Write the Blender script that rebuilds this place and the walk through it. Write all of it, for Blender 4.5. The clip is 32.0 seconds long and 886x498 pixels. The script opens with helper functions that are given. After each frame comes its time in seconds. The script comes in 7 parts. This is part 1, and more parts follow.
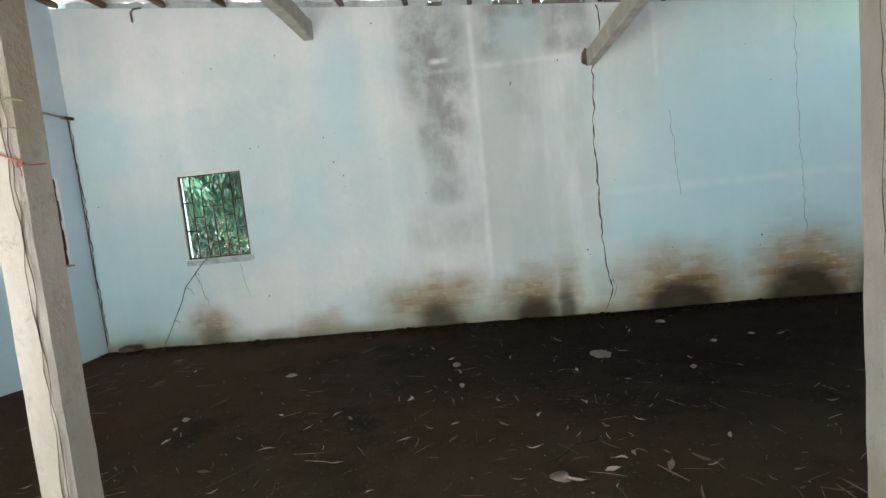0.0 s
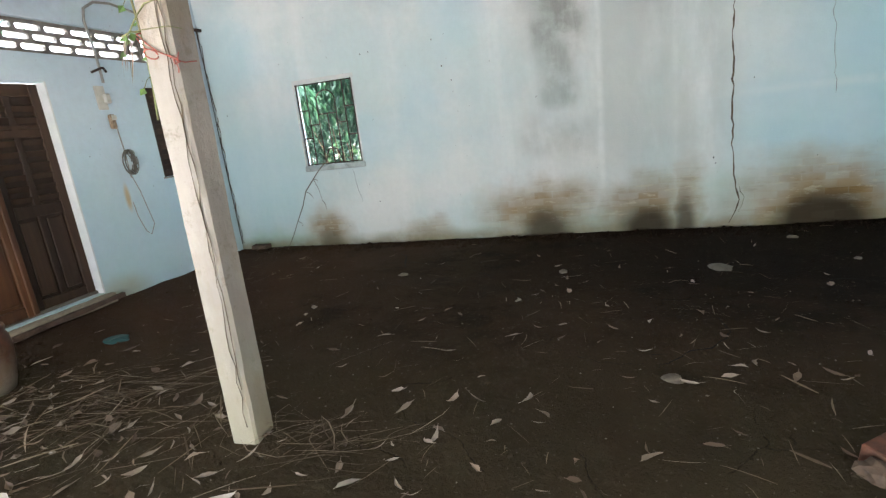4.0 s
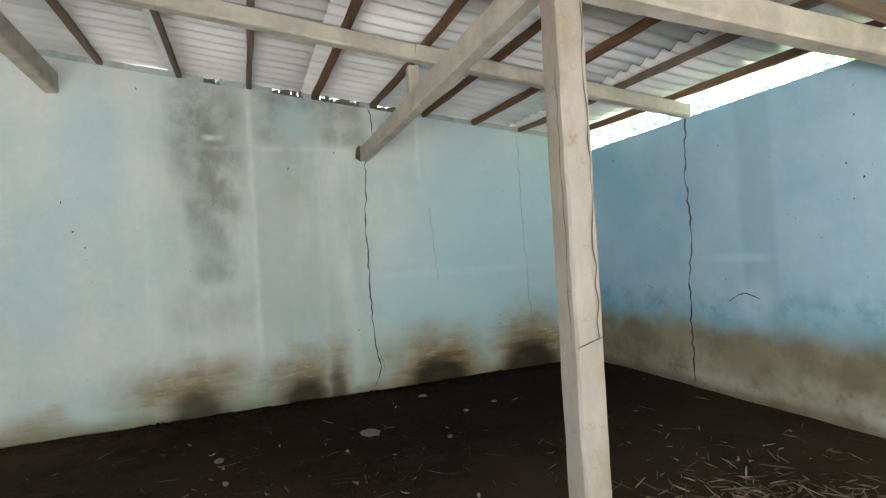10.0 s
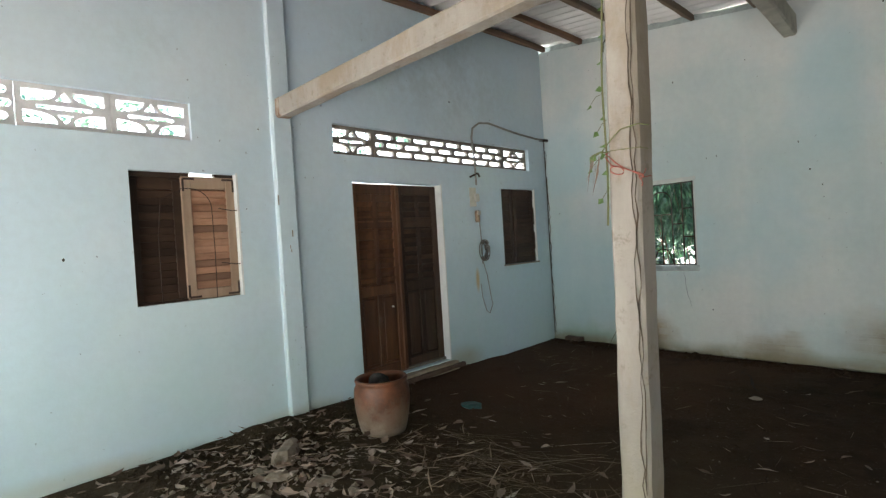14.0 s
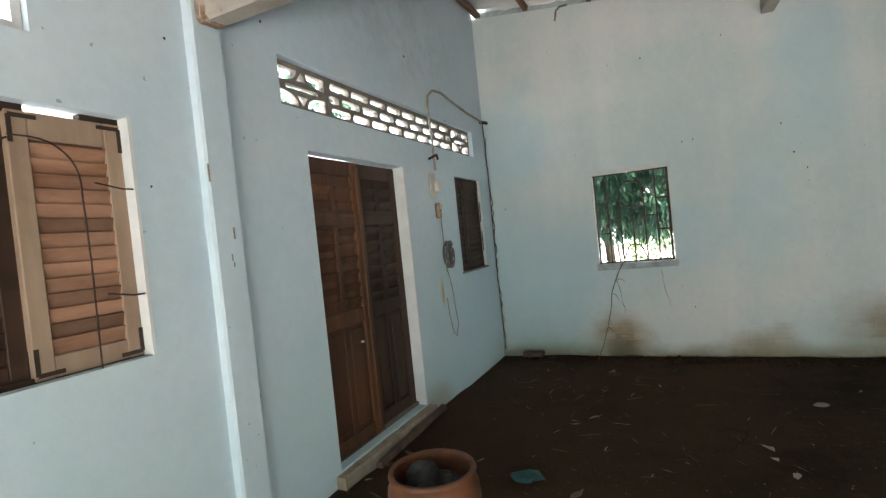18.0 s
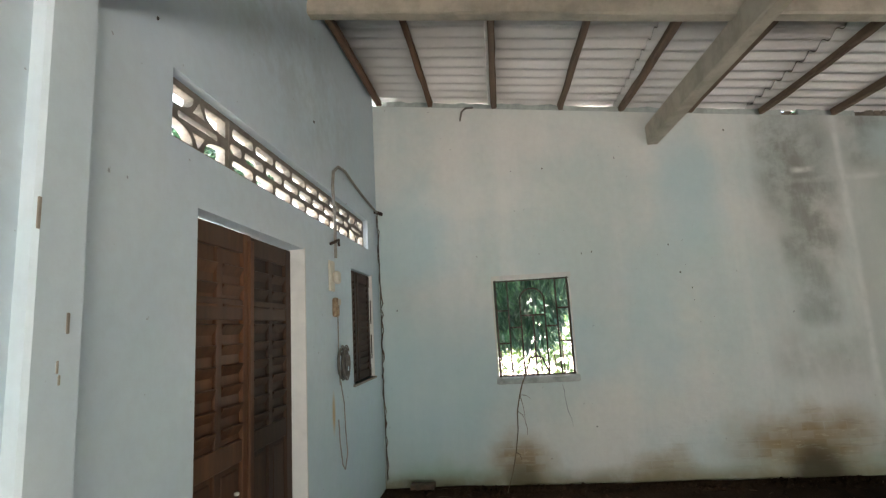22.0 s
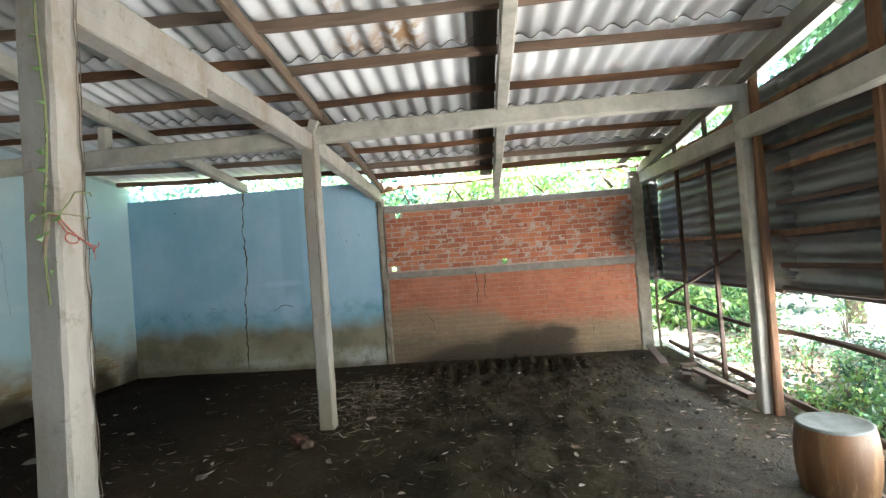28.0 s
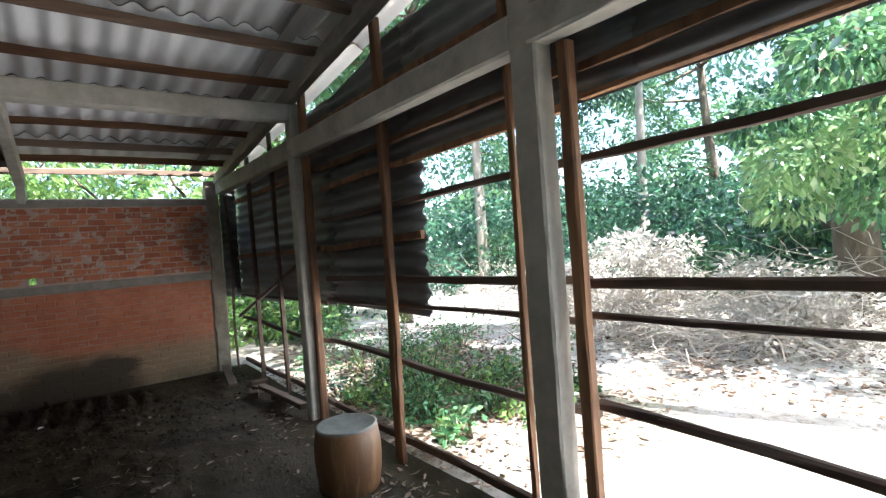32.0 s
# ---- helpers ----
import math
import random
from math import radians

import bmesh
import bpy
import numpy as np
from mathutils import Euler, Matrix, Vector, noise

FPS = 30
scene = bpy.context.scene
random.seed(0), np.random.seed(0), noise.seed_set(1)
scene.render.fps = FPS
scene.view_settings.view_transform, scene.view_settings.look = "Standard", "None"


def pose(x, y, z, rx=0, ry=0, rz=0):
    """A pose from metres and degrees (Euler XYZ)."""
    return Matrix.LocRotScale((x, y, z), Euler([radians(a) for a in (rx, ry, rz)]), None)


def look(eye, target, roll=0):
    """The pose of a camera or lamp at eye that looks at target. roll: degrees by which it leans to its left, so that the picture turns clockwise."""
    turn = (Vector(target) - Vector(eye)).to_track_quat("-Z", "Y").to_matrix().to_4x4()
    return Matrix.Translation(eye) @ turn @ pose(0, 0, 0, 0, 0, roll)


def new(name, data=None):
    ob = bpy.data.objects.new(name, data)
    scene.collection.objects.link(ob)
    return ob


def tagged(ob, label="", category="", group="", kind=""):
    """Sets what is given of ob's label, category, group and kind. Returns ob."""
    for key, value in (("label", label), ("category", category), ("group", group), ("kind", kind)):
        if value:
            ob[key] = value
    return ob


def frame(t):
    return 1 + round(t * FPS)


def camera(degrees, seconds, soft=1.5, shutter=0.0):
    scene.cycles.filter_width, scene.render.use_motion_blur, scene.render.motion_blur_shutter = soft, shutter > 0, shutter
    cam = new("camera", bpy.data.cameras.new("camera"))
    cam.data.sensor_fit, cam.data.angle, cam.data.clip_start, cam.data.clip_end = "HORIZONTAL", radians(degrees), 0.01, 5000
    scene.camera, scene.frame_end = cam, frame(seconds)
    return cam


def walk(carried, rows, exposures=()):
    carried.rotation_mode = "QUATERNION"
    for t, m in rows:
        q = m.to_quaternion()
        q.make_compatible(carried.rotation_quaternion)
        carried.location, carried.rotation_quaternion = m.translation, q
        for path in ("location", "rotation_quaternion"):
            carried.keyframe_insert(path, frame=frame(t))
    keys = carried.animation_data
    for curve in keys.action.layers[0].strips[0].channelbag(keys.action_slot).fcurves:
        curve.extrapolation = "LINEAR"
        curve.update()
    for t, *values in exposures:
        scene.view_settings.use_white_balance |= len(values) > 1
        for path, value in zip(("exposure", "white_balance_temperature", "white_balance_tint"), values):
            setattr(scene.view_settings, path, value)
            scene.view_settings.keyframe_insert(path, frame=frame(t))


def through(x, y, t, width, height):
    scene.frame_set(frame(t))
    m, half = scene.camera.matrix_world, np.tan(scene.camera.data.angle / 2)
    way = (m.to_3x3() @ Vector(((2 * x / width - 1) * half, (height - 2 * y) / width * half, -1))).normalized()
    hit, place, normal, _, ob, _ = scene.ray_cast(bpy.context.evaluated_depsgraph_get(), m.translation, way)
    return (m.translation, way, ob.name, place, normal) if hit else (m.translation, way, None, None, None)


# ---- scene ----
cam = camera(82.1, 32.0, soft=1.35, shutter=0.0)
PATH = [
    (0, (4.971, -5.994, 1.479), (4.792, -4.012, 1.283), -5.9),
    (0.5, (4.915, -6.03, 1.447), (4.483, -4.096, 1.181), -6.4),
    (1, (4.892, -6.064, 1.427), (4.226, -4.206, 1.107), -6.5),
    (1.5, (4.878, -6.082, 1.414), (4.041, -4.301, 1.059), -6.4),
    (2, (4.869, -6.088, 1.419), (3.936, -4.362, 1.032), -6.5),
    (2.5, (4.874, -6.074, 1.409), (3.893, -4.381, 0.995), -6.6),
    (4.5, (4.883, -6.01, 1.406), (4.563, -4.101, 0.904), -7.1),
    (5, (5.039, -5.975, 1.427), (5.025, -4.043, 0.908), -7.6),
    (5.5, (5.092, -6.09, 1.424), (5.498, -4.201, 0.908), -6.9),
    (6, (5.134, -6.125, 1.423), (5.96, -4.374, 0.92), -6.6),
    (6.5, (5.127, -6.169, 1.434), (6.284, -4.611, 0.952), -6.6),
    (7, (5.1, -6.189, 1.448), (6.356, -4.697, 1.004), -6.6),
    (7.5, (5.065, -6.172, 1.472), (6.332, -4.669, 1.107), -6.3),
    (8, (5.061, -6.182, 1.489), (6.299, -4.638, 1.202), -5.9),
    (8.5, (5.037, -6.177, 1.506), (6.186, -4.554, 1.291), -5.5),
    (9, (4.977, -6.173, 1.534), (6.005, -4.462, 1.414), -4.8),
    (9.5, (4.941, -6.183, 1.554), (5.839, -4.396, 1.521), -4.0),
    (10, (4.907, -6.197, 1.571), (5.62, -4.329, 1.595), -3.5),
    (10.5, (4.845, -6.215, 1.574), (5.317, -4.272, 1.6), -3.3),
    (11, (4.845, -6.216, 1.548), (5.011, -4.223, 1.564), -3.5),
    (11.5, (4.883, -6.234, 1.526), (4.669, -4.245, 1.522), -3.6),
    (12, (4.917, -6.282, 1.531), (4.276, -4.388, 1.504), -3.3),
    (12.5, (4.937, -6.336, 1.518), (3.915, -4.617, 1.482), -3.1),
    (13, (4.812, -6.389, 1.519), (3.526, -4.858, 1.475), -3.2),
    (13.5, (4.571, -6.483, 1.519), (3.148, -5.078, 1.485), -3.4),
    (15.5, (3.438, -6.517, 1.567), (2.085, -5.045, 1.539), -5.5),
    (16, (3.176, -6.451, 1.531), (1.935, -4.882, 1.498), -5.2),
    (16.5, (2.895, -6.331, 1.544), (1.806, -4.654, 1.502), -4.3),
    (17, (2.559, -6.306, 1.552), (1.617, -4.542, 1.525), -4.3),
    (17.5, (2.311, -6.285, 1.559), (1.455, -4.477, 1.521), -4.9),
    (18, (2.086, -6.138, 1.548), (1.257, -4.319, 1.5), -5.8),
    (18.5, (1.891, -5.993, 1.534), (1.106, -4.155, 1.472), -6.9),
    (19, (1.632, -5.945, 1.534), (0.942, -4.069, 1.475), -8.0),
    (19.5, (1.457, -5.861, 1.586), (0.842, -3.959, 1.553), -8.2),
    (20, (1.409, -5.688, 1.571), (0.799, -3.784, 1.62), -7.5),
    (20.5, (1.337, -5.558, 1.57), (0.721, -3.662, 1.735), -6.3),
    (21, (1.292, -5.556, 1.595), (0.714, -3.656, 1.831), -5.3),
    (21.5, (1.27, -5.563, 1.6), (0.832, -3.632, 1.884), -4.2),
    (22, (1.279, -5.57, 1.602), (1.09, -3.602, 1.906), -3.2),
    (22.5, (1.303, -5.588, 1.586), (1.392, -3.612, 1.882), -2.6),
    (23, (1.344, -5.572, 1.56), (1.705, -3.626, 1.842), -2.1),
    (23.5, (1.336, -5.533, 1.538), (1.99, -3.661, 1.797), -2.1),
    (24, (1.372, -5.536, 1.549), (2.312, -3.787, 1.791), -1.9),
    (24.5, (1.391, -5.592, 1.568), (2.603, -4.012, 1.762), -1.8),
    (25, (1.332, -5.619, 1.571), (2.774, -4.239, 1.703), -1.8),
    (25.5, (1.353, -5.719, 1.542), (2.937, -4.505, 1.664), -2.2),
    (27.5, (1.316, -5.831, 1.617), (3.282, -5.464, 1.66), -3.7),
    (28, (1.329, -5.854, 1.625), (3.323, -5.701, 1.653), -4.2),
    (28.5, (1.326, -5.839, 1.607), (3.325, -5.904, 1.619), -4.4),
    (29, (1.337, -5.824, 1.616), (3.321, -6.07, 1.621), -4.3),
    (29.5, (1.341, -5.868, 1.636), (3.308, -6.228, 1.642), -4.3),
    (30, (1.361, -5.993, 1.629), (3.303, -6.471, 1.645), -4.3),
    (30.5, (1.395, -6.127, 1.611), (3.28, -6.793, 1.64), -4.0),
    (31, (1.472, -6.242, 1.612), (3.264, -7.129, 1.639), -4.1),
    (31.5, (1.565, -6.383, 1.606), (3.254, -7.453, 1.606), -4.2),
    (32, (1.49, -6.526, 1.589), (3.096, -7.717, 1.563), -4.2),
]
EXPOSURES = [(0.0, 4.88, 6350, 10), (2.0, 4.86, 6350, 10), (4.5, 5.08, 6380, 13), (6.0, 5.3, 6400, 13), (7.0, 5.28, 6430, 10), (9.0, 4.62, 6550, 5), (11.0, 4.66, 6500, 10), (12.0, 4.58, 6500, 9), (13.0, 4.23, 6550, 9), (16.0, 4.04, 6700, 10), (18.0, 4.2, 6700, 10), (19.0, 4.2, 6650, 10), (21.0, 4.14, 6850, 10), (22.0, 4.1, 7150, 13), (23.0, 4.16, 6600, 12), (24.0, 4.27, 6650, 13), (25.0, 4.34, 6500, 7), (28.0, 4.22, 6150, 5), (29.0, 3.94, 6120, 8), (30.0, 3.71, 6120, 10), (30.5, 3.42, 6080, 9), (31.5, 2.83, 6000, 9), (32.0, 2.58, 6000, 9)]
walk(cam, [(t, look(eye, target, roll)) for t, eye, target, roll in PATH], EXPOSURES)

# ---- light: hazy tropical sky and a high sun, open south side ----
world = bpy.data.worlds.new("sky")
scene.world = world
world.use_nodes = True
wn = world.node_tree.nodes
sky = wn.new("ShaderNodeTexSky")
sky.sky_type, sky.sun_disc = "NISHITA", False
SUN_UP, SUN_FROM = 64.0, 275.0          # degrees above the horizon; bearing east of north
sky.sun_elevation, sky.sun_rotation = radians(SUN_UP), radians(SUN_FROM)
sky.dust_density = 3.0
world.node_tree.links.new(sky.outputs[0], wn["Background"].inputs[0])
wn["Background"].inputs[1].default_value = 0.15
sun = new("sun", bpy.data.lights.new("sun", "SUN"))
sun.data.energy, sun.data.angle, sun.data.color = 5.0, radians(0.6), (1.0, 0.97, 0.92)
a, b = radians(SUN_UP), radians(SUN_FROM)
sun.matrix_world = look((math.sin(b) * math.cos(a) * 40, math.cos(b) * math.cos(a) * 40, math.sin(a) * 40), (0, 0, 0))


def bounce_lamp(name, at, to, w, h, watts, colour):
    """An added area lamp in an opening, for light bounced off the ground outside."""
    lamp = new(name, bpy.data.lights.new(name, "AREA"))
    lamp.data.shape, lamp.data.size, lamp.data.size_y = "RECTANGLE", w, h
    lamp.data.energy, lamp.data.color = watts, colour
    lamp.matrix_world = look(at, to)
    return lamp


# added lamp, low and aimed up, in place of bounce from sunlit ground
bounce_lamp("opening_lamp_south", (4.4, -8.85, 0.55), (4.6, -4.0, 3.4), 8.0, 0.8, 18, (0.965, 0.98, 1.0))

# ---- plan, in metres: house wall at x = 0, north wall at y = 0 ----
EAST, SOUTH, ROW = 9.41, -8.3, -4.2
POST1, POST2, POST3, POST4 = (3.228, -4.174), (6.326, -4.203), (6.38, -8.43), (3.2375, -8.447)


def roof_n(x):
    return 4.25 - 0.125 * x


def roof_s(x):
    return 2.88 + 0.12 * (9.41 - x)


def lift_n(x, y):
    """The north roof rises from the middle row towards the north wall."""
    return (0.085 + 0.012 * max(0.0, x - 4.0)) * (1 + min(y, 0.3) / 4.2)


def wall_top(x):
    """Top of the north wall, under the purlins that rest on it."""
    return roof_n(x) + lift_n(x, 0.0) - 0.115


# ---- materials ----
class Nodes:
    """A short way to write a node material."""

    def __init__(self, name):
        self.mat = bpy.data.materials.new(name)
        self.mat.use_nodes = True
        self.t = self.mat.node_tree
        self.bsdf = self.t.nodes["Principled BSDF"]
        self.out = self.t.nodes["Material Output"]
        self.pos = self.n("ShaderNodeNewGeometry").outputs["Position"]

    def n(self, kind, operation="", use_clamp=False, interpolation_type="", data_type="", blend_type="", feature=""):
        node = self.t.nodes.new(kind)
        if operation:
            node.operation = operation
        if use_clamp:
            node.use_clamp = True
        if interpolation_type:
            node.interpolation_type = interpolation_type
        if data_type:
            node.data_type, node.blend_type = data_type, blend_type
        if feature:
            node.feature = feature
        return node

    def put(self, socket, value):
        if isinstance(value, bpy.types.NodeSocket):
            self.t.links.new(value, socket)
        else:
            socket.default_value = value

    def noise(self, scale, detail=4.0, rough=0.6, stretch=None, at=None, dist=0.0):
        node = self.n("ShaderNodeTexNoise")
        v = at or self.pos
        if stretch:
            v = self.vec("MULTIPLY", v, stretch)
        self.put(node.inputs["Vector"], v)
        self.put(node.inputs["Scale"], scale)
        self.put(node.inputs["Detail"], detail)
        self.put(node.inputs["Roughness"], rough)
        self.put(node.inputs["Distortion"], dist)
        return node.outputs[0]

    def vec(self, op, a, b=(0, 0, 0), c=None):
        node = self.n("ShaderNodeVectorMath", operation=op)
        self.put(node.inputs[0], a)
        self.put(node.inputs[1], b)
        if c is not None:
            self.put(node.inputs[2], c)
        return node.outputs["Value"] if op in ("LENGTH", "DOT_PRODUCT") else node.outputs[0]

    def math(self, op, a, b=0.0, clamp=False):
        node = self.n("ShaderNodeMath", operation=op, use_clamp=clamp)
        self.put(node.inputs[0], a)
        self.put(node.inputs[1], b)
        return node.outputs[0]

    def span(self, v, lo, hi, a=0.0, b=1.0):
        node = self.n("ShaderNodeMapRange", interpolation_type="SMOOTHSTEP")
        for k, x in zip(range(5), (v, lo, hi, a, b)):
            self.put(node.inputs[k], x)
        return node.outputs[0]

    def mix(self, f, a, b, mode="MIX"):
        node = self.n("ShaderNodeMix", data_type="RGBA", blend_type=mode)
        self.put(node.inputs[0], f)
        self.put(node.inputs[6], (*a, 1) if isinstance(a, tuple) else a)
        self.put(node.inputs[7], (*b, 1) if isinstance(b, tuple) else b)
        return node.outputs[2]

    def xyz(self, v=None):
        node = self.n("ShaderNodeSeparateXYZ")
        self.put(node.inputs[0], v or self.pos)
        return node.outputs

    def spots(self, rows, at, core=0.25):
        """Soft-edged patches: rows of centre, half size (as 3D points) and strength; returns their union."""
        total = None
        for c, r, s in rows:
            inv = tuple(1 / k for k in r)
            far = self.vec("LENGTH", self.vec("MULTIPLY_ADD", at, inv, tuple(-p * q for p, q in zip(c, inv))))
            one = self.span(far, core, 1.0, s, 0.0)
            total = one if total is None else self.math("MAXIMUM", total, one)
        return total

    def rand(self):
        return self.n("ShaderNodeObjectInfo").outputs["Random"]

    def island(self):
        return self.n("ShaderNodeNewGeometry").outputs["Random Per Island"]

    def done(self, colour, rough=0.8, metal=0.0, bump=None, depth=0.01, spec=0.3):
        self.put(self.bsdf.inputs["Base Color"], (*colour, 1) if isinstance(colour, tuple) else colour)
        self.put(self.bsdf.inputs["Roughness"], rough)
        self.put(self.bsdf.inputs["Metallic"], metal)
        self.put(self.bsdf.inputs["Specular IOR Level"], spec)
        if bump is not None:
            node = self.n("ShaderNodeBump")
            self.put(node.inputs["Height"], bump)
            node.inputs["Distance"].default_value = depth
            node.inputs["Strength"].default_value = 0.8
            self.t.links.new(node.outputs[0], self.bsdf.inputs["Normal"])
        return self.mat


def wash(name, low, high, tint, streak=0.35):
    """Limewashed plaster: two tones in clouds, faint vertical runs, trowel grain. Returns the nodes and the colour."""
    s = Nodes(name)
    big = s.noise(0.7, 5, 0.6)
    col = s.mix(s.span(big, 0.35, 0.68), low, high)
    runs = s.noise(2.2, 4, 0.65, (1, 1, 0.08))
    col = s.mix(s.math("MULTIPLY", s.span(runs, 0.45, 0.75), streak), col, tint)
    fine = s.noise(14, 6, 0.7)
    col = s.mix(s.math("MULTIPLY", s.span(fine, 0.3, 0.75), 0.11), col, (0.25, 0.25, 0.24))
    specks = s.span(s.noise(22, 2, 0.5), 0.735, 0.76)
    col = s.mix(s.math("MULTIPLY", specks, 0.5), col, (0.08, 0.08, 0.08))
    grain = s.math("ADD", s.math("MULTIPLY", s.noise(60, 3, 0.6), 0.3), s.noise(6, 4, 0.6))
    return s, col, grain


def patch(s, x, z, x0, x1, z0, z1, sx=0.1, sz=0.1, k=1.0):
    """A stain with upright, soft sides: its limits along the wall and in height, and how soft they are."""
    m = s.math("MULTIPLY", s.span(x, x0 - sx, x0 + sx), s.span(x, x1 + sx, x1 - sx))
    n = s.math("MULTIPLY", s.span(z, z0 - sz, z0 + sz), s.span(z, z1 + sz, z1 - sz))
    return s.math("MULTIPLY", s.math("MULTIPLY", m, n), k)


def union(s, rows):
    total = rows[0]
    for r in rows[1:]:
        total = s.math("MAXIMUM", total, r)
    return total


# north wall: grey-green wash, blue to the east, mould, water runs, mud splashes
s, col, grain = wash("north_wall_plaster", (0.515, 0.61, 0.61), (0.67, 0.68, 0.66), (0.725, 0.725, 0.71), 0.5)
wobble = s.n("ShaderNodeTexNoise")
s.put(wobble.inputs["Vector"], s.pos)
wobble.inputs["Scale"].default_value, wobble.inputs["Detail"].default_value = 2.6, 6
at = s.vec("ADD", s.pos, s.vec("MULTIPLY_ADD", wobble.outputs[1], (0.5, 0, 0.5), (-0.25, 0, -0.25)))
near = s.vec("ADD", s.pos, s.vec("MULTIPLY_ADD", wobble.outputs[1], (0.16, 0, 0.12), (-0.08, 0, -0.06)))
nx, _, nzz = s.xyz(near)
px = s.xyz()
flat = s.n("ShaderNodeCombineXYZ")
s.put(flat.inputs[0], px[0])
s.put(flat.inputs[1], px[2])
ghost = s.n("ShaderNodeTexBrick")
s.put(ghost.inputs["Vector"], flat.outputs[0])
for key, value in (("Scale", 1.0), ("Mortar Size", 0.007), ("Mortar Smooth", 0.6), ("Brick Width", 0.21), ("Row Height", 0.08)):
    ghost.inputs[key].default_value = value
ghost.inputs["Color1"].default_value, ghost.inputs["Color2"].default_value, ghost.inputs["Mortar"].default_value = (0.35, 0.35, 0.35, 1), (1, 1, 1, 1), (0.6, 0.6, 0.6, 1)
courses = s.math("ADD", s.math("MULTIPLY", ghost.outputs[0], 0.42), 0.60, True)
runs = s.span(s.noise(3.2, 6, 0.72, (1, 1, 0.22)), 0.34, 0.62)
blue = s.spots([((8.3, 0, 1.6), (2.6, 1, 2.4), 0.7), ((7.0, 0, 1.1), (1.3, 1, 0.8), 0.6), ((0.5, 0, 1.0), (1.4, 1, 1.3), 0.55), ((0.3, 0, 2.6), (1.0, 1, 0.9), 0.4),
                ((2.2, 0, 1.25), (1.0, 1, 0.5), 0.35), ((3.4, 0, 2.9), (0.5, 1, 1.2), 0.35), ((2.9, 0, 1.4), (0.5, 1, 1.0), 0.3)], at)
blue = s.math("MAXIMUM", blue, patch(s, nx, nzz, 5.2, 5.75, 3.1, 3.55, 0.1, 0.12, 0.6))
col = s.mix(blue, col, (0.36, 0.57, 0.64))
dull = union(s, [patch(s, nx, nzz, 4.15, 6.3, 0.6, 3.6, 0.25, 0.5, 0.6), patch(s, nx, nzz, 6.5, 7.0, 2.1, 3.4, 0.2, 0.5, 0.3)])
col = s.mix(s.math("MULTIPLY", dull, s.span(s.noise(1.6, 5, 0.65, (1, 1, 0.3)), 0.3, 0.6)), col, (0.40, 0.44, 0.42))
mould = union(s, [patch(s, nx, nzz, 4.18, 4.90, 2.55, 3.7, 0.12, 0.3, 0.85), patch(s, nx, nzz, 4.3, 4.86, 2.05, 2.9, 0.1, 0.2, 0.8), patch(s, nx, nzz, 4.38, 4.72, 1.42, 2.2, 0.1, 0.1, 0.65),
                  patch(s, nx, nzz, 5.06, 5.35, 3.0, 3.7, 0.1, 0.12, 0.55), patch(s, nx, nzz, 5.1, 6.36, 3.42, 3.7, 0.12, 0.08, 0.75), patch(s, nx, nzz, 5.75, 6.34, 2.98, 3.7, 0.12, 0.1, 0.6),
                  patch(s, nx, nzz, 4.1, 4.9, 0.9, 1.3, 0.15, 0.15, 0.3), patch(s, nx, nzz, 5.3, 5.6, 2.3, 3.0, 0.15, 0.2, 0.3), patch(s, nx, nzz, 6.45, 6.9, 3.0, 3.45, 0.15, 0.1, 0.35)])
spotty = s.span(s.noise(3.6, 6, 0.62), 0.32, 0.62)
col = s.mix(s.math("MULTIPLY", mould, s.math("MULTIPLY", s.math("ADD", s.math("MULTIPLY", runs, 0.55), 0.45), spotty)), col, (0.185, 0.185, 0.16))
col = s.mix(s.math("MULTIPLY", mould, 0.35), col, (0.26, 0.28, 0.26))
pale = union(s, [patch(s, px[0], nzz, 4.955, 5.01, 0.5, 3.7, 0.025, 0.2, 0.6), patch(s, px[0], nzz, 6.98, 7.02, 2.5, 3.5, 0.03, 0.3, 0.6), patch(s, px[0], nzz, 5.72, 5.76, 0.4, 2.8, 0.04, 0.4, 0.3),
                 patch(s, nx, px[2], 4.5, 6.3, 2.90, 2.95, 0.2, 0.025, 0.4), patch(s, nx, nzz, 4.5, 4.72, 3.02, 3.07, 0.06, 0.02, 0.8), patch(s, nx, px[2], 6.3, 9.4, 1.33, 1.38, 0.3, 0.05, 0.4)])
pale = s.math("MAXIMUM", pale, s.spots([((1.1, 0, 3.0), (1.3, 1, 0.28), 0.45)], at))
col = s.mix(s.math("MULTIPLY", pale, s.span(s.noise(5, 4, 0.6), 0.25, 0.6)), col, (0.70, 0.72, 0.70))
green = s.spots([((0.6, 0, 0.0), (1.0, 1, 0.35), 0.6), ((5.0, 0, 0.1), (2.0, 1, 0.3), 0.45), ((6.2, 0, 0.3), (0.5, 1, 0.5), 0.35)], at)
col = s.mix(green, col, (0.30, 0.45, 0.38))
rust = s.spots([((1.45, 0, 0.2), (0.42, 1, 0.45), 0.8), ((2.8, 0, 0.05), (0.6, 1, 0.28), 0.6), ((4.25, 0, 0.28), (1.0, 1, 0.5), 0.9),
                ((5.4, 0, 0.25), (0.7, 1, 0.5), 0.85), ((5.85, 0, 0.3), (0.22, 1, 0.55), 0.75), ((6.4, 0, 0.1), (0.6, 1, 0.5), 0.4), ((7.13, 0, 0.15), (1.1, 1, 0.82), 1.0), ((8.5, 0, 0.15), (1.1, 1, 0.92), 1.0), ((9.3, 0, 0.2), (0.6, 1, 0.7), 0.8)], at, 0.2)
rust = s.math("MULTIPLY", rust, courses)
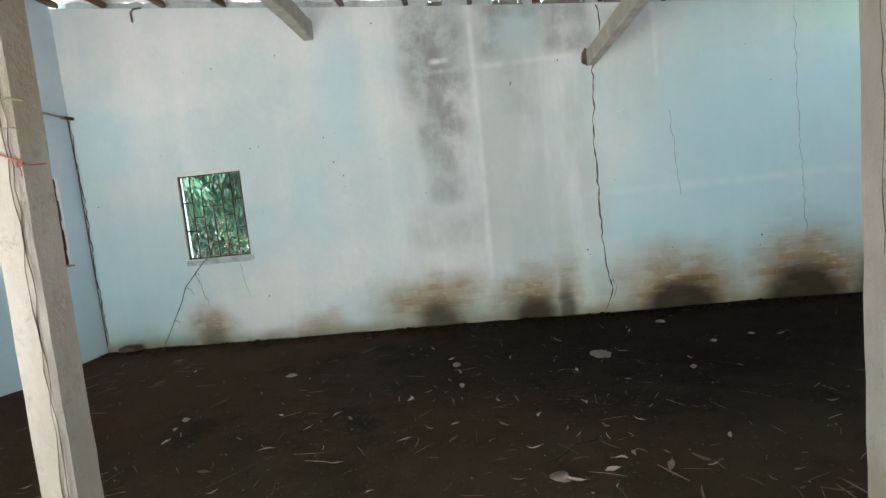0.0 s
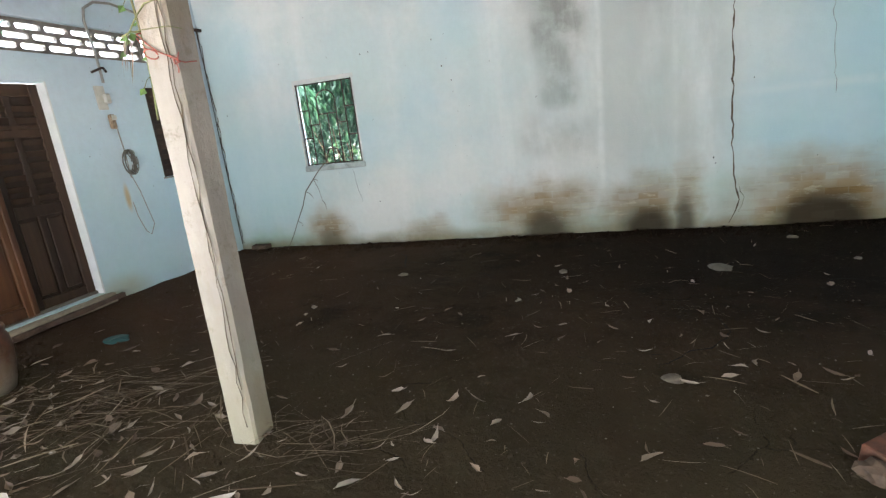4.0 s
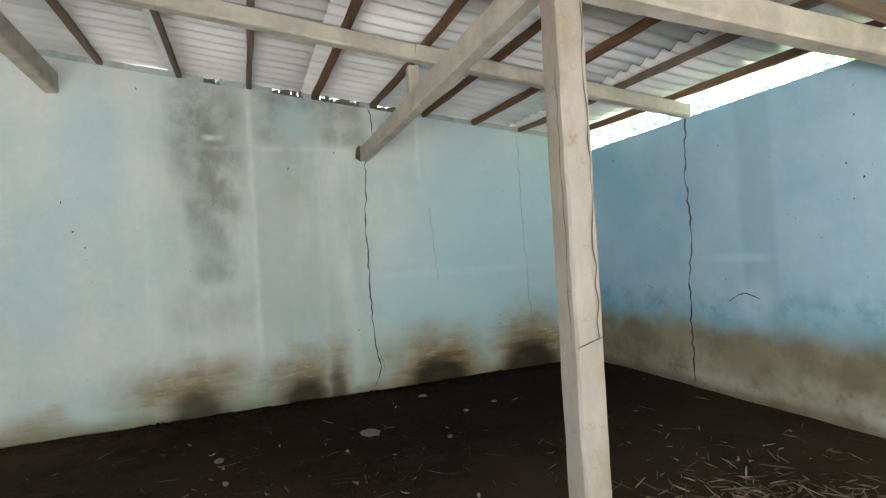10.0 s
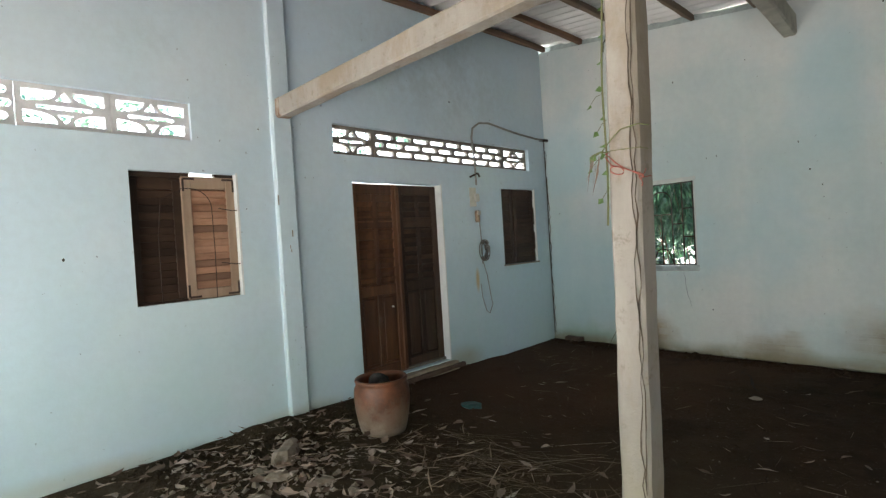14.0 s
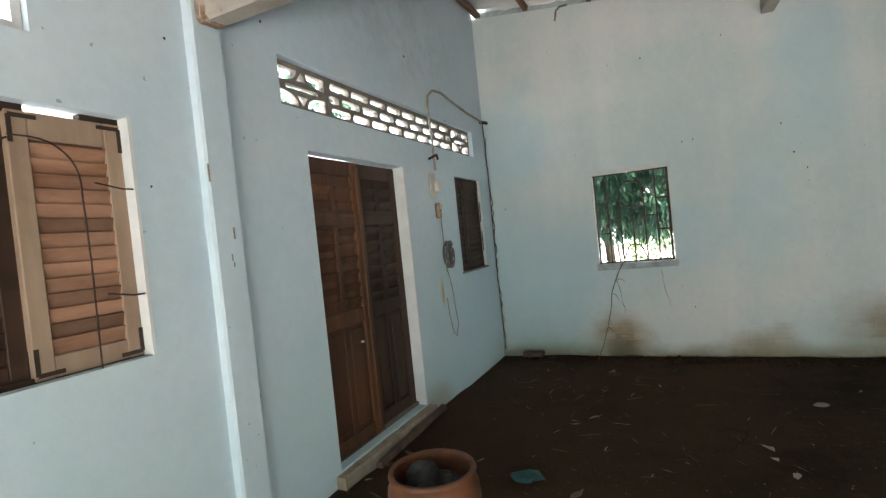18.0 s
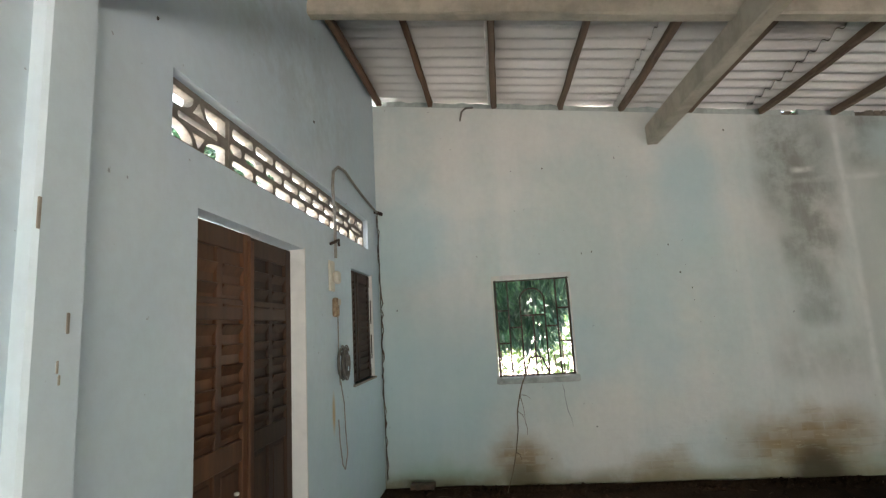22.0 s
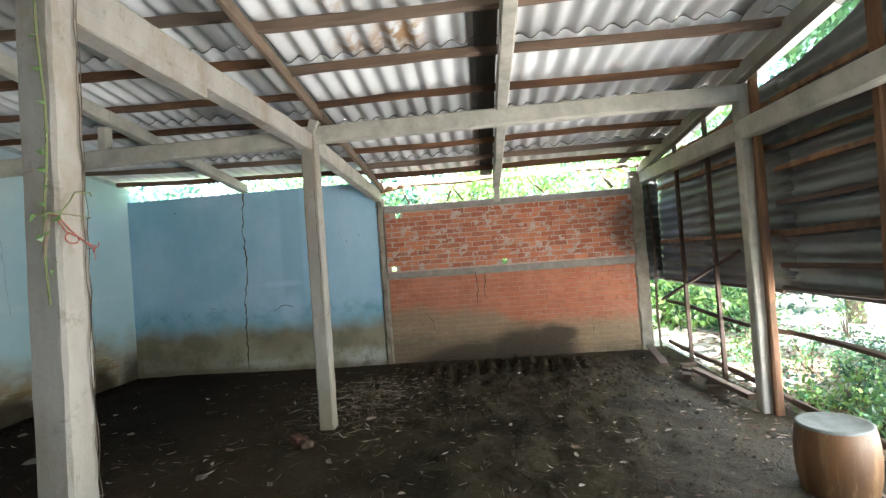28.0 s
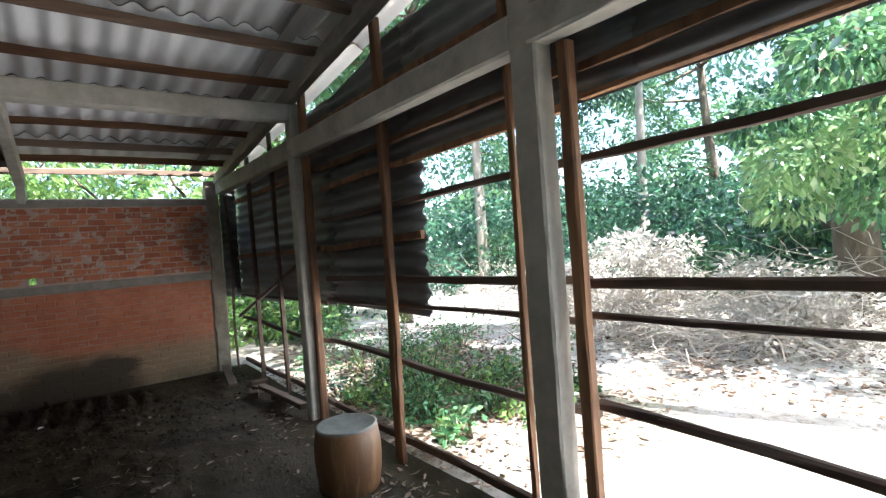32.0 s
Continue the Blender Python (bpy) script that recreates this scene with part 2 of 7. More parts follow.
col = s.mix(rust, col, (0.25, 0.155, 0.05))
chipped = s.math("MULTIPLY", rust, s.span(s.noise(8, 6, 0.72, (0.35, 1, 1.7)), 0.55, 0.61, 0, 0.75))
col = s.mix(chipped, col, (0.50, 0.46, 0.35))
col = s.mix(s.math("MULTIPLY", rust, s.span(s.noise(7, 5, 0.7, (0.3, 1, 2.0)), 0.44, 0.38, 0, 0.32)), col, (0.13, 0.08, 0.032))
foot = s.math("MULTIPLY", s.span(nzz, 0.16, -0.02), s.span(s.noise(2.6, 5, 0.65), 0.25, 0.55, 0.35, 0.8))
col = s.mix(foot, col, (0.21, 0.185, 0.10))
mud = s.spots([((1.45, 0, 0.0), (0.25, 1, 0.3), 0.5), ((4.3, 0, 0.0), (0.42, 1, 0.42), 0.85), ((5.45, 0, 0.0), (0.38, 1, 0.36), 0.95), ((5.83, 0, 0.0), (0.14, 1, 0.5), 0.75),
                ((9.4, 0, 0.0), (0.6, 1, 0.55), 0.9)], near, 0.3)
mud = s.math("MAXIMUM", mud, s.spots([((7.13, 0, -0.08), (0.56, 1, 0.50), 0.98), ((8.48, 0, -0.08), (0.60, 1, 0.60), 0.98)], near, 0.48))
mud = s.math("MULTIPLY", mud, s.math("ADD", s.math("MULTIPLY", courses, 0.2), 0.8, True))
col = s.mix(mud, col, (0.036, 0.027, 0.015))
NORTH = s.done(col, 0.9, 0, s.math("ADD", grain, s.math("MULTIPLY", s.math("MULTIPLY", ghost.outputs[0], 0.5), s.span(px[2], 1.2, 0.3))), 0.006)

# east wall: strong blue wash, olive damp band with a ragged tide line
s, col, grain = wash("east_wall_plaster", (0.30, 0.50, 0.66), (0.42, 0.60, 0.74), (0.50, 0.66, 0.76))
px = s.xyz()
rag = s.math("MULTIPLY", s.math("SUBTRACT", s.noise(2.0, 6, 0.6), 0.5), 0.42)
h = s.math("ADD", px[2], rag)
col = s.mix(s.math("MULTIPLY", s.math("MULTIPLY", s.span(px[1], -2.98, -2.9), s.span(px[1], -2.55, -2.64)), s.span(px[2], 0.5, 1.3, 0.15, 0.38)), col, (0.22, 0.38, 0.52))
col = s.mix(s.span(h, 1.05, 0.75, 0, 0.45), col, (0.22, 0.42, 0.50))
teal = s.span(s.noise(4.5, 6, 0.7), 0.42, 0.62)
col = s.mix(s.math("MULTIPLY", s.math("MULTIPLY", s.span(h, 1.15, 0.85), s.span(h, 0.65, 0.85)), s.math("MULTIPLY", teal, 0.5)), col, (0.12, 0.29, 0.38))
col = s.mix(s.span(h, 0.84, 0.52, 0, 0.93), col, s.mix(s.span(s.noise(1.5, 5, 0.65), 0.38, 0.62), (0.20, 0.15, 0.075), (0.32, 0.26, 0.155)))
col = s.mix(s.math("MULTIPLY", s.span(h, 0.40, 0.12), s.span(s.noise(3, 6, 0.7), 0.35, 0.62, 0.1, 0.7)), col, (0.44, 0.40, 0.31))
col = s.mix(s.span(px[2], 0.10, 0.0, 0, 0.6), col, (0.13, 0.10, 0.06))
wet = s.spots([((9.4, -0.5, 0.0), (2, 1.6, 0.6), 0.6), ((9.4, -2.6, 0.35), (2, 0.5, 0.35), 0.5)], s.pos)
col = s.mix(s.math("MULTIPLY", wet, 0.8), col, (0.15, 0.115, 0.065))
salt = s.math("MULTIPLY", s.spots([((9.4, -3.9, 0.12), (2, 0.55, 0.22), 0.85), ((9.4, -2.2, 0.08), (2, 0.8, 0.12), 0.5)], s.pos), s.span(s.noise(5, 6, 0.7), 0.38, 0.56))
col = s.mix(salt, col, (0.52, 0.485, 0.42))
pale = s.spots([((9.4, -2.55, 1.37), (2, 0.5, 0.07), 0.5), ((9.4, -2.7, 0.95), (2, 0.3, 0.35), 0.5)], s.pos)
col = s.mix(pale, col, (0.55, 0.70, 0.82))
BLUE = s.done(col, 0.9, 0, grain, 0.006)

# house wall: pale grey-blue wash
s, col, grain = wash("house_wall_plaster", (0.54, 0.67, 0.75), (0.62, 0.715, 0.775), (0.58, 0.70, 0.78), 0.25)
px = s.xyz()
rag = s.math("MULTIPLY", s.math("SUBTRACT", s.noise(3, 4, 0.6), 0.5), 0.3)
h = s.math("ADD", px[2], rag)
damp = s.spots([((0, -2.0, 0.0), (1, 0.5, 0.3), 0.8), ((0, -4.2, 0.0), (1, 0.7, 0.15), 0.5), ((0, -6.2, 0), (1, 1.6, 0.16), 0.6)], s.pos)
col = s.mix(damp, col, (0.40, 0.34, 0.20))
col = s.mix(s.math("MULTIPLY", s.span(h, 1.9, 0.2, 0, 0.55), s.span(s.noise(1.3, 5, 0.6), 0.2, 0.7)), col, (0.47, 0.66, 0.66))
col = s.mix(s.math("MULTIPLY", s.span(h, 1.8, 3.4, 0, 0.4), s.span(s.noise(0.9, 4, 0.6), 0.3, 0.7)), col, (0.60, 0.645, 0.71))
grey = s.spots([((0, -2.2, 3.5), (1, 1.8, 0.8), 0.45), ((0, -5.4, 3.2), (1, 0.5, 0.2), 0.2)], s.pos)
col = s.mix(s.math("MULTIPLY", grey, s.span(s.noise(3.5, 5, 0.7), 0.3, 0.7)), col, (0.34, 0.40, 0.42))
orange = s.spots([((0, -1.66, 1.0), (1, 0.05, 0.2), 0.75)], s.pos)
col = s.mix(orange, col, (0.55, 0.36, 0.12))
HOUSE = s.done(col, 0.88, 0, grain, 0.0022)


def simple(name, a, b, scale, rough=0.85, metal=0.0, depth=0.004, stretch=None, dark=(0.05, 0.045, 0.04), dirt=0.35, vary=0.0, detail=6, grey=None):
    """Two tones in noise, dirt in a second scale, fine relief; vary: how far single pieces differ in tone."""
    s = Nodes(name)
    f = s.noise(scale, detail, 0.65, stretch)
    col = s.mix(s.span(f, 0.3, 0.7), a, b)
    g = s.noise(scale * 0.21 + 0.6, 5, 0.7)
    col = s.mix(s.math("MULTIPLY", s.span(g, 0.5, 0.78), dirt), col, dark)
    if vary:
        v = s.math("MULTIPLY_ADD", s.rand(), 2 * vary)
        s.t.nodes[-1].inputs[2].default_value = 1 - vary
        col = s.mix(1.0, col, s.comb(v), "MULTIPLY")
    if grey:
        col = s.mix(s.span(s.rand(), 0.3, 0.6, 0, 0.8), col, grey)
    return s.done(col, rough, metal, s.math("ADD", f, s.math("MULTIPLY", s.noise(scale * 6, 3, 0.6, stretch), 0.4)), depth)


def comb(self, v):
    node = self.n("ShaderNodeCombineColor")
    for k in range(3):
        self.put(node.inputs[k], v)
    return node.outputs[0]


Nodes.comb = comb

FRAME_RENDER = simple("washed_window_surround", (0.60, 0.60, 0.57), (0.52, 0.55, 0.54), 9, 0.9, dirt=0.3)
SILL_RENDER = simple("grey_rendered_sill", (0.45, 0.50, 0.49), (0.35, 0.39, 0.385), 14, 0.92, dirt=0.5)
FLOOR_CRACK = simple("crack_in_earth", (0.012, 0.009, 0.007), (0.02, 0.015, 0.011), 20, 1.0)
RUST_STAIN = simple("rust_stained_cement", (0.17, 0.085, 0.045), (0.42, 0.36, 0.30), 9, 0.9, dirt=0.6)
PALE_SLAB = simple("pale_broken_slab", (0.22, 0.20, 0.155), (0.14, 0.12, 0.09), 14, 0.9)
SPECK = simple("dried_mud_speck", (0.07, 0.06, 0.05), (0.04, 0.036, 0.03), 30, 0.95)
WHITE_EDGE = simple("white_painted_reveal", (0.74, 0.75, 0.74), (0.66, 0.68, 0.68), 6, 0.8, dirt=0.2)
# posts: cream limewash over cement, tan stains, bare patches
s = Nodes("post_limewash")
f = s.noise(3.5, 6, 0.68, (1, 1, 0.35))
col = s.mix(s.span(f, 0.3, 0.7), (0.395, 0.355, 0.315), (0.305, 0.272, 0.238))
col = s.mix(s.math("MULTIPLY", s.span(s.noise(1.9, 6, 0.72, (1, 1, 0.5)), 0.46, 0.64), 0.7), col, (0.27, 0.21, 0.15))
col = s.mix(s.math("MULTIPLY", s.span(s.noise(11, 6, 0.75), 0.56, 0.68), 0.55), col, (0.20, 0.165, 0.125))
col = s.mix(s.math("MULTIPLY", s.span(s.math("ADD", s.xyz()[2], s.math("MULTIPLY", s.noise(4, 5, 0.7), 0.6)), 1.1, 0.3), 0.6), col, (0.29, 0.255, 0.165))
POST_PAINT = s.done(col, 0.9, 0, s.math("ADD", f, s.math("MULTIPLY", s.noise(28, 5, 0.7), 0.6)), 0.010)
CONCRETE = simple("grey_concrete", (0.53, 0.485, 0.41), (0.39, 0.355, 0.295), 5, 0.9, depth=0.006, dark=(0.13, 0.12, 0.10), dirt=0.5)
STEP_CEMENT = simple("worn_step_cement", (0.37, 0.315, 0.24), (0.25, 0.205, 0.15), 9, 0.92, depth=0.005, dirt=0.6, dark=(0.16, 0.11, 0.07))
COLUMN_LIGHT = simple("brown_grey_column_cement", (0.33, 0.28, 0.22), (0.22, 0.18, 0.135), 7, 0.95, depth=0.01, dirt=0.5, dark=(0.10, 0.075, 0.05))
COLUMN_CEMENT = simple("muddy_column_cement", (0.21, 0.18, 0.15), (0.14, 0.12, 0.10), 6, 0.95, depth=0.008, dirt=0.5)
CEMENT = simple("cement_band", (0.30, 0.27, 0.24), (0.22, 0.20, 0.17), 7, 0.92, depth=0.006, dirt=0.3)
TIMBER = simple("reddish_timber", (0.30, 0.155, 0.075), (0.14, 0.07, 0.04), 9, 0.8, depth=0.006, stretch=(1, 1, 0.12), dirt=0.7, vary=0.35)
STEP_WOOD = simple("grey_brown_rafter_timber", (0.22, 0.155, 0.11), (0.14, 0.095, 0.065), 8, 0.85, depth=0.004, stretch=(0.12, 1, 1), dirt=0.5)
PURLIN_WOOD = simple("brown_purlin_timber", (0.27, 0.13, 0.062), (0.11, 0.052, 0.03), 7, 0.85, depth=0.008, stretch=(1, 0.12, 1), dirt=0.8, vary=0.5, grey=(0.17, 0.13, 0.10))
RAIL_WOOD = simple("weathered_rail_timber", (0.13, 0.085, 0.06), (0.07, 0.045, 0.035), 9, 0.85, depth=0.005, stretch=(0.12, 1, 1), dirt=0.5, vary=0.3)
# timber of the right door leaf, darker than the left one's
DOOR_DARK = simple("darker_door_timber", (0.058, 0.030, 0.016), (0.03, 0.016, 0.010), 7, 0.6, depth=0.002, stretch=(1, 1, 0.1), dirt=0.5, vary=0.3)
DOOR_WOOD = simple("brown_door_timber", (0.138, 0.056, 0.024), (0.066, 0.029, 0.014), 7, 0.55, depth=0.002, stretch=(1, 1, 0.1), dirt=0.4, vary=0.3)
SHUTTER_WOOD = simple("pale_shutter_timber", (0.33, 0.185, 0.12), (0.17, 0.075, 0.04), 8, 0.65, depth=0.002, stretch=(1, 0.2, 1), dirt=0.35, vary=0.45)
SHUTTER_PALE = simple("bleached_shutter_frame", (0.40, 0.29, 0.21), (0.31, 0.21, 0.145), 8, 0.7, depth=0.002, stretch=(1, 1, 0.15), dirt=0.3)
SHUTTER_DARK = simple("dark_shutter_timber", (0.06, 0.031, 0.019), (0.034, 0.019, 0.012), 8, 0.6, depth=0.002, stretch=(1, 0.2, 1), dirt=0.4, vary=0.3)
IRON = simple("rusty_iron", (0.035, 0.03, 0.028), (0.07, 0.04, 0.028), 40, 0.75, 0.4, 0.001)
TAR_SHEET = simple("tarred_corrugated_sheet", (0.095, 0.095, 0.092), (0.21, 0.21, 0.205), 3, 0.48, depth=0.003, stretch=(0.25, 1, 1), dark=(0.018, 0.018, 0.018), dirt=0.6, vary=0.25)
TAR_SHEET.node_tree.nodes["Principled BSDF"].inputs["Specular IOR Level"].default_value = 0.6
GRILLE_GREY = simple("raw_cement_grille", (0.25, 0.22, 0.19), (0.18, 0.155, 0.13), 12, 0.9, dirt=0.4)
GRILLE_WHITE = simple("whitewashed_grille", (0.62, 0.61, 0.61), (0.52, 0.515, 0.51), 12, 0.85, dirt=0.2)
INSIDE_WHITE = simple("room_whitewash", (0.80, 0.80, 0.78), (0.72, 0.72, 0.70), 2, 0.9, dirt=0.15)
CABLE = simple("grey_cable", (0.30, 0.29, 0.27), (0.22, 0.21, 0.19), 20, 0.6, depth=0.001)
DARK_CABLE = simple("dark_cable", (0.05, 0.045, 0.04), (0.08, 0.07, 0.06), 20, 0.6, depth=0.001)
CRACK_DARK = simple("crack_shadow", (0.05, 0.04, 0.03), (0.12, 0.085, 0.055), 15, 0.95)
CRACK_GREY = simple("hairline_crack", (0.20, 0.24, 0.25), (0.28, 0.32, 0.33), 15, 0.95)
RED_STRING = simple("red_plastic_string", (0.40, 0.085, 0.06), (0.26, 0.10, 0.08), 30, 0.5)
PLASTIC_WHITE = simple("aged_white_plastic", (0.62, 0.60, 0.54), (0.52, 0.49, 0.42), 18, 0.5, dirt=0.4)
RUSTY_PLASTIC = simple("rust_stained_plastic", (0.42, 0.33, 0.23), (0.20, 0.12, 0.07), 30, 0.6, dirt=0.6)
COIL = simple("grimy_cable_coil", (0.17, 0.16, 0.14), (0.10, 0.092, 0.08), 20, 0.6, depth=0.001)
TWIG = simple("dry_twig", (0.10, 0.075, 0.05), (0.16, 0.12, 0.08), 20, 0.9)
STONE = simple("pale_stone", (0.25, 0.21, 0.165), (0.15, 0.12, 0.09), 14, 0.9, vary=0.35)
BRICK_LOOSE = simple("loose_red_brick", (0.18, 0.068, 0.04), (0.09, 0.045, 0.03), 14, 0.9, dark=(0.07, 0.05, 0.035), dirt=0.8)
MUDDY = simple("muddy_brick", (0.13, 0.085, 0.06), (0.08, 0.055, 0.04), 14, 0.95, dirt=0.5)
LAP_GREY = simple("grey_lap_strip", (0.30, 0.275, 0.25), (0.20, 0.18, 0.16), 5, 0.9, stretch=(0.2, 1, 1))
LAP = simple("dark_lap_and_step_shade", (0.13, 0.115, 0.10), (0.075, 0.066, 0.058), 5, 0.9, stretch=(0.2, 1, 1))
TEAL_BAG = simple("teal_plastic_rag", (0.025, 0.10, 0.09), (0.02, 0.06, 0.06), 12, 0.5)
COAL = simple("charcoal_lumps", (0.03, 0.03, 0.03), (0.055, 0.05, 0.047), 14, 0.9)
BARK = simple("tree_bark", (0.20, 0.165, 0.125), (0.12, 0.095, 0.07), 9, 0.95, depth=0.02, stretch=(1, 1, 0.25), dirt=0.4)
PALE_BARK = simple("pale_tree_bark", (0.36, 0.33, 0.28), (0.26, 0.23, 0.19), 7, 0.95, depth=0.01, stretch=(1, 1, 0.3), dirt=0.4)
VINE = simple("green_creeper_stem", (0.16, 0.20, 0.07), (0.22, 0.19, 0.10), 20, 0.8)

# roof sheets: weathered fibre cement, pale, with drip stains
s = Nodes("fibre_cement_sheet")
f = s.noise(2.2, 5, 0.65, (0.35, 1, 1))
col = s.mix(s.span(f, 0.3, 0.72), (0.80, 0.775, 0.765), (0.66, 0.635, 0.625))
col = s.mix(s.math("MULTIPLY", s.span(s.noise(0.9, 5, 0.7, (0.5, 1, 1)), 0.52, 0.75), 0.32), col, (0.24, 0.23, 0.21))
v = s.math("MULTIPLY_ADD", s.rand(), 0.2)
s.t.nodes[-1].inputs[2].default_value = 0.92
col = s.mix(1.0, col, s.comb(v), "MULTIPLY")
rust = s.spots([((5.25, -5.35, 3.4), (0.5, 0.28, 1), 0.9), ((5.35, -5.05, 3.4), (0.25, 0.4, 1), 0.7), ((4.7, -4.95, 3.4), (0.3, 0.25, 1), 0.5)], s.pos)
col = s.mix(s.math("MULTIPLY", rust, s.span(s.noise(9, 4, 0.6), 0.4, 0.6)), col, (0.42, 0.22, 0.07))
SHEET = s.done(col, 0.9, 0, s.noise(30, 4, 0.6), 0.002)
# dark colour for sheet ends, painting the shade in the gap at each lap
SHEET_LAP_SHADE = simple("sheet_lap_shade", (0.085, 0.07, 0.055), (0.16, 0.12, 0.085), 9, 0.95)

# trodden earth: dark loam inside, paler dust and litter to the south
s = Nodes("trodden_earth")
px = s.xyz()
f = s.noise(3.2, 8, 0.7)
col = s.mix(s.span(f, 0.3, 0.7), (0.025, 0.0155, 0.0093), (0.049, 0.0305, 0.0180))
col = s.mix(s.math("MULTIPLY", s.span(s.noise(0.55, 5, 0.65), 0.38, 0.62), 0.65), col, (0.063, 0.038, 0.0230))
col = s.mix(s.math("MULTIPLY", s.span(s.noise(1.4, 6, 0.7), 0.52, 0.68), 0.6), col, (0.013, 0.010, 0.0075))
col = s.mix(s.math("MULTIPLY", s.spots([((1.8, -4.9, 0), (3.0, 2.4, 3), 0.8)], s.pos), s.span(s.noise(2.1, 6, 0.7), 0.25, 0.6)), col, (0.080, 0.048, 0.028))
dry = s.spots([((6.6, -6.6, 0), (3.4, 2.6, 3), 0.8), ((4.5, -8.2, 0), (6, 1.1, 3), 0.8)], s.pos)
col = s.mix(s.math("MULTIPLY", dry, s.span(s.noise(1.7, 6, 0.7), 0.35, 0.65)), col, (0.060, 0.048, 0.0295))
# falloff in brightness put into the earth's colour: darker to the north-east
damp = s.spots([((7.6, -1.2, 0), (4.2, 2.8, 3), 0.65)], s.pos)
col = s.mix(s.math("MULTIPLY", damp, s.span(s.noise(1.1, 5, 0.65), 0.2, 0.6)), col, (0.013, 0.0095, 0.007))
# same painted falloff: earth lightened towards the south
south_lift = s.math("MULTIPLY", s.span(px[1], -2.4, -4.4), s.span(s.noise(1.9, 6, 0.7), 0.22, 0.6, 0.35, 1.0))
col = s.mix(s.math("MULTIPLY", south_lift, 0.85), col, (0.062, 0.0475, 0.0285))
mottle = s.math("MULTIPLY", s.span(px[1], -4.0, -5.2), s.span(s.noise(1.25, 7, 0.72), 0.48, 0.60))
col = s.mix(s.math("MULTIPLY", mottle, 0.7), col, (0.022, 0.0175, 0.011))
# and darkened again along the north
north_dim = s.spots([((6.9, -0.8, 0), (4.8, 2.4, 3), 0.62)], s.pos)
col = s.mix(north_dim, col, (0.0095, 0.0062, 0.0040))
red = s.spots([((0.9, -1.8, 0), (2.4, 2.4, 3), 0.65)], s.pos)
col = s.mix(red, col, (0.078, 0.041, 0.024))
chips = s.span(s.noise(46, 3, 0.6), 0.64, 0.68)
col = s.mix(s.math("MULTIPLY", chips, 0.45), col, (0.15, 0.12, 0.09))
vor = s.n("ShaderNodeTexVoronoi", feature="DISTANCE_TO_EDGE")
bend = s.n("ShaderNodeTexNoise")
s.put(bend.inputs["Vector"], s.pos)
bend.inputs["Scale"].default_value, bend.inputs["Detail"].default_value = 3.5, 6
s.put(vor.inputs["Vector"], s.vec("MULTIPLY_ADD", bend.outputs[1], (0.4, 0.4, 0), s.pos))
vor.inputs["Scale"].default_value = 1.1
gap = s.math("MULTIPLY", s.span(vor.outputs[0], 0.007, 0.002), s.span(s.noise(1.6, 5, 0.7), 0.50, 0.62, 0, 0.6))
col = s.mix(gap, col, (0.012, 0.009, 0.007))
EARTH = s.done(col, 0.92, 0, s.math("ADD", s.math("ADD", s.noise(9, 8, 0.75), s.math("MULTIPLY", s.noise(34, 6, 0.7), 0.45)), s.math("MULTIPLY", gap, -0.6)), 0.048)
s.put(s.bsdf.inputs["Specular IOR Level"], s.math("ADD", s.spots([((5.6, -7.8, 0), (4.2, 1.4, 3), 0.1)], s.pos), 0.06))
s.put(s.bsdf.inputs["Roughness"], s.math("SUBTRACT", 0.92, s.spots([((5.6, -7.8, 0), (4.2, 1.4, 3), 0.15)], s.pos)))

# sunlit sandy ground with leaf litter
s = Nodes("sandy_litter_ground")
f = s.noise(1.3, 8, 0.7)
col = s.mix(s.span(f, 0.35, 0.62), (0.46, 0.42, 0.37), (0.64, 0.61, 0.565))
col = s.mix(s.math("MULTIPLY", s.span(s.noise(17, 5, 0.7), 0.50, 0.66), 0.7), col, (0.17, 0.12, 0.085))
col = s.mix(s.math("MULTIPLY", s.span(s.noise(0.25, 3, 0.6), 0.5, 0.66), 0.6), col, (0.13, 0.13, 0.06))
litter_bed = s.spots([((6.9, -10.0, 0), (3.4, 2.6, 4), 0.9), ((11.5, -9.5, 0), (3.5, 3.0, 4), 0.8), ((5.0, -9.8, 0), (2.0, 1.8, 4), 0.85)], s.pos)
col = s.mix(s.math("MULTIPLY", litter_bed, s.span(s.noise(2.4, 6, 0.7), 0.25, 0.55)), col, (0.22, 0.18, 0.14))
GROUND = s.done(col, 0.95, 0, s.noise(14, 8, 0.7), 0.04, 0.2)


def leaf_mat(name, a, b, c, through=0.3, gloss=0.3):
    """Leaves: tones by leaf, gloss, and light that shines through."""
    s = Nodes(name)
    r = s.island()
    col = s.mix(s.span(r, 0.0, 0.7), a, b)
    col = s.mix(s.span(r, 0.72, 1.0), col, c)
    s.done(col, gloss, 0, None, 0.0, 0.9 if gloss < 0.4 else 0.3)
    tr = s.n("ShaderNodeBsdfTranslucent")
    s.put(tr.inputs[0], s.mix(0.5, col, c))
    mx = s.n("ShaderNodeMixShader")
    mx.inputs[0].default_value = through
    s.t.links.new(s.bsdf.outputs[0], mx.inputs[1])
    s.t.links.new(tr.outputs[0], mx.inputs[2])
    s.t.links.new(mx.outputs[0], s.out.inputs[0])
    return s.mat


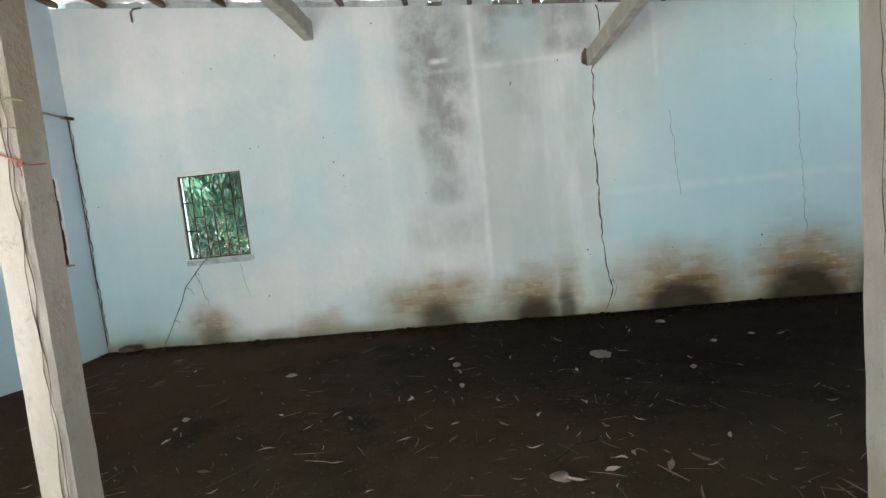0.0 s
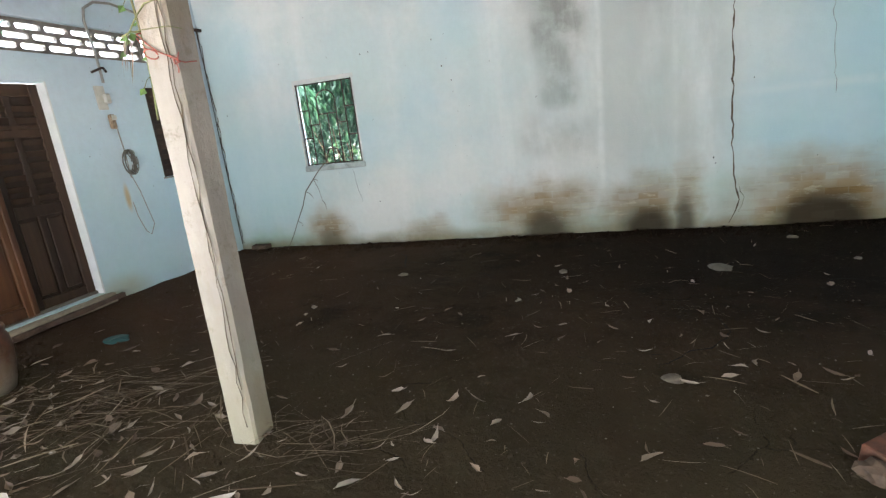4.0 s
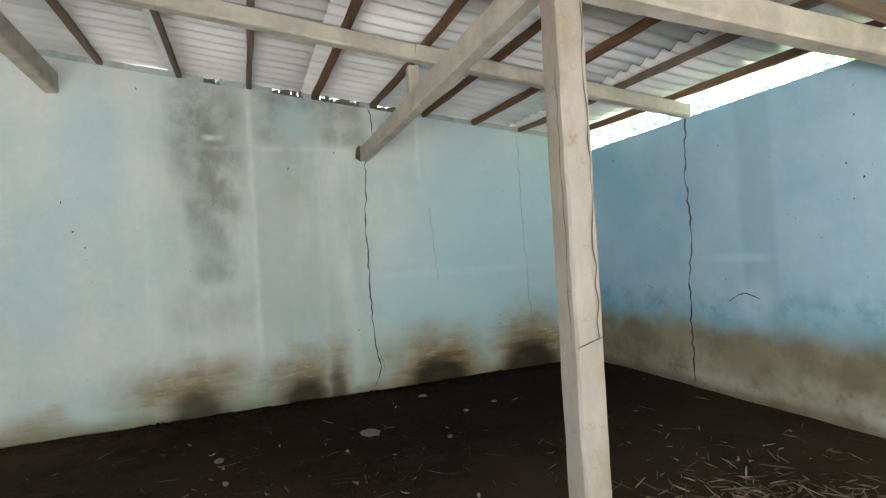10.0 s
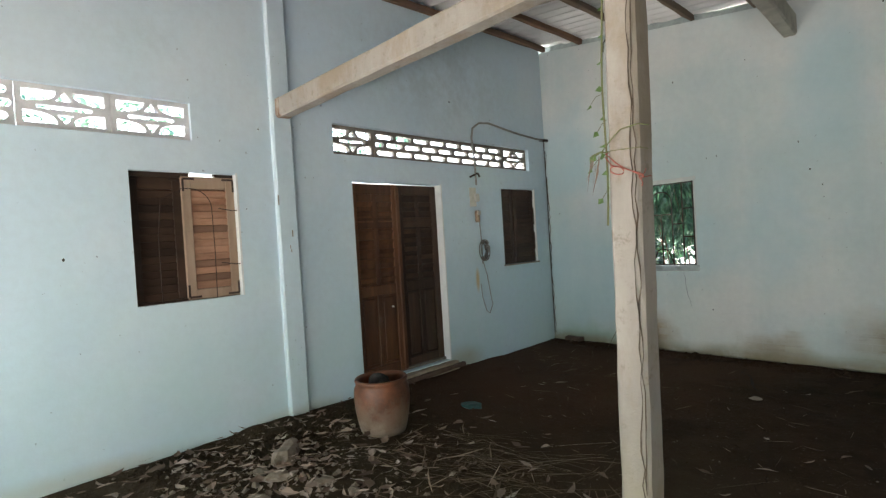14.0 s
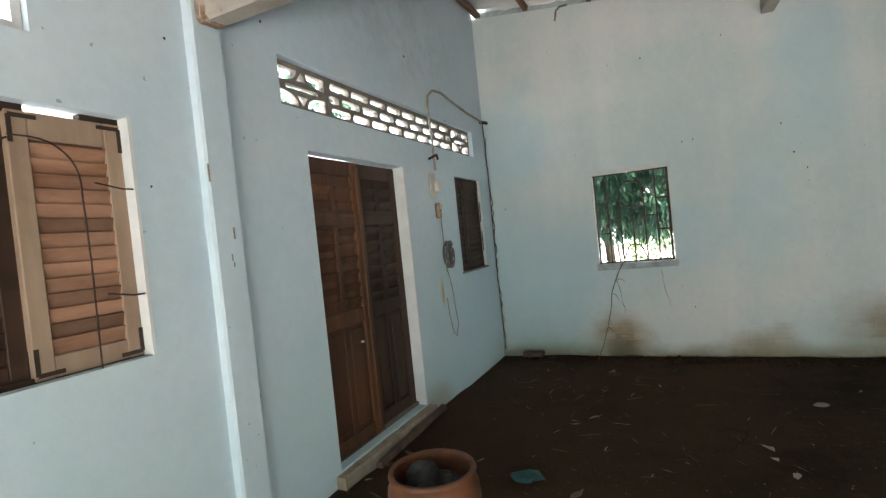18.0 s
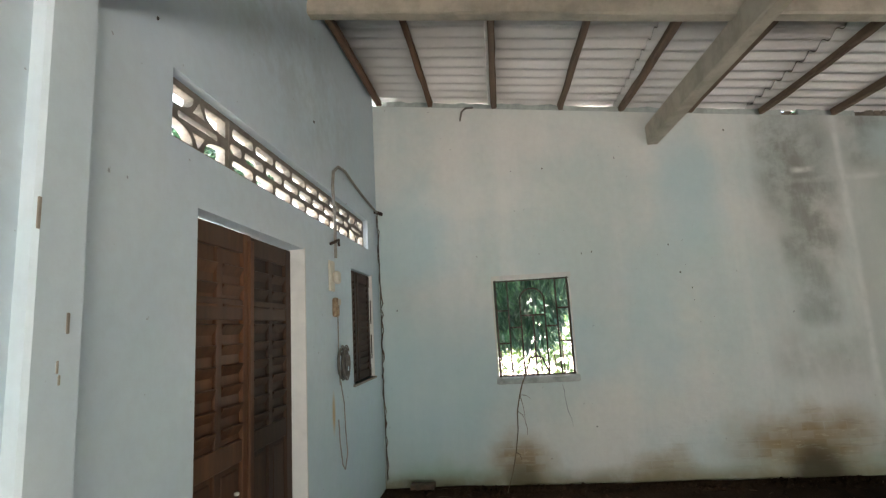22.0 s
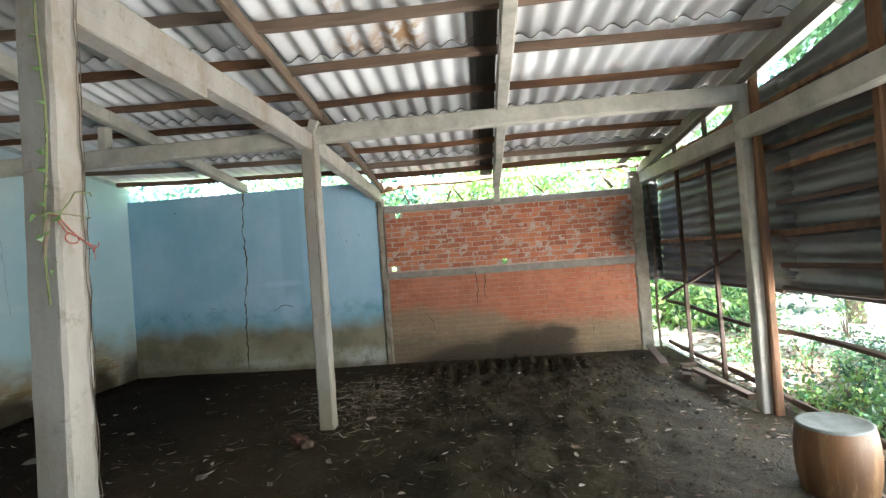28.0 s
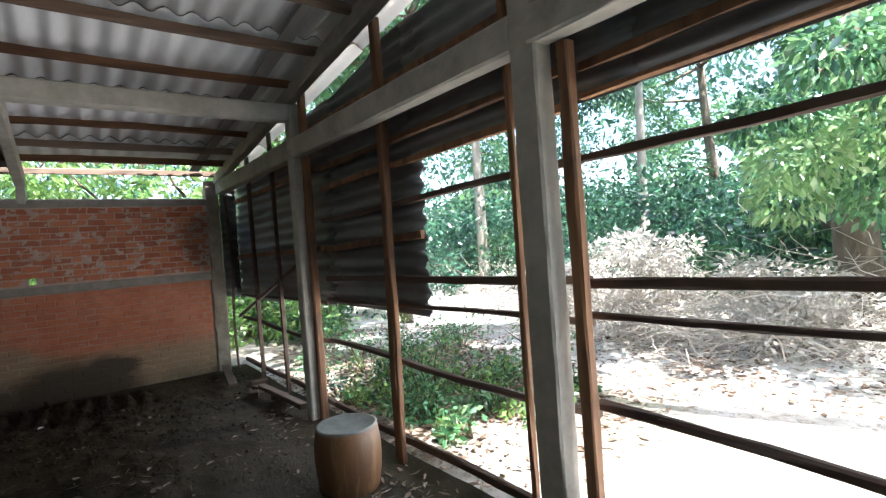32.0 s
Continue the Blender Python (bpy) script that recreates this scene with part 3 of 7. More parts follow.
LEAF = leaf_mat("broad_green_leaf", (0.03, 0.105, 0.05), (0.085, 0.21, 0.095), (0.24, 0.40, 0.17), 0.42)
# lighter copy of the broad leaf, with sunlight put into its colour
LEAF_SUN = leaf_mat("pale_leaf_painted_sun", (0.10, 0.23, 0.08), (0.21, 0.36, 0.13), (0.42, 0.52, 0.28), 0.5)
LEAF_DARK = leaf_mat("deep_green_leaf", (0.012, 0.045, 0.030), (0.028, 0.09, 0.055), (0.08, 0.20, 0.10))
LEAF_LIME = leaf_mat("young_lime_leaf", (0.09, 0.19, 0.05), (0.15, 0.27, 0.07), (0.26, 0.36, 0.10))
LEAF_DRY = leaf_mat("dry_brown_leaf", (0.10, 0.062, 0.042), (0.22, 0.15, 0.108), (0.42, 0.33, 0.26), 0.12, 0.7)
LEAF_PALE = leaf_mat("bleached_dry_leaf", (0.26, 0.195, 0.15), (0.38, 0.305, 0.25), (0.52, 0.45, 0.38), 0.12, 0.7)
STRAW = leaf_mat("dry_straw", (0.095, 0.062, 0.038), (0.20, 0.142, 0.09), (0.44, 0.34, 0.25), 0.1, 0.7)
# very pale brushwood: the glare of full sun is put into its colour
BRUSHWOOD = leaf_mat("dry_brushwood", (0.44, 0.39, 0.33), (0.58, 0.53, 0.47), (0.72, 0.68, 0.63), 0.3, 0.8)

# brick: each its own tone, mortar smears, mud stain over the wall's foot
s = Nodes("red_brick")
r = s.rand()
r2 = s.island()
rr = s.math("FRACT", s.math("ADD", r, r2))
col = s.mix(s.span(rr, 0.05, 0.95), (0.355, 0.108, 0.052), (0.545, 0.195, 0.096))
col = s.mix(s.span(rr, 0.86, 0.93, 0, 0.7), col, (0.20, 0.07, 0.045))
col = s.mix(s.math("MULTIPLY", s.span(s.noise(6, 7, 0.76), 0.5, 0.66), 0.5), col, (0.44, 0.29, 0.225))
px = s.xyz()
col = s.mix(s.span(px[2], 1.375, 1.315, 0, 0.68), col, s.mix(s.span(s.noise(2.4, 6, 0.7), 0.35, 0.65), (0.40, 0.135, 0.07), (0.50, 0.20, 0.115)))
col = s.mix(s.math("MULTIPLY", s.span(s.noise(1.1, 4, 0.6), 0.45, 0.7), 0.4), col, (0.33, 0.13, 0.085))
rag = s.math("MULTIPLY", s.math("SUBTRACT", s.noise(1.6, 5, 0.65), 0.5), 0.5)
h = s.math("ADD", px[2], rag)
h = s.math("ADD", h, s.span(px[1], -5.4, -6.6, 0, 0.28))
col = s.mix(s.span(h, 0.90, 0.66, 0, 0.86), col, (0.27, 0.195, 0.12))
col = s.mix(s.span(h, 0.50, 0.20, 0, 0.7), col, (0.15, 0.112, 0.07))
wet = s.spots([((9.4, -5.7, -0.05), (3, 1.3, 0.34), 0.8), ((9.4, -6.5, -0.02), (3, 0.95, 0.56), 0.92), ((9.4, -6.9, 0.25), (3, 0.42, 0.26), 0.9), ((9.4, -8.15, 1.85), (3, 0.38, 0.5), 0.5)],
              s.vec("MULTIPLY_ADD", s.n("ShaderNodeTexNoise").outputs[1], (0, 0.3, 0.3), s.vec("ADD", s.pos, (0, -0.15, -0.15))), 0.55)
col = s.mix(wet, col, (0.055, 0.040, 0.028))
BRICK = s.done(col, 0.92, 0, s.noise(40, 4, 0.7), 0.006)
s = Nodes("brick_mortar")
px = s.xyz()
rag = s.math("MULTIPLY", s.math("SUBTRACT", s.noise(1.6, 5, 0.65), 0.5), 0.5)
h = s.math("ADD", px[2], rag)
col = s.mix(s.span(s.noise(9, 5, 0.7), 0.3, 0.7), (0.40, 0.275, 0.215), (0.50, 0.38, 0.315))
col = s.mix(s.span(px[2], 1.375, 1.315, 0, 0.7), col, (0.42, 0.17, 0.10))
h = s.math("ADD", h, s.span(px[1], -5.4, -6.6, 0, 0.28))
col = s.mix(s.span(h, 0.90, 0.66, 0, 0.86), col, (0.31, 0.235, 0.15))
col = s.mix(s.span(h, 0.50, 0.20, 0, 0.7), col, (0.17, 0.13, 0.085))
wet = s.spots([((9.4, -5.7, -0.05), (3, 1.3, 0.34), 0.8), ((9.4, -6.5, -0.02), (3, 0.95, 0.56), 0.92), ((9.4, -6.9, 0.25), (3, 0.42, 0.26), 0.9), ((9.4, -8.15, 1.85), (3, 0.38, 0.5), 0.5)], s.pos, 0.55)
col = s.mix(wet, col, (0.05, 0.038, 0.027))
MORTAR = s.done(col, 0.95, 0, s.noise(30, 4, 0.7), 0.006)

# stoneware: ochre glaze with runs and a dull foot
s = Nodes("ochre_stoneware")
f = s.noise(2.8, 5, 0.6, (1, 1, 0.4))
col = s.mix(s.span(f, 0.35, 0.65), (0.17, 0.078, 0.029), (0.09, 0.045, 0.022))
col = s.mix(s.span(s.noise(6, 5, 0.7), 0.55, 0.75, 0, 0.6), col, (0.10, 0.055, 0.032))
streak = s.span(s.noise(14, 5, 0.7, (1, 1, 0.12)), 0.52, 0.66, 0, 0.6)
col = s.mix(streak, col, (0.26, 0.15, 0.07))
JAR_OCHRE = s.done(col, 0.55, 0, s.noise(25, 3, 0.6), 0.002, 0.5)
JAR_BASE = simple("dusty_jar_base", (0.27, 0.27, 0.245), (0.19, 0.19, 0.165), 9, 0.9)
s = Nodes("red_stoneware")
f = s.noise(5, 6, 0.7)
px = s.xyz()
col = s.mix(s.span(f, 0.35, 0.65), (0.19, 0.068, 0.03), (0.10, 0.042, 0.023))
low = s.math("ADD", px[2], s.math("MULTIPLY", s.math("SUBTRACT", s.noise(6, 5, 0.7), 0.5), 0.5))
col = s.mix(s.span(low, 0.30, 0.12, 0, 0.75), col, (0.21, 0.155, 0.11))
col = s.mix(s.span(low, 0.14, 0.02, 0, 0.7), col, (0.29, 0.235, 0.175))
JAR_RED = s.done(col, 0.5, 0, s.noise(25, 3, 0.6), 0.002, 0.4)


# ---- shape helpers ----
class Geo:
    """Points and faces of one mesh."""

    def __init__(self):
        self.v, self.f = [], []

    def add(self, verts, faces):
        k = len(self.v)
        self.v += [tuple(p) for p in verts]
        self.f += [tuple(i + k for i in f) for f in faces]
        return self

    def box(self, x0, x1, y0, y1, z0, z1, c=0.0):
        """A box with chamfered edges (c: width of the chamfer)."""
        if c <= 0:
            v = [(x, y, z) for z in (z0, z1) for x, y in ((x0, y0), (x1, y0), (x1, y1), (x0, y1))]
            return self.add(v, [(3, 2, 1, 0), (4, 5, 6, 7), (0, 1, 5, 4), (1, 2, 6, 5), (2, 3, 7, 6), (3, 0, 4, 7)])
        bm = bmesh.new()
        bmesh.ops.create_cube(bm, size=1.0)
        for p in bm.verts:
            p.co = ((x0 + x1) / 2 + p.co.x * (x1 - x0), (y0 + y1) / 2 + p.co.y * (y1 - y0), (z0 + z1) / 2 + p.co.z * (z1 - z0))
        bmesh.ops.bevel(bm, geom=bm.edges[:], offset=min(c, 0.45 * min(x1 - x0, y1 - y0, z1 - z0)), segments=1, affect="EDGES")
        bm.verts.index_update()
        self.add([p.co[:] for p in bm.verts], [[p.index for p in f.verts] for f in bm.faces])
        bm.free()
        return self

    def beam(self, p, q, w, h, seg=6, rough=0.0, c=0.12, up=(0, 0, 1), taper=1.0, bow=0.0, seed=0):
        """A squared timber or cast beam from p to q: chamfered section w by h, in seg lengths, worn by rough metres."""
        p, q = Vector(p), Vector(q)
        d = (q - p).normalized()
        u = Vector(up)
        if abs(d.dot(u)) > 0.95:
            u = Vector((0, 1, 0))
        side = d.cross(u).normalized()
        u = side.cross(d).normalized()
        k = c * min(w, h)
        a, b = w / 2, h / 2
        ring = [(-a + k, -b), (a - k, -b), (a, -b + k), (a, b - k), (a - k, b), (-a + k, b), (-a, b - k), (-a, -b + k)]
        rnd = random.Random(seed * 7919 + int(abs(p.x * 131 + p.y * 37 + p.z * 11) * 100))
        verts, faces = [], []
        for i in range(seg + 1):
            t = i / seg
            o = p.lerp(q, t) + side * bow * math.sin(math.pi * t) + u * (bow * 0.6 * math.sin(2.1 * math.pi * t))
            g = 1 + (taper - 1) * t
            for x, y in ring:
                jx, jy = rnd.uniform(-rough, rough), rnd.uniform(-rough, rough)
                verts.append(o + side * (x * g + jx) + u * (y * g + jy))
        for i in range(seg):
            for j in range(8):
                m = (j + 1) % 8
                faces.append((i * 8 + j, i * 8 + m, i * 8 + 8 + m, i * 8 + 8 + j))
        faces += [tuple(range(7, -1, -1)), tuple(seg * 8 + j for j in range(8))]
        return self.add(verts, faces)

    def tube(self, pts, r, sides=6, r1=None):
        """A round rod along points, from radius r to r1."""
        pts = [Vector(p) for p in pts]
        n = len(pts)
        r1 = r if r1 is None else r1
        verts, faces = [], []
        side = None
        for i, p in enumerate(pts):
            d = (pts[min(i + 1, n - 1)] - pts[max(i - 1, 0)])
            d = d.normalized() if d.length > 1e-9 else Vector((0, 0, 1))
            if side is None:
                side = d.orthogonal().normalized()
            side = (side - d * side.dot(d))
            side = side.normalized() if side.length > 1e-6 else d.orthogonal().normalized()
            up = d.cross(side)
            k = r + (r1 - r) * i / max(n - 1, 1)
            verts += [p + (side * math.cos(a) + up * math.sin(a)) * k for a in (2 * math.pi * j / sides for j in range(sides))]
        for i in range(n - 1):
            for j in range(sides):
                m = (j + 1) % sides
                faces.append((i * sides + j, i * sides + m, (i + 1) * sides + m, (i + 1) * sides + j))
        faces += [tuple(range(sides - 1, -1, -1)), tuple((n - 1) * sides + j for j in range(sides))]
        return self.add(verts, faces)

    def lathe(self, profile, at=(0, 0, 0), sides=40, wob=0.0):
        """A turned shape from (radius, height) points."""
        verts, faces = [], []
        for r, z in profile:
            for j in range(sides):
                a = 2 * math.pi * j / sides
                k = r * (1 + wob * math.sin(2 * a + 9 * z) + wob * 0.6 * math.sin(5 * a - 4 * z))
                verts.append((at[0] + k * math.cos(a), at[1] + k * math.sin(a), at[2] + z))
        for i in range(len(profile) - 1):
            for j in range(sides):
                m = (j + 1) % sides
                faces.append((i * sides + j, i * sides + m, (i + 1) * sides + m, (i + 1) * sides + j))
        return self.add(verts, faces)

    def mesh(self, name, mat, smooth=False):
        me = bpy.data.meshes.new(name)
        me.from_pydata(self.v, [], self.f)
        me.materials.append(mat)
        if smooth:
            me.polygons.foreach_set("use_smooth", [True] * len(me.polygons))
        me.update()
        return me


def part(name, geo, mat, parent=None, label="", smooth=False, kind=""):
    """One mesh object under a thing, a part or (no parent) at top level."""
    ob = new(name, geo.mesh(name, mat, smooth) if isinstance(geo, Geo) else geo)
    ob.parent = parent
    return tagged(ob, label, kind=kind)


def thing(name, label, category, group="", at=None, kind=""):
    ob = new(name)
    ob.empty_display_size = 0.1
    if at is not None:
        ob.matrix_world = at
    return tagged(ob, label, category, group, kind)


def wall_grid(axis, at, depth, cuts_u, cuts_z, holes, top=None):
    """A wall with real openings. axis "x": the wall lies in the plane x = at and runs along y. depth: signed thickness.
    holes: (u0, u1, z0, z1). top: height at u, in place of the last cut."""
    us = sorted(set(cuts_u) | {u for hol in holes for u in hol[:2]})
    zs = sorted(set(cuts_z) | {z for hol in holes for z in hol[2:]})
    fine = []
    for p, q in zip(us, us[1:]):
        n = max(1, round((q - p) / 0.8))
        fine += [p + (q - p) * i / n for i in range(n)]
    us = fine + [us[-1]]
    full = {}
    for i in range(len(us) - 1):
        for j in range(len(zs) - 1):
            mu, mz = (us[i] + us[i + 1]) / 2, (zs[j] + zs[j + 1]) / 2
            full[i, j] = not any(a < mu < b and c < mz < d for a, b, c, d in holes)
    geo = Geo()

    def pt(i, j, k):
        u = us[i]
        z = top(u) if top and j == len(zs) - 1 else zs[j]
        w = at + depth * k
        return (w, u, z) if axis == "x" else (u, w, z)

    for (i, j), on in full.items():
        if not on:
            continue
        sides = [((i, j, 0), (i + 1, j, 0), (i + 1, j + 1, 0), (i, j + 1, 0)), ((i, j, 1), (i, j + 1, 1), (i + 1, j + 1, 1), (i + 1, j, 1))]
        for near, quad in (((i - 1, j), ((i, j, 0), (i, j + 1, 0), (i, j + 1, 1), (i, j, 1))), ((i + 1, j), ((i + 1, j, 0), (i + 1, j, 1), (i + 1, j + 1, 1), (i + 1, j + 1, 0))),
                           ((i, j - 1), ((i, j, 0), (i, j, 1), (i + 1, j, 1), (i + 1, j, 0))), ((i, j + 1), ((i, j + 1, 0), (i + 1, j + 1, 0), (i + 1, j + 1, 1), (i, j + 1, 1)))):
            if not full.get(near, False):
                sides.append(quad)
        for q in sides:
            geo.add([pt(*c) for c in q], [(0, 1, 2, 3)])
    bm = bmesh.new()
    me = bpy.data.meshes.new("wall")
    me.from_pydata(geo.v, [], geo.f)
    bm.from_mesh(me)
    bmesh.ops.remove_doubles(bm, verts=bm.verts[:], dist=1e-4)
    bmesh.ops.recalc_face_normals(bm, faces=bm.faces[:])
    bm.to_mesh(me)
    bm.free()
    return me


def structure(name, me, mat, label, category):
    me.materials.append(mat) if not me.materials else None
    ob = new(name, me)
    return tagged(ob, label, category, kind="structure")


def strip(pts, widths, normal, lift=0.004):
    """A flat ragged ribbon on a wall, for a crack: points along it and its width at each."""
    geo = Geo()
    n = Vector(normal)
    pts = [Vector(p) for p in pts]
    verts = []
    for i, p in enumerate(pts):
        d = (pts[min(i + 1, len(pts) - 1)] - pts[max(i - 1, 0)]).normalized()
        sd = d.cross(n).normalized()
        verts += [p + n * lift + sd * widths[i], p + n * lift - sd * widths[i]]
    geo.add(verts, [(2 * i, 2 * i + 1, 2 * i + 3, 2 * i + 2) for i in range(len(pts) - 1)])
    return geo


def crack_on(parent, pts, width, normal, seed, mat=None, step=0.06, wander=0.016):
    """A jagged crack that wanders along the given points."""
    rnd = random.Random(seed)
    axis = 0 if abs(normal[1]) > 0.5 else 1
    out, wid = [], []
    for p, q in zip(pts, pts[1:]):
        p, q = Vector(p), Vector(q)
        n = max(2, int((q - p).length / step))
        for i in range(n):
            o = p.lerp(q, i / n)
            o[axis] += rnd.uniform(-wander, wander)
            out.append(o)
            wid.append(width * rnd.uniform(0.35, 1.2))
    out.append(Vector(pts[-1]))
    wid.append(width * 0.3)
    return part("crack", strip(out, wid, normal), mat or CRACK_DARK, parent, "jagged open crack in the plaster")


# ---- ground and floor ----
def floor_z(x, y):
    """Trodden floor: gentle unevenness, hoof-printed mud by the brick wall, a bank along the south edge."""
    z = -0.04 * max(0.0, min(1.0, max((y + 3.4) / 2.2, (x - 7.6) / 1.6))) + 0.02 * noise.noise((x * 0.7, y * 0.7, 3)) + 0.010 * noise.noise((x * 3, y * 3, 7))
    z -= 0.07 * max(0.0, min(1.0, (-6.9 - y) / 1.2)) * max(0.0, min(1.0, (9.2 - x) / 1.5))
    far = max(0.0, 1 - ((x - 8.3) / 1.15) ** 2 - ((y + 6.3) / 1.9) ** 2)
    z += min(1.0, 1.6 * far) * (0.05 - 0.11 * abs(noise.noise((x * 2.2 + 5, y * 3.4, 1))) - 0.045 * abs(noise.noise((x * 6, y * 6, 4))))
    row = max(0.0, min(1.0, 3 * (1 - abs(x - 8.62) / 0.50))) * max(0.0, min(1.0, 3 * (1 - abs(y + 6.0) / 1.45)))
    z += row * (0.068 * math.sin(2 * math.pi * (y / 0.19 + 0.45 * noise.noise((x * 1.1, y * 1.3, 6)))) + 0.022 * noise.noise((x * 7, y * 7, 2)))
    z += 0.04 * math.exp(-((x - 0.1) / 0.35) ** 2 - ((y + 4.55) / 0.5) ** 2) * (1 + noise.noise((x * 5, y * 5, 8)))
    mid = min(1.0, 1.5 * max(0.0, 1 - ((x - 6.4) / 2.7) ** 2 - ((y + 6.3) / 1.8) ** 2))
    z += mid * (0.035 * noise.noise((x * 3.1, y * 3.4, 9)) - 0.05 * max(0.0, noise.noise((x * 5.2, y * 4.4, 21)) - 0.25) + 0.016 * noise.noise((x * 9, y * 11, 3)) + 0.014 * abs(noise.noise((x * 17, y * 17, 5))))
    return z


GX = [i * 0.045 for i in range(-3, 214)]
GY = [-8.63 + j * 0.045 for j in range(0, 195)]
geo = Geo()
geo.v = [(x, y, floor_z(x, y)) for y in GY for x in GX]
w = len(GX)
geo.f = [(j * w + i, j * w + i + 1, j * w + w + i + 1, j * w + w + i) for j in range(len(GY) - 1) for i in range(w - 1)]
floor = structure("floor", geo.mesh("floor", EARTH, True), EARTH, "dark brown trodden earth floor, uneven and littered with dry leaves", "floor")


def ground_z(x, y):
    if -0.6 < x < 10.2 and -8.6 < y < 0.6:
        return -0.36
    far = math.hypot(max(-x, x - 9.5, 0), max(y, -8.6 - y, 0))
    z = -0.14 + 0.10 * noise.noise((x * 0.25, y * 0.25, 2)) * min(1, far / 3) + 0.03 * noise.noise((x * 1.4, y * 1.4, 5))
    return z + 0.02 * max(0, far - 9) ** 1.15


def spread(lo, hi, fine0, fine1, step, coarse):
    vals, v = [], lo
    while v < hi:
        vals.append(v)
        v += step if fine0 <= v < fine1 else coarse
    return vals + [hi]


XS = spread(-400, 400, -12, 24, 0.45, 18)
YS = spread(-400, 400, -28, 10, 0.45, 18)
geo = Geo()
geo.v = [(x, y, ground_z(x, y)) for y in YS for x in XS]
w = len(XS)
geo.f = [(j * w + i, j * w + i + 1, j * w + w + i + 1, j * w + w + i) for j in range(len(YS) - 1) for i in range(w - 1)]
structure("ground", geo.mesh("ground", GROUND, True), GROUND, "pale sandy ground with dry leaf litter around the shed", "ground")

# ---- walls ----
DOOR, GRILLE_A = (-3.49, -2.228, 0.10, 2.185), (-3.687, -0.42, 2.447, 2.752)
SMALL_W, FRONT_W = (-1.09, -0.33, 1.15, 2.178), (-5.475, -4.675, 1.165, 2.192)
GRILLE_B = (-7.18, -5.01, 2.448, 2.75)
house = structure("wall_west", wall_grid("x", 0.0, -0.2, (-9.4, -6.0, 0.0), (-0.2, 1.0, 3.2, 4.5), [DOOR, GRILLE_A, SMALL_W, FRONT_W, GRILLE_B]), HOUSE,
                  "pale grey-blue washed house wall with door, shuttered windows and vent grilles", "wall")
WIN_N = (1.27, 2.075, 1.045, 2.07)
north = structure("wall_north", wall_grid("y", 0.0, 0.10, (-0.2, 4.0, 9.57), (-0.2, 2.5, 3.02), [WIN_N], top=wall_top), NORTH,
                  "tall blue-green plastered wall with mould, cracks and mud splashes", "wall")
east = structure("wall_east", wall_grid("x", EAST, 0.14, (-4.205, -2.0, 0.0), (-0.2, 1.4, 2.9), []), BLUE, "blue washed end wall with a brown damp band at its foot", "wall")
CHIPS = ((-4.212, 1.673, 0.006, 0.03), (-4.328, 1.974, 0.006, 0.045), (-4.24, 1.551, 0.004, 0.018), (-4.232, 1.515, 0.004, 0.014))
# pilaster where the long beam meets the house
geo = Geo().box(-0.05, 0.055, -4.335, -4.15, -0.1, 4.3, 0.012)
part("pilaster", geo, HOUSE, house, "washed pilaster with worn corners")
for cy, cz, hw, hh in CHIPS:
    geo = Geo().box(0.052, 0.0575, cy - hw, cy + hw, cz - hh, cz + hh, 0.002)
    part("chip", geo, CEMENT, bpy.data.objects["pilaster"], "chipped plaster")
# reveals, whiter than the wall
for nm, (u0, u1, z0, z1), s in (("door_reveal", DOOR, 1), ("window_reveal", FRONT_W, 1), ("window_reveal", SMALL_W, 1)):
    geo = Geo().box(-0.12, 0.004, u1 - 0.004, u1 + 0.012, z0, z1 + 0.01)
    part(nm, geo, WHITE_EDGE, house, "white painted reveal")
# cracks in the plaster
crack_on(north, [(6.40, 0, 3.43), (6.43, 0, 3.1), (6.33, 0, 2.78)], 0.009, (0, -1, 0), 1)
crack_on(north, [(6.31, 0, 2.79), (6.27, 0, 1.95), (6.275, 0, 1.3), (6.29, 0, 0.59), (6.36, 0, 0.25), (6.27, 0, 0.0)], 0.0085, (0, -1, 0), 2)
crack_on(north, [(6.35, 0, 0.4), (6.42, 0, 0.28), (6.36, 0, 0.12)], 0.003, (0, -1, 0), 22)
crack_on(north, [(7.12, 0, 2.2), (7.14, 0, 1.7), (7.18, 0, 1.25)], 0.004, (0, -1, 0), 3, CRACK_GREY)
crack_on(north, [(8.47, 0, 3.15), (8.46, 0, 2.2), (8.5, 0, 1.3), (8.52, 0, 0.55)], 0.005, (0, -1, 0), 4, CRACK_GREY)
crack_on(east, [(EAST, -2.02, 2.9), (EAST, -1.96, 2.3), (EAST, -2.0, 1.7), (EAST, -1.92, 1.0), (EAST, -1.91, 0.0)], 0.011, (-1, 0, 0), 5)
crack_on(east, [(EAST, -2.42, 0.93), (EAST, -2.5, 1.0), (EAST, -2.6, 1.02), (EAST, -2.75, 0.97)], 0.005, (-1, 0, 0), 6)
crack_on(east, [(EAST, -1.3, 1.05), (EAST, -1.42, 1.02)], 0.005, (-1, 0, 0), 7)
crack_on(north, [(0.012, 0, 2.9), (0.03, 0, 1.9), (0.02, 0, 1.0), (0.04, 0, 0.05)], 0.008, (0, -1, 0), 8)

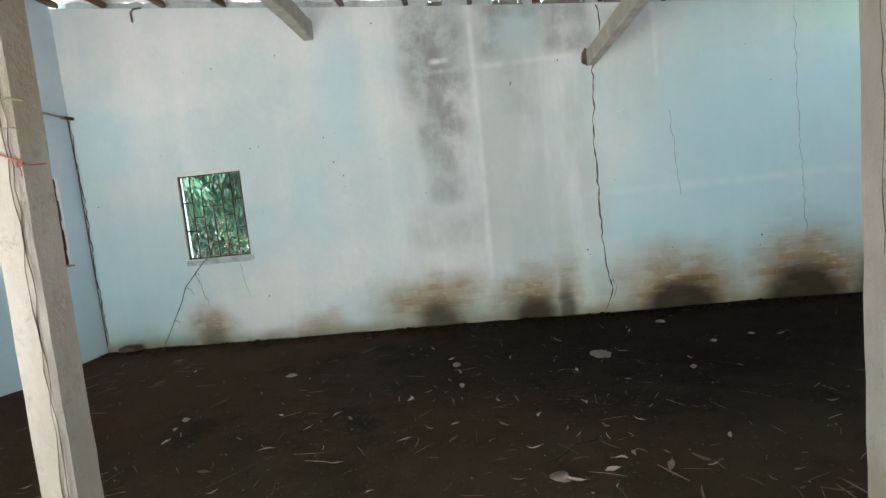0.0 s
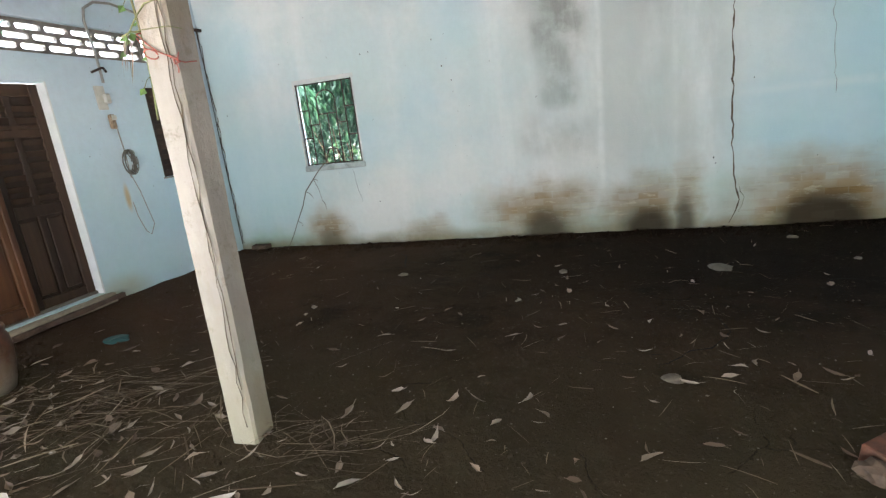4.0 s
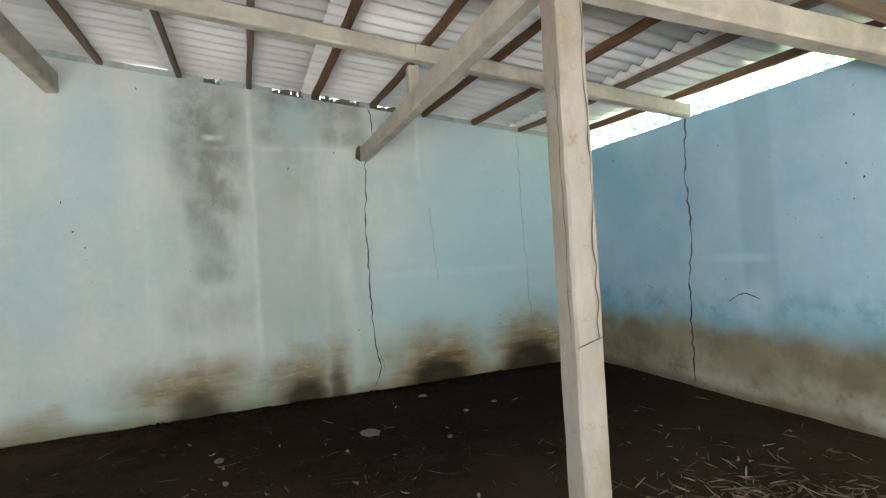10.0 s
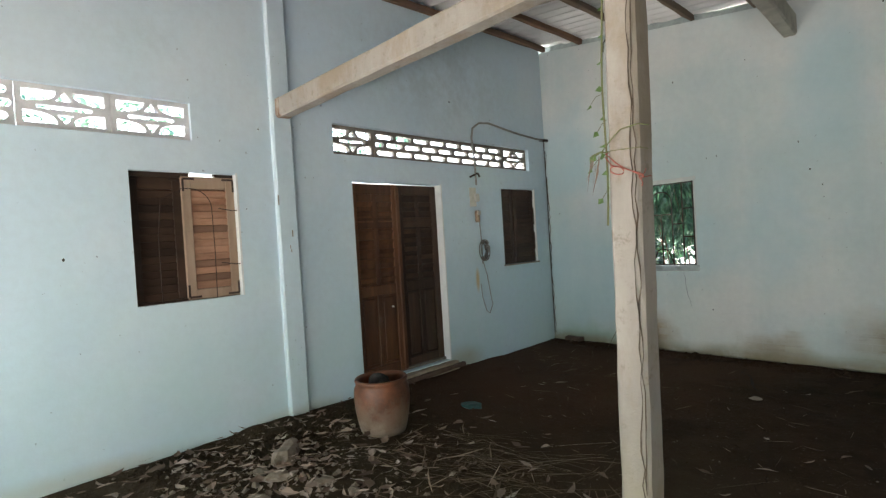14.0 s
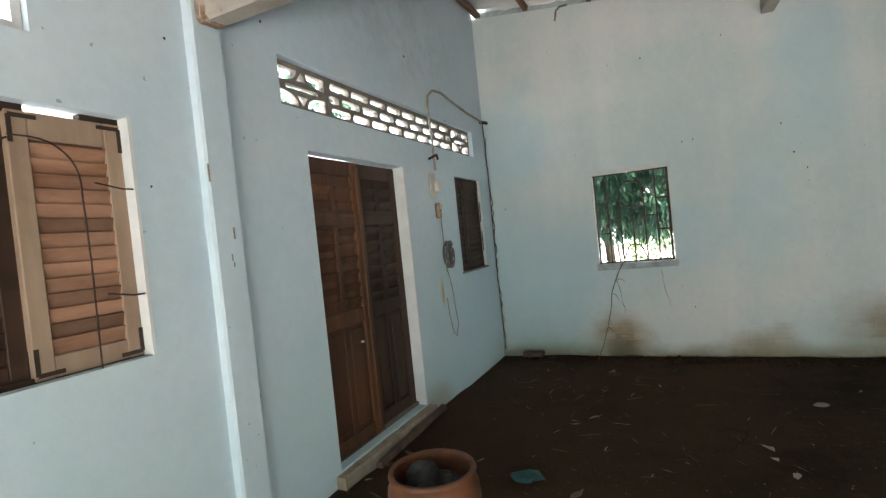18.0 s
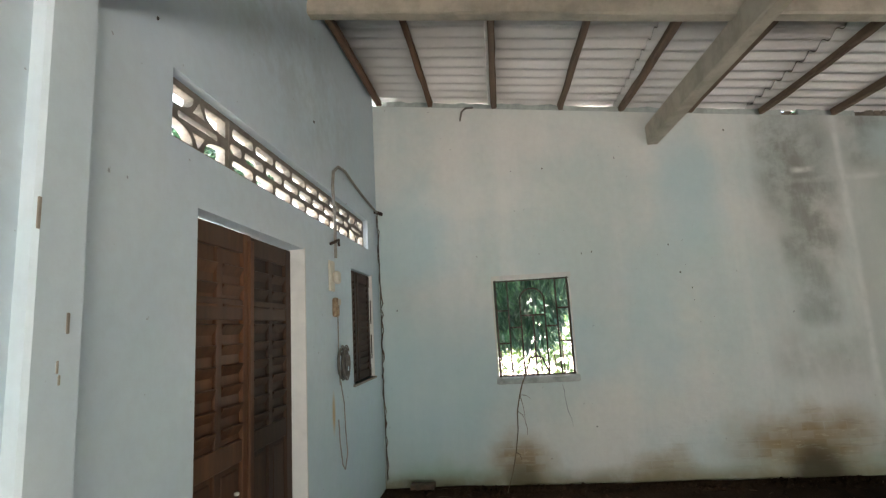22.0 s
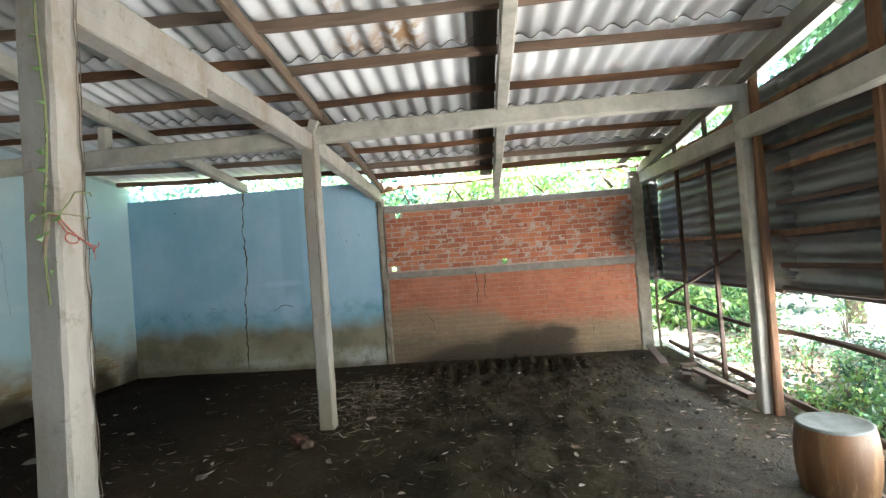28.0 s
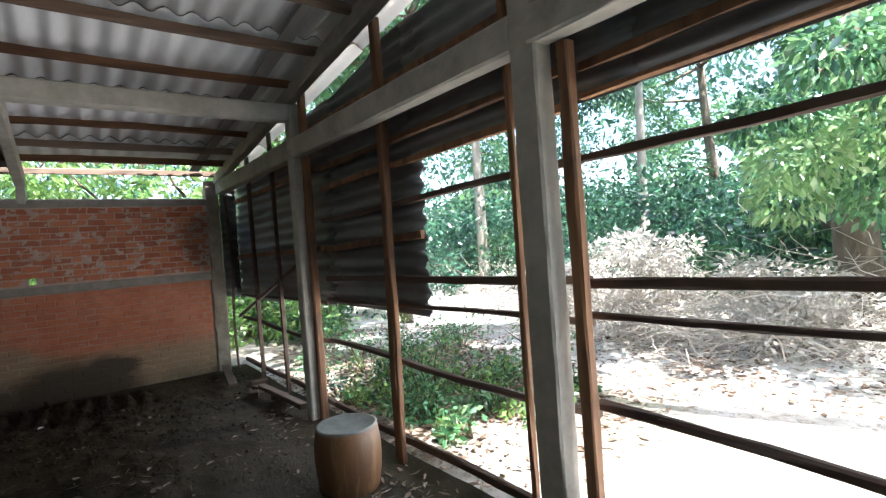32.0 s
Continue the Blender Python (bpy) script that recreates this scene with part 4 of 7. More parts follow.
# cracks in the trodden floor
def floor_crack(pts, width, seed, branch=True):
    """A jagged crack in the dried earth, thinning towards its ends, with short side cracks."""
    rnd = random.Random(seed)
    out, wid = [], []
    total = sum(max(2, int(math.dist(p, q) / 0.045)) for p, q in zip(pts, pts[1:]))
    sx = sy = 0.0
    for p, q in zip(pts, pts[1:]):
        n = max(2, int(math.dist(p, q) / 0.045))
        for i in range(n):
            sx, sy = 0.8 * sx + rnd.uniform(-0.035, 0.035), 0.8 * sy + rnd.uniform(-0.035, 0.035)
            x, y = p[0] + (q[0] - p[0]) * i / n + sx, p[1] + (q[1] - p[1]) * i / n + sy
            out.append((x, y, floor_z(x, y) + 0.004))
            wid.append(width * rnd.uniform(0.05, 0.95) * (0.25 + 0.75 * math.sin(math.pi * (len(out) + 0.5) / (total + 1))))
    part("crack", strip(out, wid, (0, 0, 1)), FLOOR_CRACK, floor, "dark crack in the dry earth")
    for k in range(1 if branch else 0):
        o = out[rnd.randrange(len(out))]
        a, ln = rnd.uniform(0, 6.28), rnd.uniform(0.15, 0.4)
        floor_crack((o[:2], (o[0] + ln * math.cos(a), o[1] + ln * math.sin(a))), width * 0.5, seed * 7 + k, False)


for k, (w_, pts) in enumerate(((0.018, ((2.72, -0.52), (2.89, -0.89), (2.92, -1.33))), (0.005, ((3.1, -0.9), (3.57, -1.21), (4.01, -1.7), (4.31, -2.31), (4.65, -2.94))),
                               (0.005, ((4.73, -3.27), (4.96, -3.37), (5.18, -3.36))), (0.006, ((5.7, -2.2), (6.16, -1.97), (6.54, -1.86), (6.74, -2.02), (7.2, -1.9))),
                               (0.007, ((5.18, -3.36), (5.5, -3.0), (5.6, -2.6))), (0.006, ((7.3, -4.9), (7.0, -4.95), (6.75, -5.04), (6.58, -5.02), (6.2, -5.3))), (0.008, ((7.9, -5.25), (7.8, -5.41), (7.58, -5.46), (7.3, -5.8))))):
    floor_crack(pts, w_, 200 + k)


# dried mud specks on the plaster
def specks(parent, axis, spots, seed):
    rnd = random.Random(seed)
    geo = Geo()
    for u, z in spots:
        r = rnd.uniform(0.004, 0.009)
        ring = [(r * rnd.uniform(0.6, 1.2) * math.cos(a), 1.5 * r * rnd.uniform(0.6, 1.2) * math.sin(a)) for a in (k * math.pi / 4 for k in range(8))]
        pts = [(u + a, z + b, 0.002) for a, b in ring] + [(u + 0.5 * a, z + 0.5 * b, 0.009) for a, b in ring]
        pts = [(a, -d, b) if axis == "y" else (EAST - d, a, b) if axis == "e" else (d, a, b) for a, b, d in pts]
        geo.add(pts, [(k, (k + 1) % 8, 8 + (k + 1) % 8, 8 + k) for k in range(8)] + [tuple(range(8, 16))])
    part("mud_specks", geo, SPECK, parent, "small dark specks of dried mud", kind="stuff")


rnd = random.Random(8)
specks(north, "y", [(1.55, 3.29), (1.9, 3.29), (2.69, 3.34), (2.24, 2.31), (2.35, 2.32), (3.24, 2.04), (3.34, 1.87), (2.23, 0.51), (0.2, 1.81), (3.15, 2.34), (3.87, 3.55), (5.39, 2.7), (7.95, 2.81), (8.2, 2.4), (6.47, 1.49),
                    (6.11, 0.72), (6.13, 0.66), (8.04, 0.71), (8.02, 0.6), (7.06, 0.66), (5.93, 2.89), (5.38, 2.68)], 1)
specks(east, "e", [(-0.82, 2.66), (-3.64, 2.48), (-3.56, 2.11), (-3.68, 1.98), (-3.89, 2.06), (-3.84, 1.91), (-3.6, 1.82), (-1.25, 1.06), (-1.54, 1.72), (-2.4, 2.51), (-3.13, 1.71)], 2)
specks(house, "w", [(-4.6, 1.9), (-5.9, 1.55), (-3.8, 2.9), (-2.0, 3.2), (-1.2, 2.75), (-6.3, 2.2), (-4.45, 2.6)], 3)

# ---- roof frame: cast rafters and ties ----
def cast(name, p, q, w, h, label, seg=10, mat=None, rough=0.004):
    ob = part(name, Geo().beam(p, q, w, h, seg, rough), mat or CONCRETE, None, label)
    return tagged(ob, label, name.replace("_", " "), "shed frame")


def rafter(y, fn, x0, x1, drop, label, mat=None, w=0.11, h=0.14):
    """A rafter of three cast lengths, butted over the ties."""
    th = thing("rafter", label, "rafter", "shed frame")
    cuts = (x0, 3.16, 6.33, x1)
    for k, (p, q) in enumerate(zip(cuts, cuts[1:])):
        part("length", Geo().beam((p, y, fn(p) - drop), (q - 0.004, y + 0.006 * (k % 2), fn(q) - drop), w, h, 8, 0.004, seed=k), mat or CONCRETE, th)
    return th


rafter(-2.05, lambda x: roof_n(x) + 0.7 * lift_n(x, -2.05), 0.0, 9.40, 0.17, "pale cast concrete rafter under the roof sheets")
rafter(-6.15, roof_s, 0.02, 9.36, 0.19, "pale cast concrete rafter over the south bay")
rafter(-8.38, roof_s, 0.02, 9.42, 0.14, "grey cast concrete rafter along the open side")
rafter(-4.34, roof_s, 0.02, 9.50, 0.13, "brown timber rafter at the roof's step", STEP_WOOD, 0.05, 0.09)
# filler boards in the roofs' step, coloured dark to read as shade
fascia = Geo()
for xa, xb in ((0.02, 2.4), (2.404, 4.9), (4.904, 7.3), (7.304, 9.5)):
    fascia.beam((xa, -4.33, (roof_n(xa) + roof_s(xa)) / 2 + 0.01), (xb, -4.33, (roof_n(xb) + roof_s(xb)) / 2 + 0.01), 0.02, 0.24, 6, 0.003)
tagged(part("step_board", fascia, LAP), "added boards closing the step between the roofs, coloured dark as shade", "board")
cast("tie_beam", (6.31, 0.05, 2.875), (6.31, -4.13, 2.90), 0.11, 0.17, "cast tie beam let into the cracked north wall")
cast("tie_beam", (6.33, -4.27, 2.93), (6.37, -8.36, 2.96), 0.12, 0.17, "cast tie beam between two posts")
cast("tie_beam", (3.12, 0.05, 3.57), (3.20, -4.08, 3.57), 0.13, 0.22, "cast tie beam let into the north wall")
cast("long_beam", (0.0, -4.235, 2.80), (3.20, -4.17, 2.86), 0.13, 0.17, "pale beam from the house pilaster to a post", mat=POST_PAINT)
cast("long_beam", (3.30, -4.17, 2.86), (6.26, -4.19, 2.86), 0.13, 0.17, "pale beam between the two middle posts", mat=POST_PAINT)
tagged(part("rusty_end", Geo().beam((0.058, -4.234, 2.80), (0.12, -4.233, 2.80), 0.136, 0.176, 3, 0.004), RUST_STAIN, bpy.data.objects["long_beam"]), "rust-stained broken end of the beam")
cast("haunch", (3.30, -4.172, 2.745), (4.35, -4.176, 2.745), 0.12, 0.075, "deeper cast length under the long beam", 4, POST_PAINT)
cast("long_beam", (6.36, -4.20, 2.86), (9.41, -4.24, 2.66), 0.13, 0.17, "pale beam from a post down to the end wall")
cast("eave_beam", (9.40, -8.40, 2.615), (6.44, -8.415, 2.615), 0.12, 0.19, "grey cast beam along the open side")
cast("eave_beam", (6.32, -8.415, 2.615), (3.31, -8.43, 2.605), 0.12, 0.19, "grey cast beam along the open side")
cast("eave_beam", (3.19, -8.43, 2.605), (0.0, -8.43, 2.59), 0.12, 0.19, "grey cast beam along the open side")
# short struts
cast("strut", (6.31, -2.05, 2.97), (6.31, -2.05, roof_n(6.35) - 0.25), 0.10, 0.10, "short cast strut under a rafter", 3)
cast("strut", (6.31, -4.22, 2.90), (6.31, -4.28, roof_s(6.4) - 0.17), 0.10, 0.10, "short cast strut under a rafter", 3)
cast("strut", (EAST + 0.04, -6.15, 2.42), (EAST - 0.03, -6.15, roof_s(9.35) - 0.2), 0.10, 0.10, "short cast strut on the brick wall", 3)

# posts: cast, limewashed, cracked along the corners
def post(at, top, w, label, cracks=(), mat=None, lean=0.01, deep=None):
    x, y = at
    th = thing("post", label, "post", "shed posts")
    part("shaft", Geo().beam((x - lean * 0.65, y, -0.15), (x + lean * 0.65, y, top), w, deep or w, 30, 0.0026, 0.09), mat or POST_PAINT, th)

    def mid(z):
        return x + lean * (1.3 * (z + 0.15) / (top + 0.15) - 0.65)

    for k, (z0, z1, dx, dy, nrm) in enumerate(cracks):
        crack_on(th, [(mid(z0) + dx * w, y + dy * w, z0), (mid(z1) + dx * w, y + dy * w, z1)] if z0 != z1 else [(mid(z0) - 0.5 * w, y + dy * w, z0), (mid(z0) + 0.5 * w, y + dy * w, z0 + 0.04)], 0.0034, nrm, 40 + k, CRACK_DARK, 0.08, 0.009)
    return th


H = 0.15
post(POST1, roof_n(3.25) - 0.26, H, "cream limewashed concrete post with a long crack",
          [(0.1, 2.9, 0.30, -0.53, (0, -1, 0)), (0.3, 2.8, 0.40, -0.53, (0, -1, 0))], lean=0.05)
post(POST2, 2.98, H, "cream limewashed concrete post cracked at waist height", [(1.15, 2.7, 0.28, -0.53, (0, -1, 0)), (1.12, 1.12, 0, -0.53, (0, -1, 0)), (1.15, 2.4, -0.53, -0.3, (-1, 0, 0))])
post(POST3, roof_s(6.4) - 0.20, 0.14, "grey concrete post on the open side", (), CONCRETE)
post(POST4, roof_s(3.25) - 0.20, 0.172, "grey concrete post on the open side", (), CONCRETE, 0.0, 0.125)

# ---- purlins and roof sheets ----
for fn, y0, y1, xs in ((roof_n, 0.0, -4.28, (0.08, 0.69, 1.42, 2.16, 2.83, 3.55, 4.29, 5.01, 5.74, 6.44, 7.12, 7.82, 8.52, 9.20)),
                       (roof_s, -4.30, -8.50, (0.10, 0.70, 1.38, 2.08, 2.78, 3.47, 4.16, 4.85, 5.51, 6.21, 6.9, 7.60, 8.28, 8.8, 9.35))):
    rnd = random.Random(len(xs))
    for x in xs:
        sag = rnd.uniform(-0.02, 0.02)
        up = lift_n(x, 0.0) if fn is roof_n else 0.0
        ob = part("purlin", Geo().beam((x, y0, fn(x) - 0.075 + up), (x + sag, y1, fn(x) - 0.075), 0.055 + rnd.uniform(-0.01, 0.012), 0.075 + rnd.uniform(-0.012, 0.004), 16, 0.006, 0.16, bow=rnd.uniform(-0.025, 0.025), seed=int(x * 50)), PURLIN_WOOD)
        tagged(ob, "rough reddish-brown timber purlin under the roof sheets", "purlin", "purlins")
ob = part("purlin", Geo().beam((9.35, -4.3, 2.72), (9.5, -6.2, 2.86), 0.05, 0.05, 10, 0.006, bow=0.05), TIMBER)
tagged(ob, "crooked fallen timber purlin at the eave", "purlin", "purlins")


def sheet_mesh(length, width, pitch=0.184, amp=0.025, thick=0.008):
    """One corrugated sheet, waves across y, lying along x."""
    n = int(round(width / pitch)) * 10
    geo = Geo()
    for k, dz in ((0, 0), (1, thick)):
        for i in range(n + 1):
            y = width * i / n
            z = amp * math.cos(2 * math.pi * y / pitch) + dz
            geo.v += [(0, -y, z), (length * 0.5, -y, z - 0.004), (length, -y, z)]
    m = 3 * (n + 1)
    for i in range(n):
        for j in range(2):
            q = (3 * i + j, 3 * i + j + 1, 3 * i + j + 4, 3 * i + j + 3)
            geo.f += [q, tuple(m + v for v in reversed(q))]
    for i in range(n):
        geo.f += [(3 * i, 3 * i + 3, m + 3 * i + 3, m + 3 * i), (3 * i + 2, m + 3 * i + 2, m + 3 * i + 5, 3 * i + 5)]
    me = geo.mesh("roof_sheet", SHEET, True)
    # upper end faces take the painted lap shade
    me.materials.append(SHEET_LAP_SHADE)
    for i in range(n):
        me.polygons[4 * n + 2 * i].material_index = 1
    return me


def roof(name, fn, y_start, cols, width, label, x_off, pitch_x):
    top = thing(name, label, "roof", kind="structure")
    rnd = random.Random(len(label))
    sizes = {(last, slim): sheet_mesh((0.98 if name == "roof_south" else 1.18) if last else 1.56, 0.82 if slim else 1.104) for last in (False, True) for slim in (False, True)}
    slope = math.atan(fn(0) - fn(1))
    for r in range(7):
        x = -0.06 + x_off + r * pitch_x
        for c in range(cols):
            y = y_start - c * width
            up = lift_n(x, y) if fn is roof_n else 0.0
            lean = math.degrees(math.atan(lift_n(x, 0.0) / 4.2)) if fn is roof_n else 0.0
            ob = new("roof_sheet", sizes[r == 6, c == cols - 1])
            ob.parent = top
            ob.matrix_world = pose(x, y + rnd.uniform(-0.006, 0.006), fn(x) + up + 0.004 + 0.006 * (c % 2), lean, math.degrees(slope) - 0.8, rnd.uniform(-0.06, 0.06))
    return top


roof("roof_north", roof_n, 0.22, 5, 0.92, "weathered pale corrugated fibre-cement roof over the north bay", 0.0, 1.415)
roof("roof_south", roof_s, -4.26, 5, 0.92, "weathered pale corrugated fibre-cement roof over the south bay", -0.05, 1.397)
for y0, y1, mt in ((-6.09, -5.91, LAP), (-8.12, -8.0, LAP_GREY)):
    ob = part("lap_board", Geo().beam((0.1, (y0 + y1) / 2, roof_s(0.1) - 0.045), (9.3, (y0 + y1) / 2, roof_s(9.3) - 0.045), y1 - y0, 0.014, 12, 0.002), mt)
    tagged(ob, "dark flat strip under the lap of the roof sheets", "board", "lap boards")

# ---- house front: door, windows, grilles ----
def leaf_door(parent, y0, y1, z0, z1, x, mat, louvred=0.55):
    """One door leaf: stiles, rails, slats above and raised panels below."""
    leaf = part("door_leaf", Geo().box(x - 0.012, x, y0 + 0.02, y1 - 0.02, z0 + 0.02, z1 - 0.02), mat, parent)
    w = 0.085
    for nm, a, b in (("stile", y0, y0 + w), ("stile", y1 - w, y1)):
        part(nm, Geo().box(x - 0.02, x + 0.022, a, b, z0, z1, 0.004), mat, leaf)
    zm = z0 + (z1 - z0) * (1 - louvred)
    for z in (z0, zm - 0.06, z1 - 0.11, z0 + (z1 - z0) * 0.77):
        part("rail", Geo().box(x - 0.018, x + 0.020, y0 + w, y1 - w, z, z + 0.11, 0.004), mat, leaf)
    mid = (y0 + y1) / 2
    part("mullion", Geo().box(x - 0.016, x + 0.017, mid - 0.03, mid + 0.03, z0 + 0.11, z1 - 0.11, 0.004), mat, leaf)
    for a, b in ((y0 + w, mid - 0.03), (mid + 0.03, y1 - w)):
        part("panel", Geo().box(x - 0.006, x + 0.010, a + 0.02, b - 0.02, z0 + 0.14, zm - 0.09, 0.008), mat, leaf)
        n = 9
        for i in range(n):
            z = zm + 0.08 + (z1 - 0.14 - zm - 0.08) * i / n
            geo = Geo().beam((x + 0.005, a, z + 0.02), (x + 0.005, b, z + 0.02), 0.012, 0.07, 1, 0.0, up=(0.55, 0, 1))
            part("slat", geo, mat, leaf)
    return leaf


door = thing("door_1", "closed brown timber double door, its leaves louvred above and panelled below", "door", kind="structure")
y0, y1, z0, z1 = DOOR
mid = (y0 + y1) / 2
leaf_door(door, y0 + 0.005, mid + 0.01, z0 + 0.01, z1 - 0.012, -0.095, DOOR_WOOD)
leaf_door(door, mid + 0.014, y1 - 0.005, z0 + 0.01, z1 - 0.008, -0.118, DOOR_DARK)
part("threshold", Geo().box(-0.19, -0.075, y0, y1, z0 - 0.002, z0 + 0.03, 0.004), COLUMN_CEMENT, door, "worn cement threshold")
part("closing_strip", Geo().box(-0.078, -0.058, mid - 0.025, mid + 0.025, z0 + 0.02, z1 - 0.04, 0.006), DOOR_WOOD, door)
part("door_knob", Geo().lathe([(0.0, 0.0), (0.012, 0.0), (0.014, 0.012), (0.0, 0.018)], (-0.07, mid - 0.14, 0.83), 10), PLASTIC_WHITE, door, "small white knob")
tagged(part("doorstep", Geo().beam((0.012, -3.55, 0.02), (0.012, -2.16, 0.02), 0.12, 0.135, 10, 0.006), STEP_CEMENT), "low mortared doorstep under the timber door", "doorstep")
tagged(part("plank", Geo().beam((0.13, -3.25, 0.04), (0.10, -2.1, 0.04), 0.045, 0.045, 6, 0.004), RAIL_WOOD), "loose grey timber plank lying along the doorstep", "plank")


def shutter(parent, y0, y1, z0, z1, x, mat, slat_mat, turn=0.0):
    sh = part("shutter", Geo().box(x - 0.010, x - 0.004, y0 + 0.02, y1 - 0.02, z0 + 0.02, z1 - 0.02), slat_mat, parent)
    w = 0.07
    for a, b in ((y0, y0 + w), (y1 - w, y1)):
        part("stile", Geo().box(x - 0.018, x + 0.018, a, b, z0, z1, 0.004), mat, sh)
    for a, b in ((z0, z0 + 0.08), (z1 - 0.10, z1)):
        part("rail", Geo().box(x - 0.016, x + 0.016, y0 + w, y1 - w, a, b, 0.004), mat, sh)
    n = 14
    for i in range(n):
        z = z0 + 0.085 + (z1 - z0 - 0.2) * (i + 0.5) / n
        part("slat", Geo().beam((x + 0.004, y0 + w, z), (x + 0.004, y1 - w, z), 0.010, 0.062, 1, 0.0, up=(0.32, 0, 1)), slat_mat, sh)
    for y, s in ((y0 + 0.01, 1), (y1 - 0.01, -1)):
        for z, t in ((z1 - 0.02, -1), (z0 + 0.02, 1)):
            geo = Geo().box(x + 0.0185, x + 0.022, min(y, y + s * 0.09), max(y, y + s * 0.09), z - 0.008, z + 0.008)
            geo.box(x + 0.0186, x + 0.0222, y - 0.008, y + 0.008, min(z, z + t * 0.10), max(z, z + t * 0.10))
            part("corner_iron", geo, IRON, sh, "flat rusty corner iron")
    return sh


win = thing("window_1", "window with one dark and one pale louvred shutter behind a bent iron bar", "window", kind="structure")
y0, y1, z0, z1 = FRONT_W
mid = y0 + (y1 - y0) * 0.47
shutter(win, y0 + 0.0, mid + 0.012, z0 + 0.0, z1 - 0.03, -0.105, SHUTTER_DARK, SHUTTER_DARK)
shutter(win, mid + 0.002, y1 - 0.002, z0 + 0.004, z1 - 0.025, -0.072, SHUTTER_PALE, SHUTTER_WOOD)
part("window_frame", Geo().box(-0.10, -0.06, y0, y1 - 0.36, z1 - 0.035, z1).box(-0.10, -0.06, y1 - 0.16, y1, z1 - 0.03, z1).box(-0.10, -0.06, y0, y1, z0, z0 + 0.02), SHUTTER_DARK, win)
bars = [(-0.008, mid - 0.02, z1 - 0.13)]
for i in range(9):
    a = math.pi / 2 * i / 8
    bars.append((-0.008, mid + 0.05 + 0.16 * math.sin(a), z1 - 0.13 - 0.16 * (1 - math.cos(a))))
bars += [(-0.008, mid + 0.215, z1 - 0.6), (-0.008, mid + 0.21, z0)]
part("iron_bar", Geo().tube(bars, 0.0035), IRON, win, "bent rusty iron bar")
part("iron_bar", Geo().tube([(-0.008, mid - 0.02, z1 - 0.14), (-0.008, mid - 0.17, z1 - 0.22), (-0.008, mid - 0.2, z1 - 0.5), (-0.008, mid - 0.2, z0)], 0.004), IRON, win)
for z in (z0 + 0.27, z0 + 0.72):
    part("iron_bar", Geo().tube([(-0.008, y1 - 0.16, z + 0.02), (-0.008, y1 - 0.05, z), (-0.004, y1 - 0.006, z)], 0.004), IRON, win)

win = thing("window_2", "small window with dark closed shutters and a chink of light", "window", kind="structure")
y0, y1, z0, z1 = SMALL_W
shutter(win, y0 + 0.005, y0 + 0.27, z0 + 0.002, z1 - 0.002, -0.05, SHUTTER_DARK, SHUTTER_DARK)
for za, zb in ((0.0, 0.04), (0.075, 0.13), (0.155, 0.21), (0.235, 0.30), (0.32, 0.995)):
    part("closing_strip", Geo().box(-0.085, -0.062, y0 + 0.25, y0 + 0.31, z0 + za, z0 + zb), SHUTTER_DARK, win)
shutter(win, y0 + 0.29, y1 - 0.002, z0 + 0.002, z1 - 0.002, -0.05, SHUTTER_DARK, SHUTTER_DARK)
part("window_sill", Geo().box(-0.12, 0.02, y0 - 0.02, y1 + 0.03, z0 - 0.02, z0, 0.004), CEMENT, win)
for z in (z0 + 0.3, z0 + 0.65):
    part("iron_bar", Geo().tube([(-0.015, y1 - 0.02, z - 0.12), (-0.015, y1 - 0.02, z + 0.12)], 0.006), IRON, win)


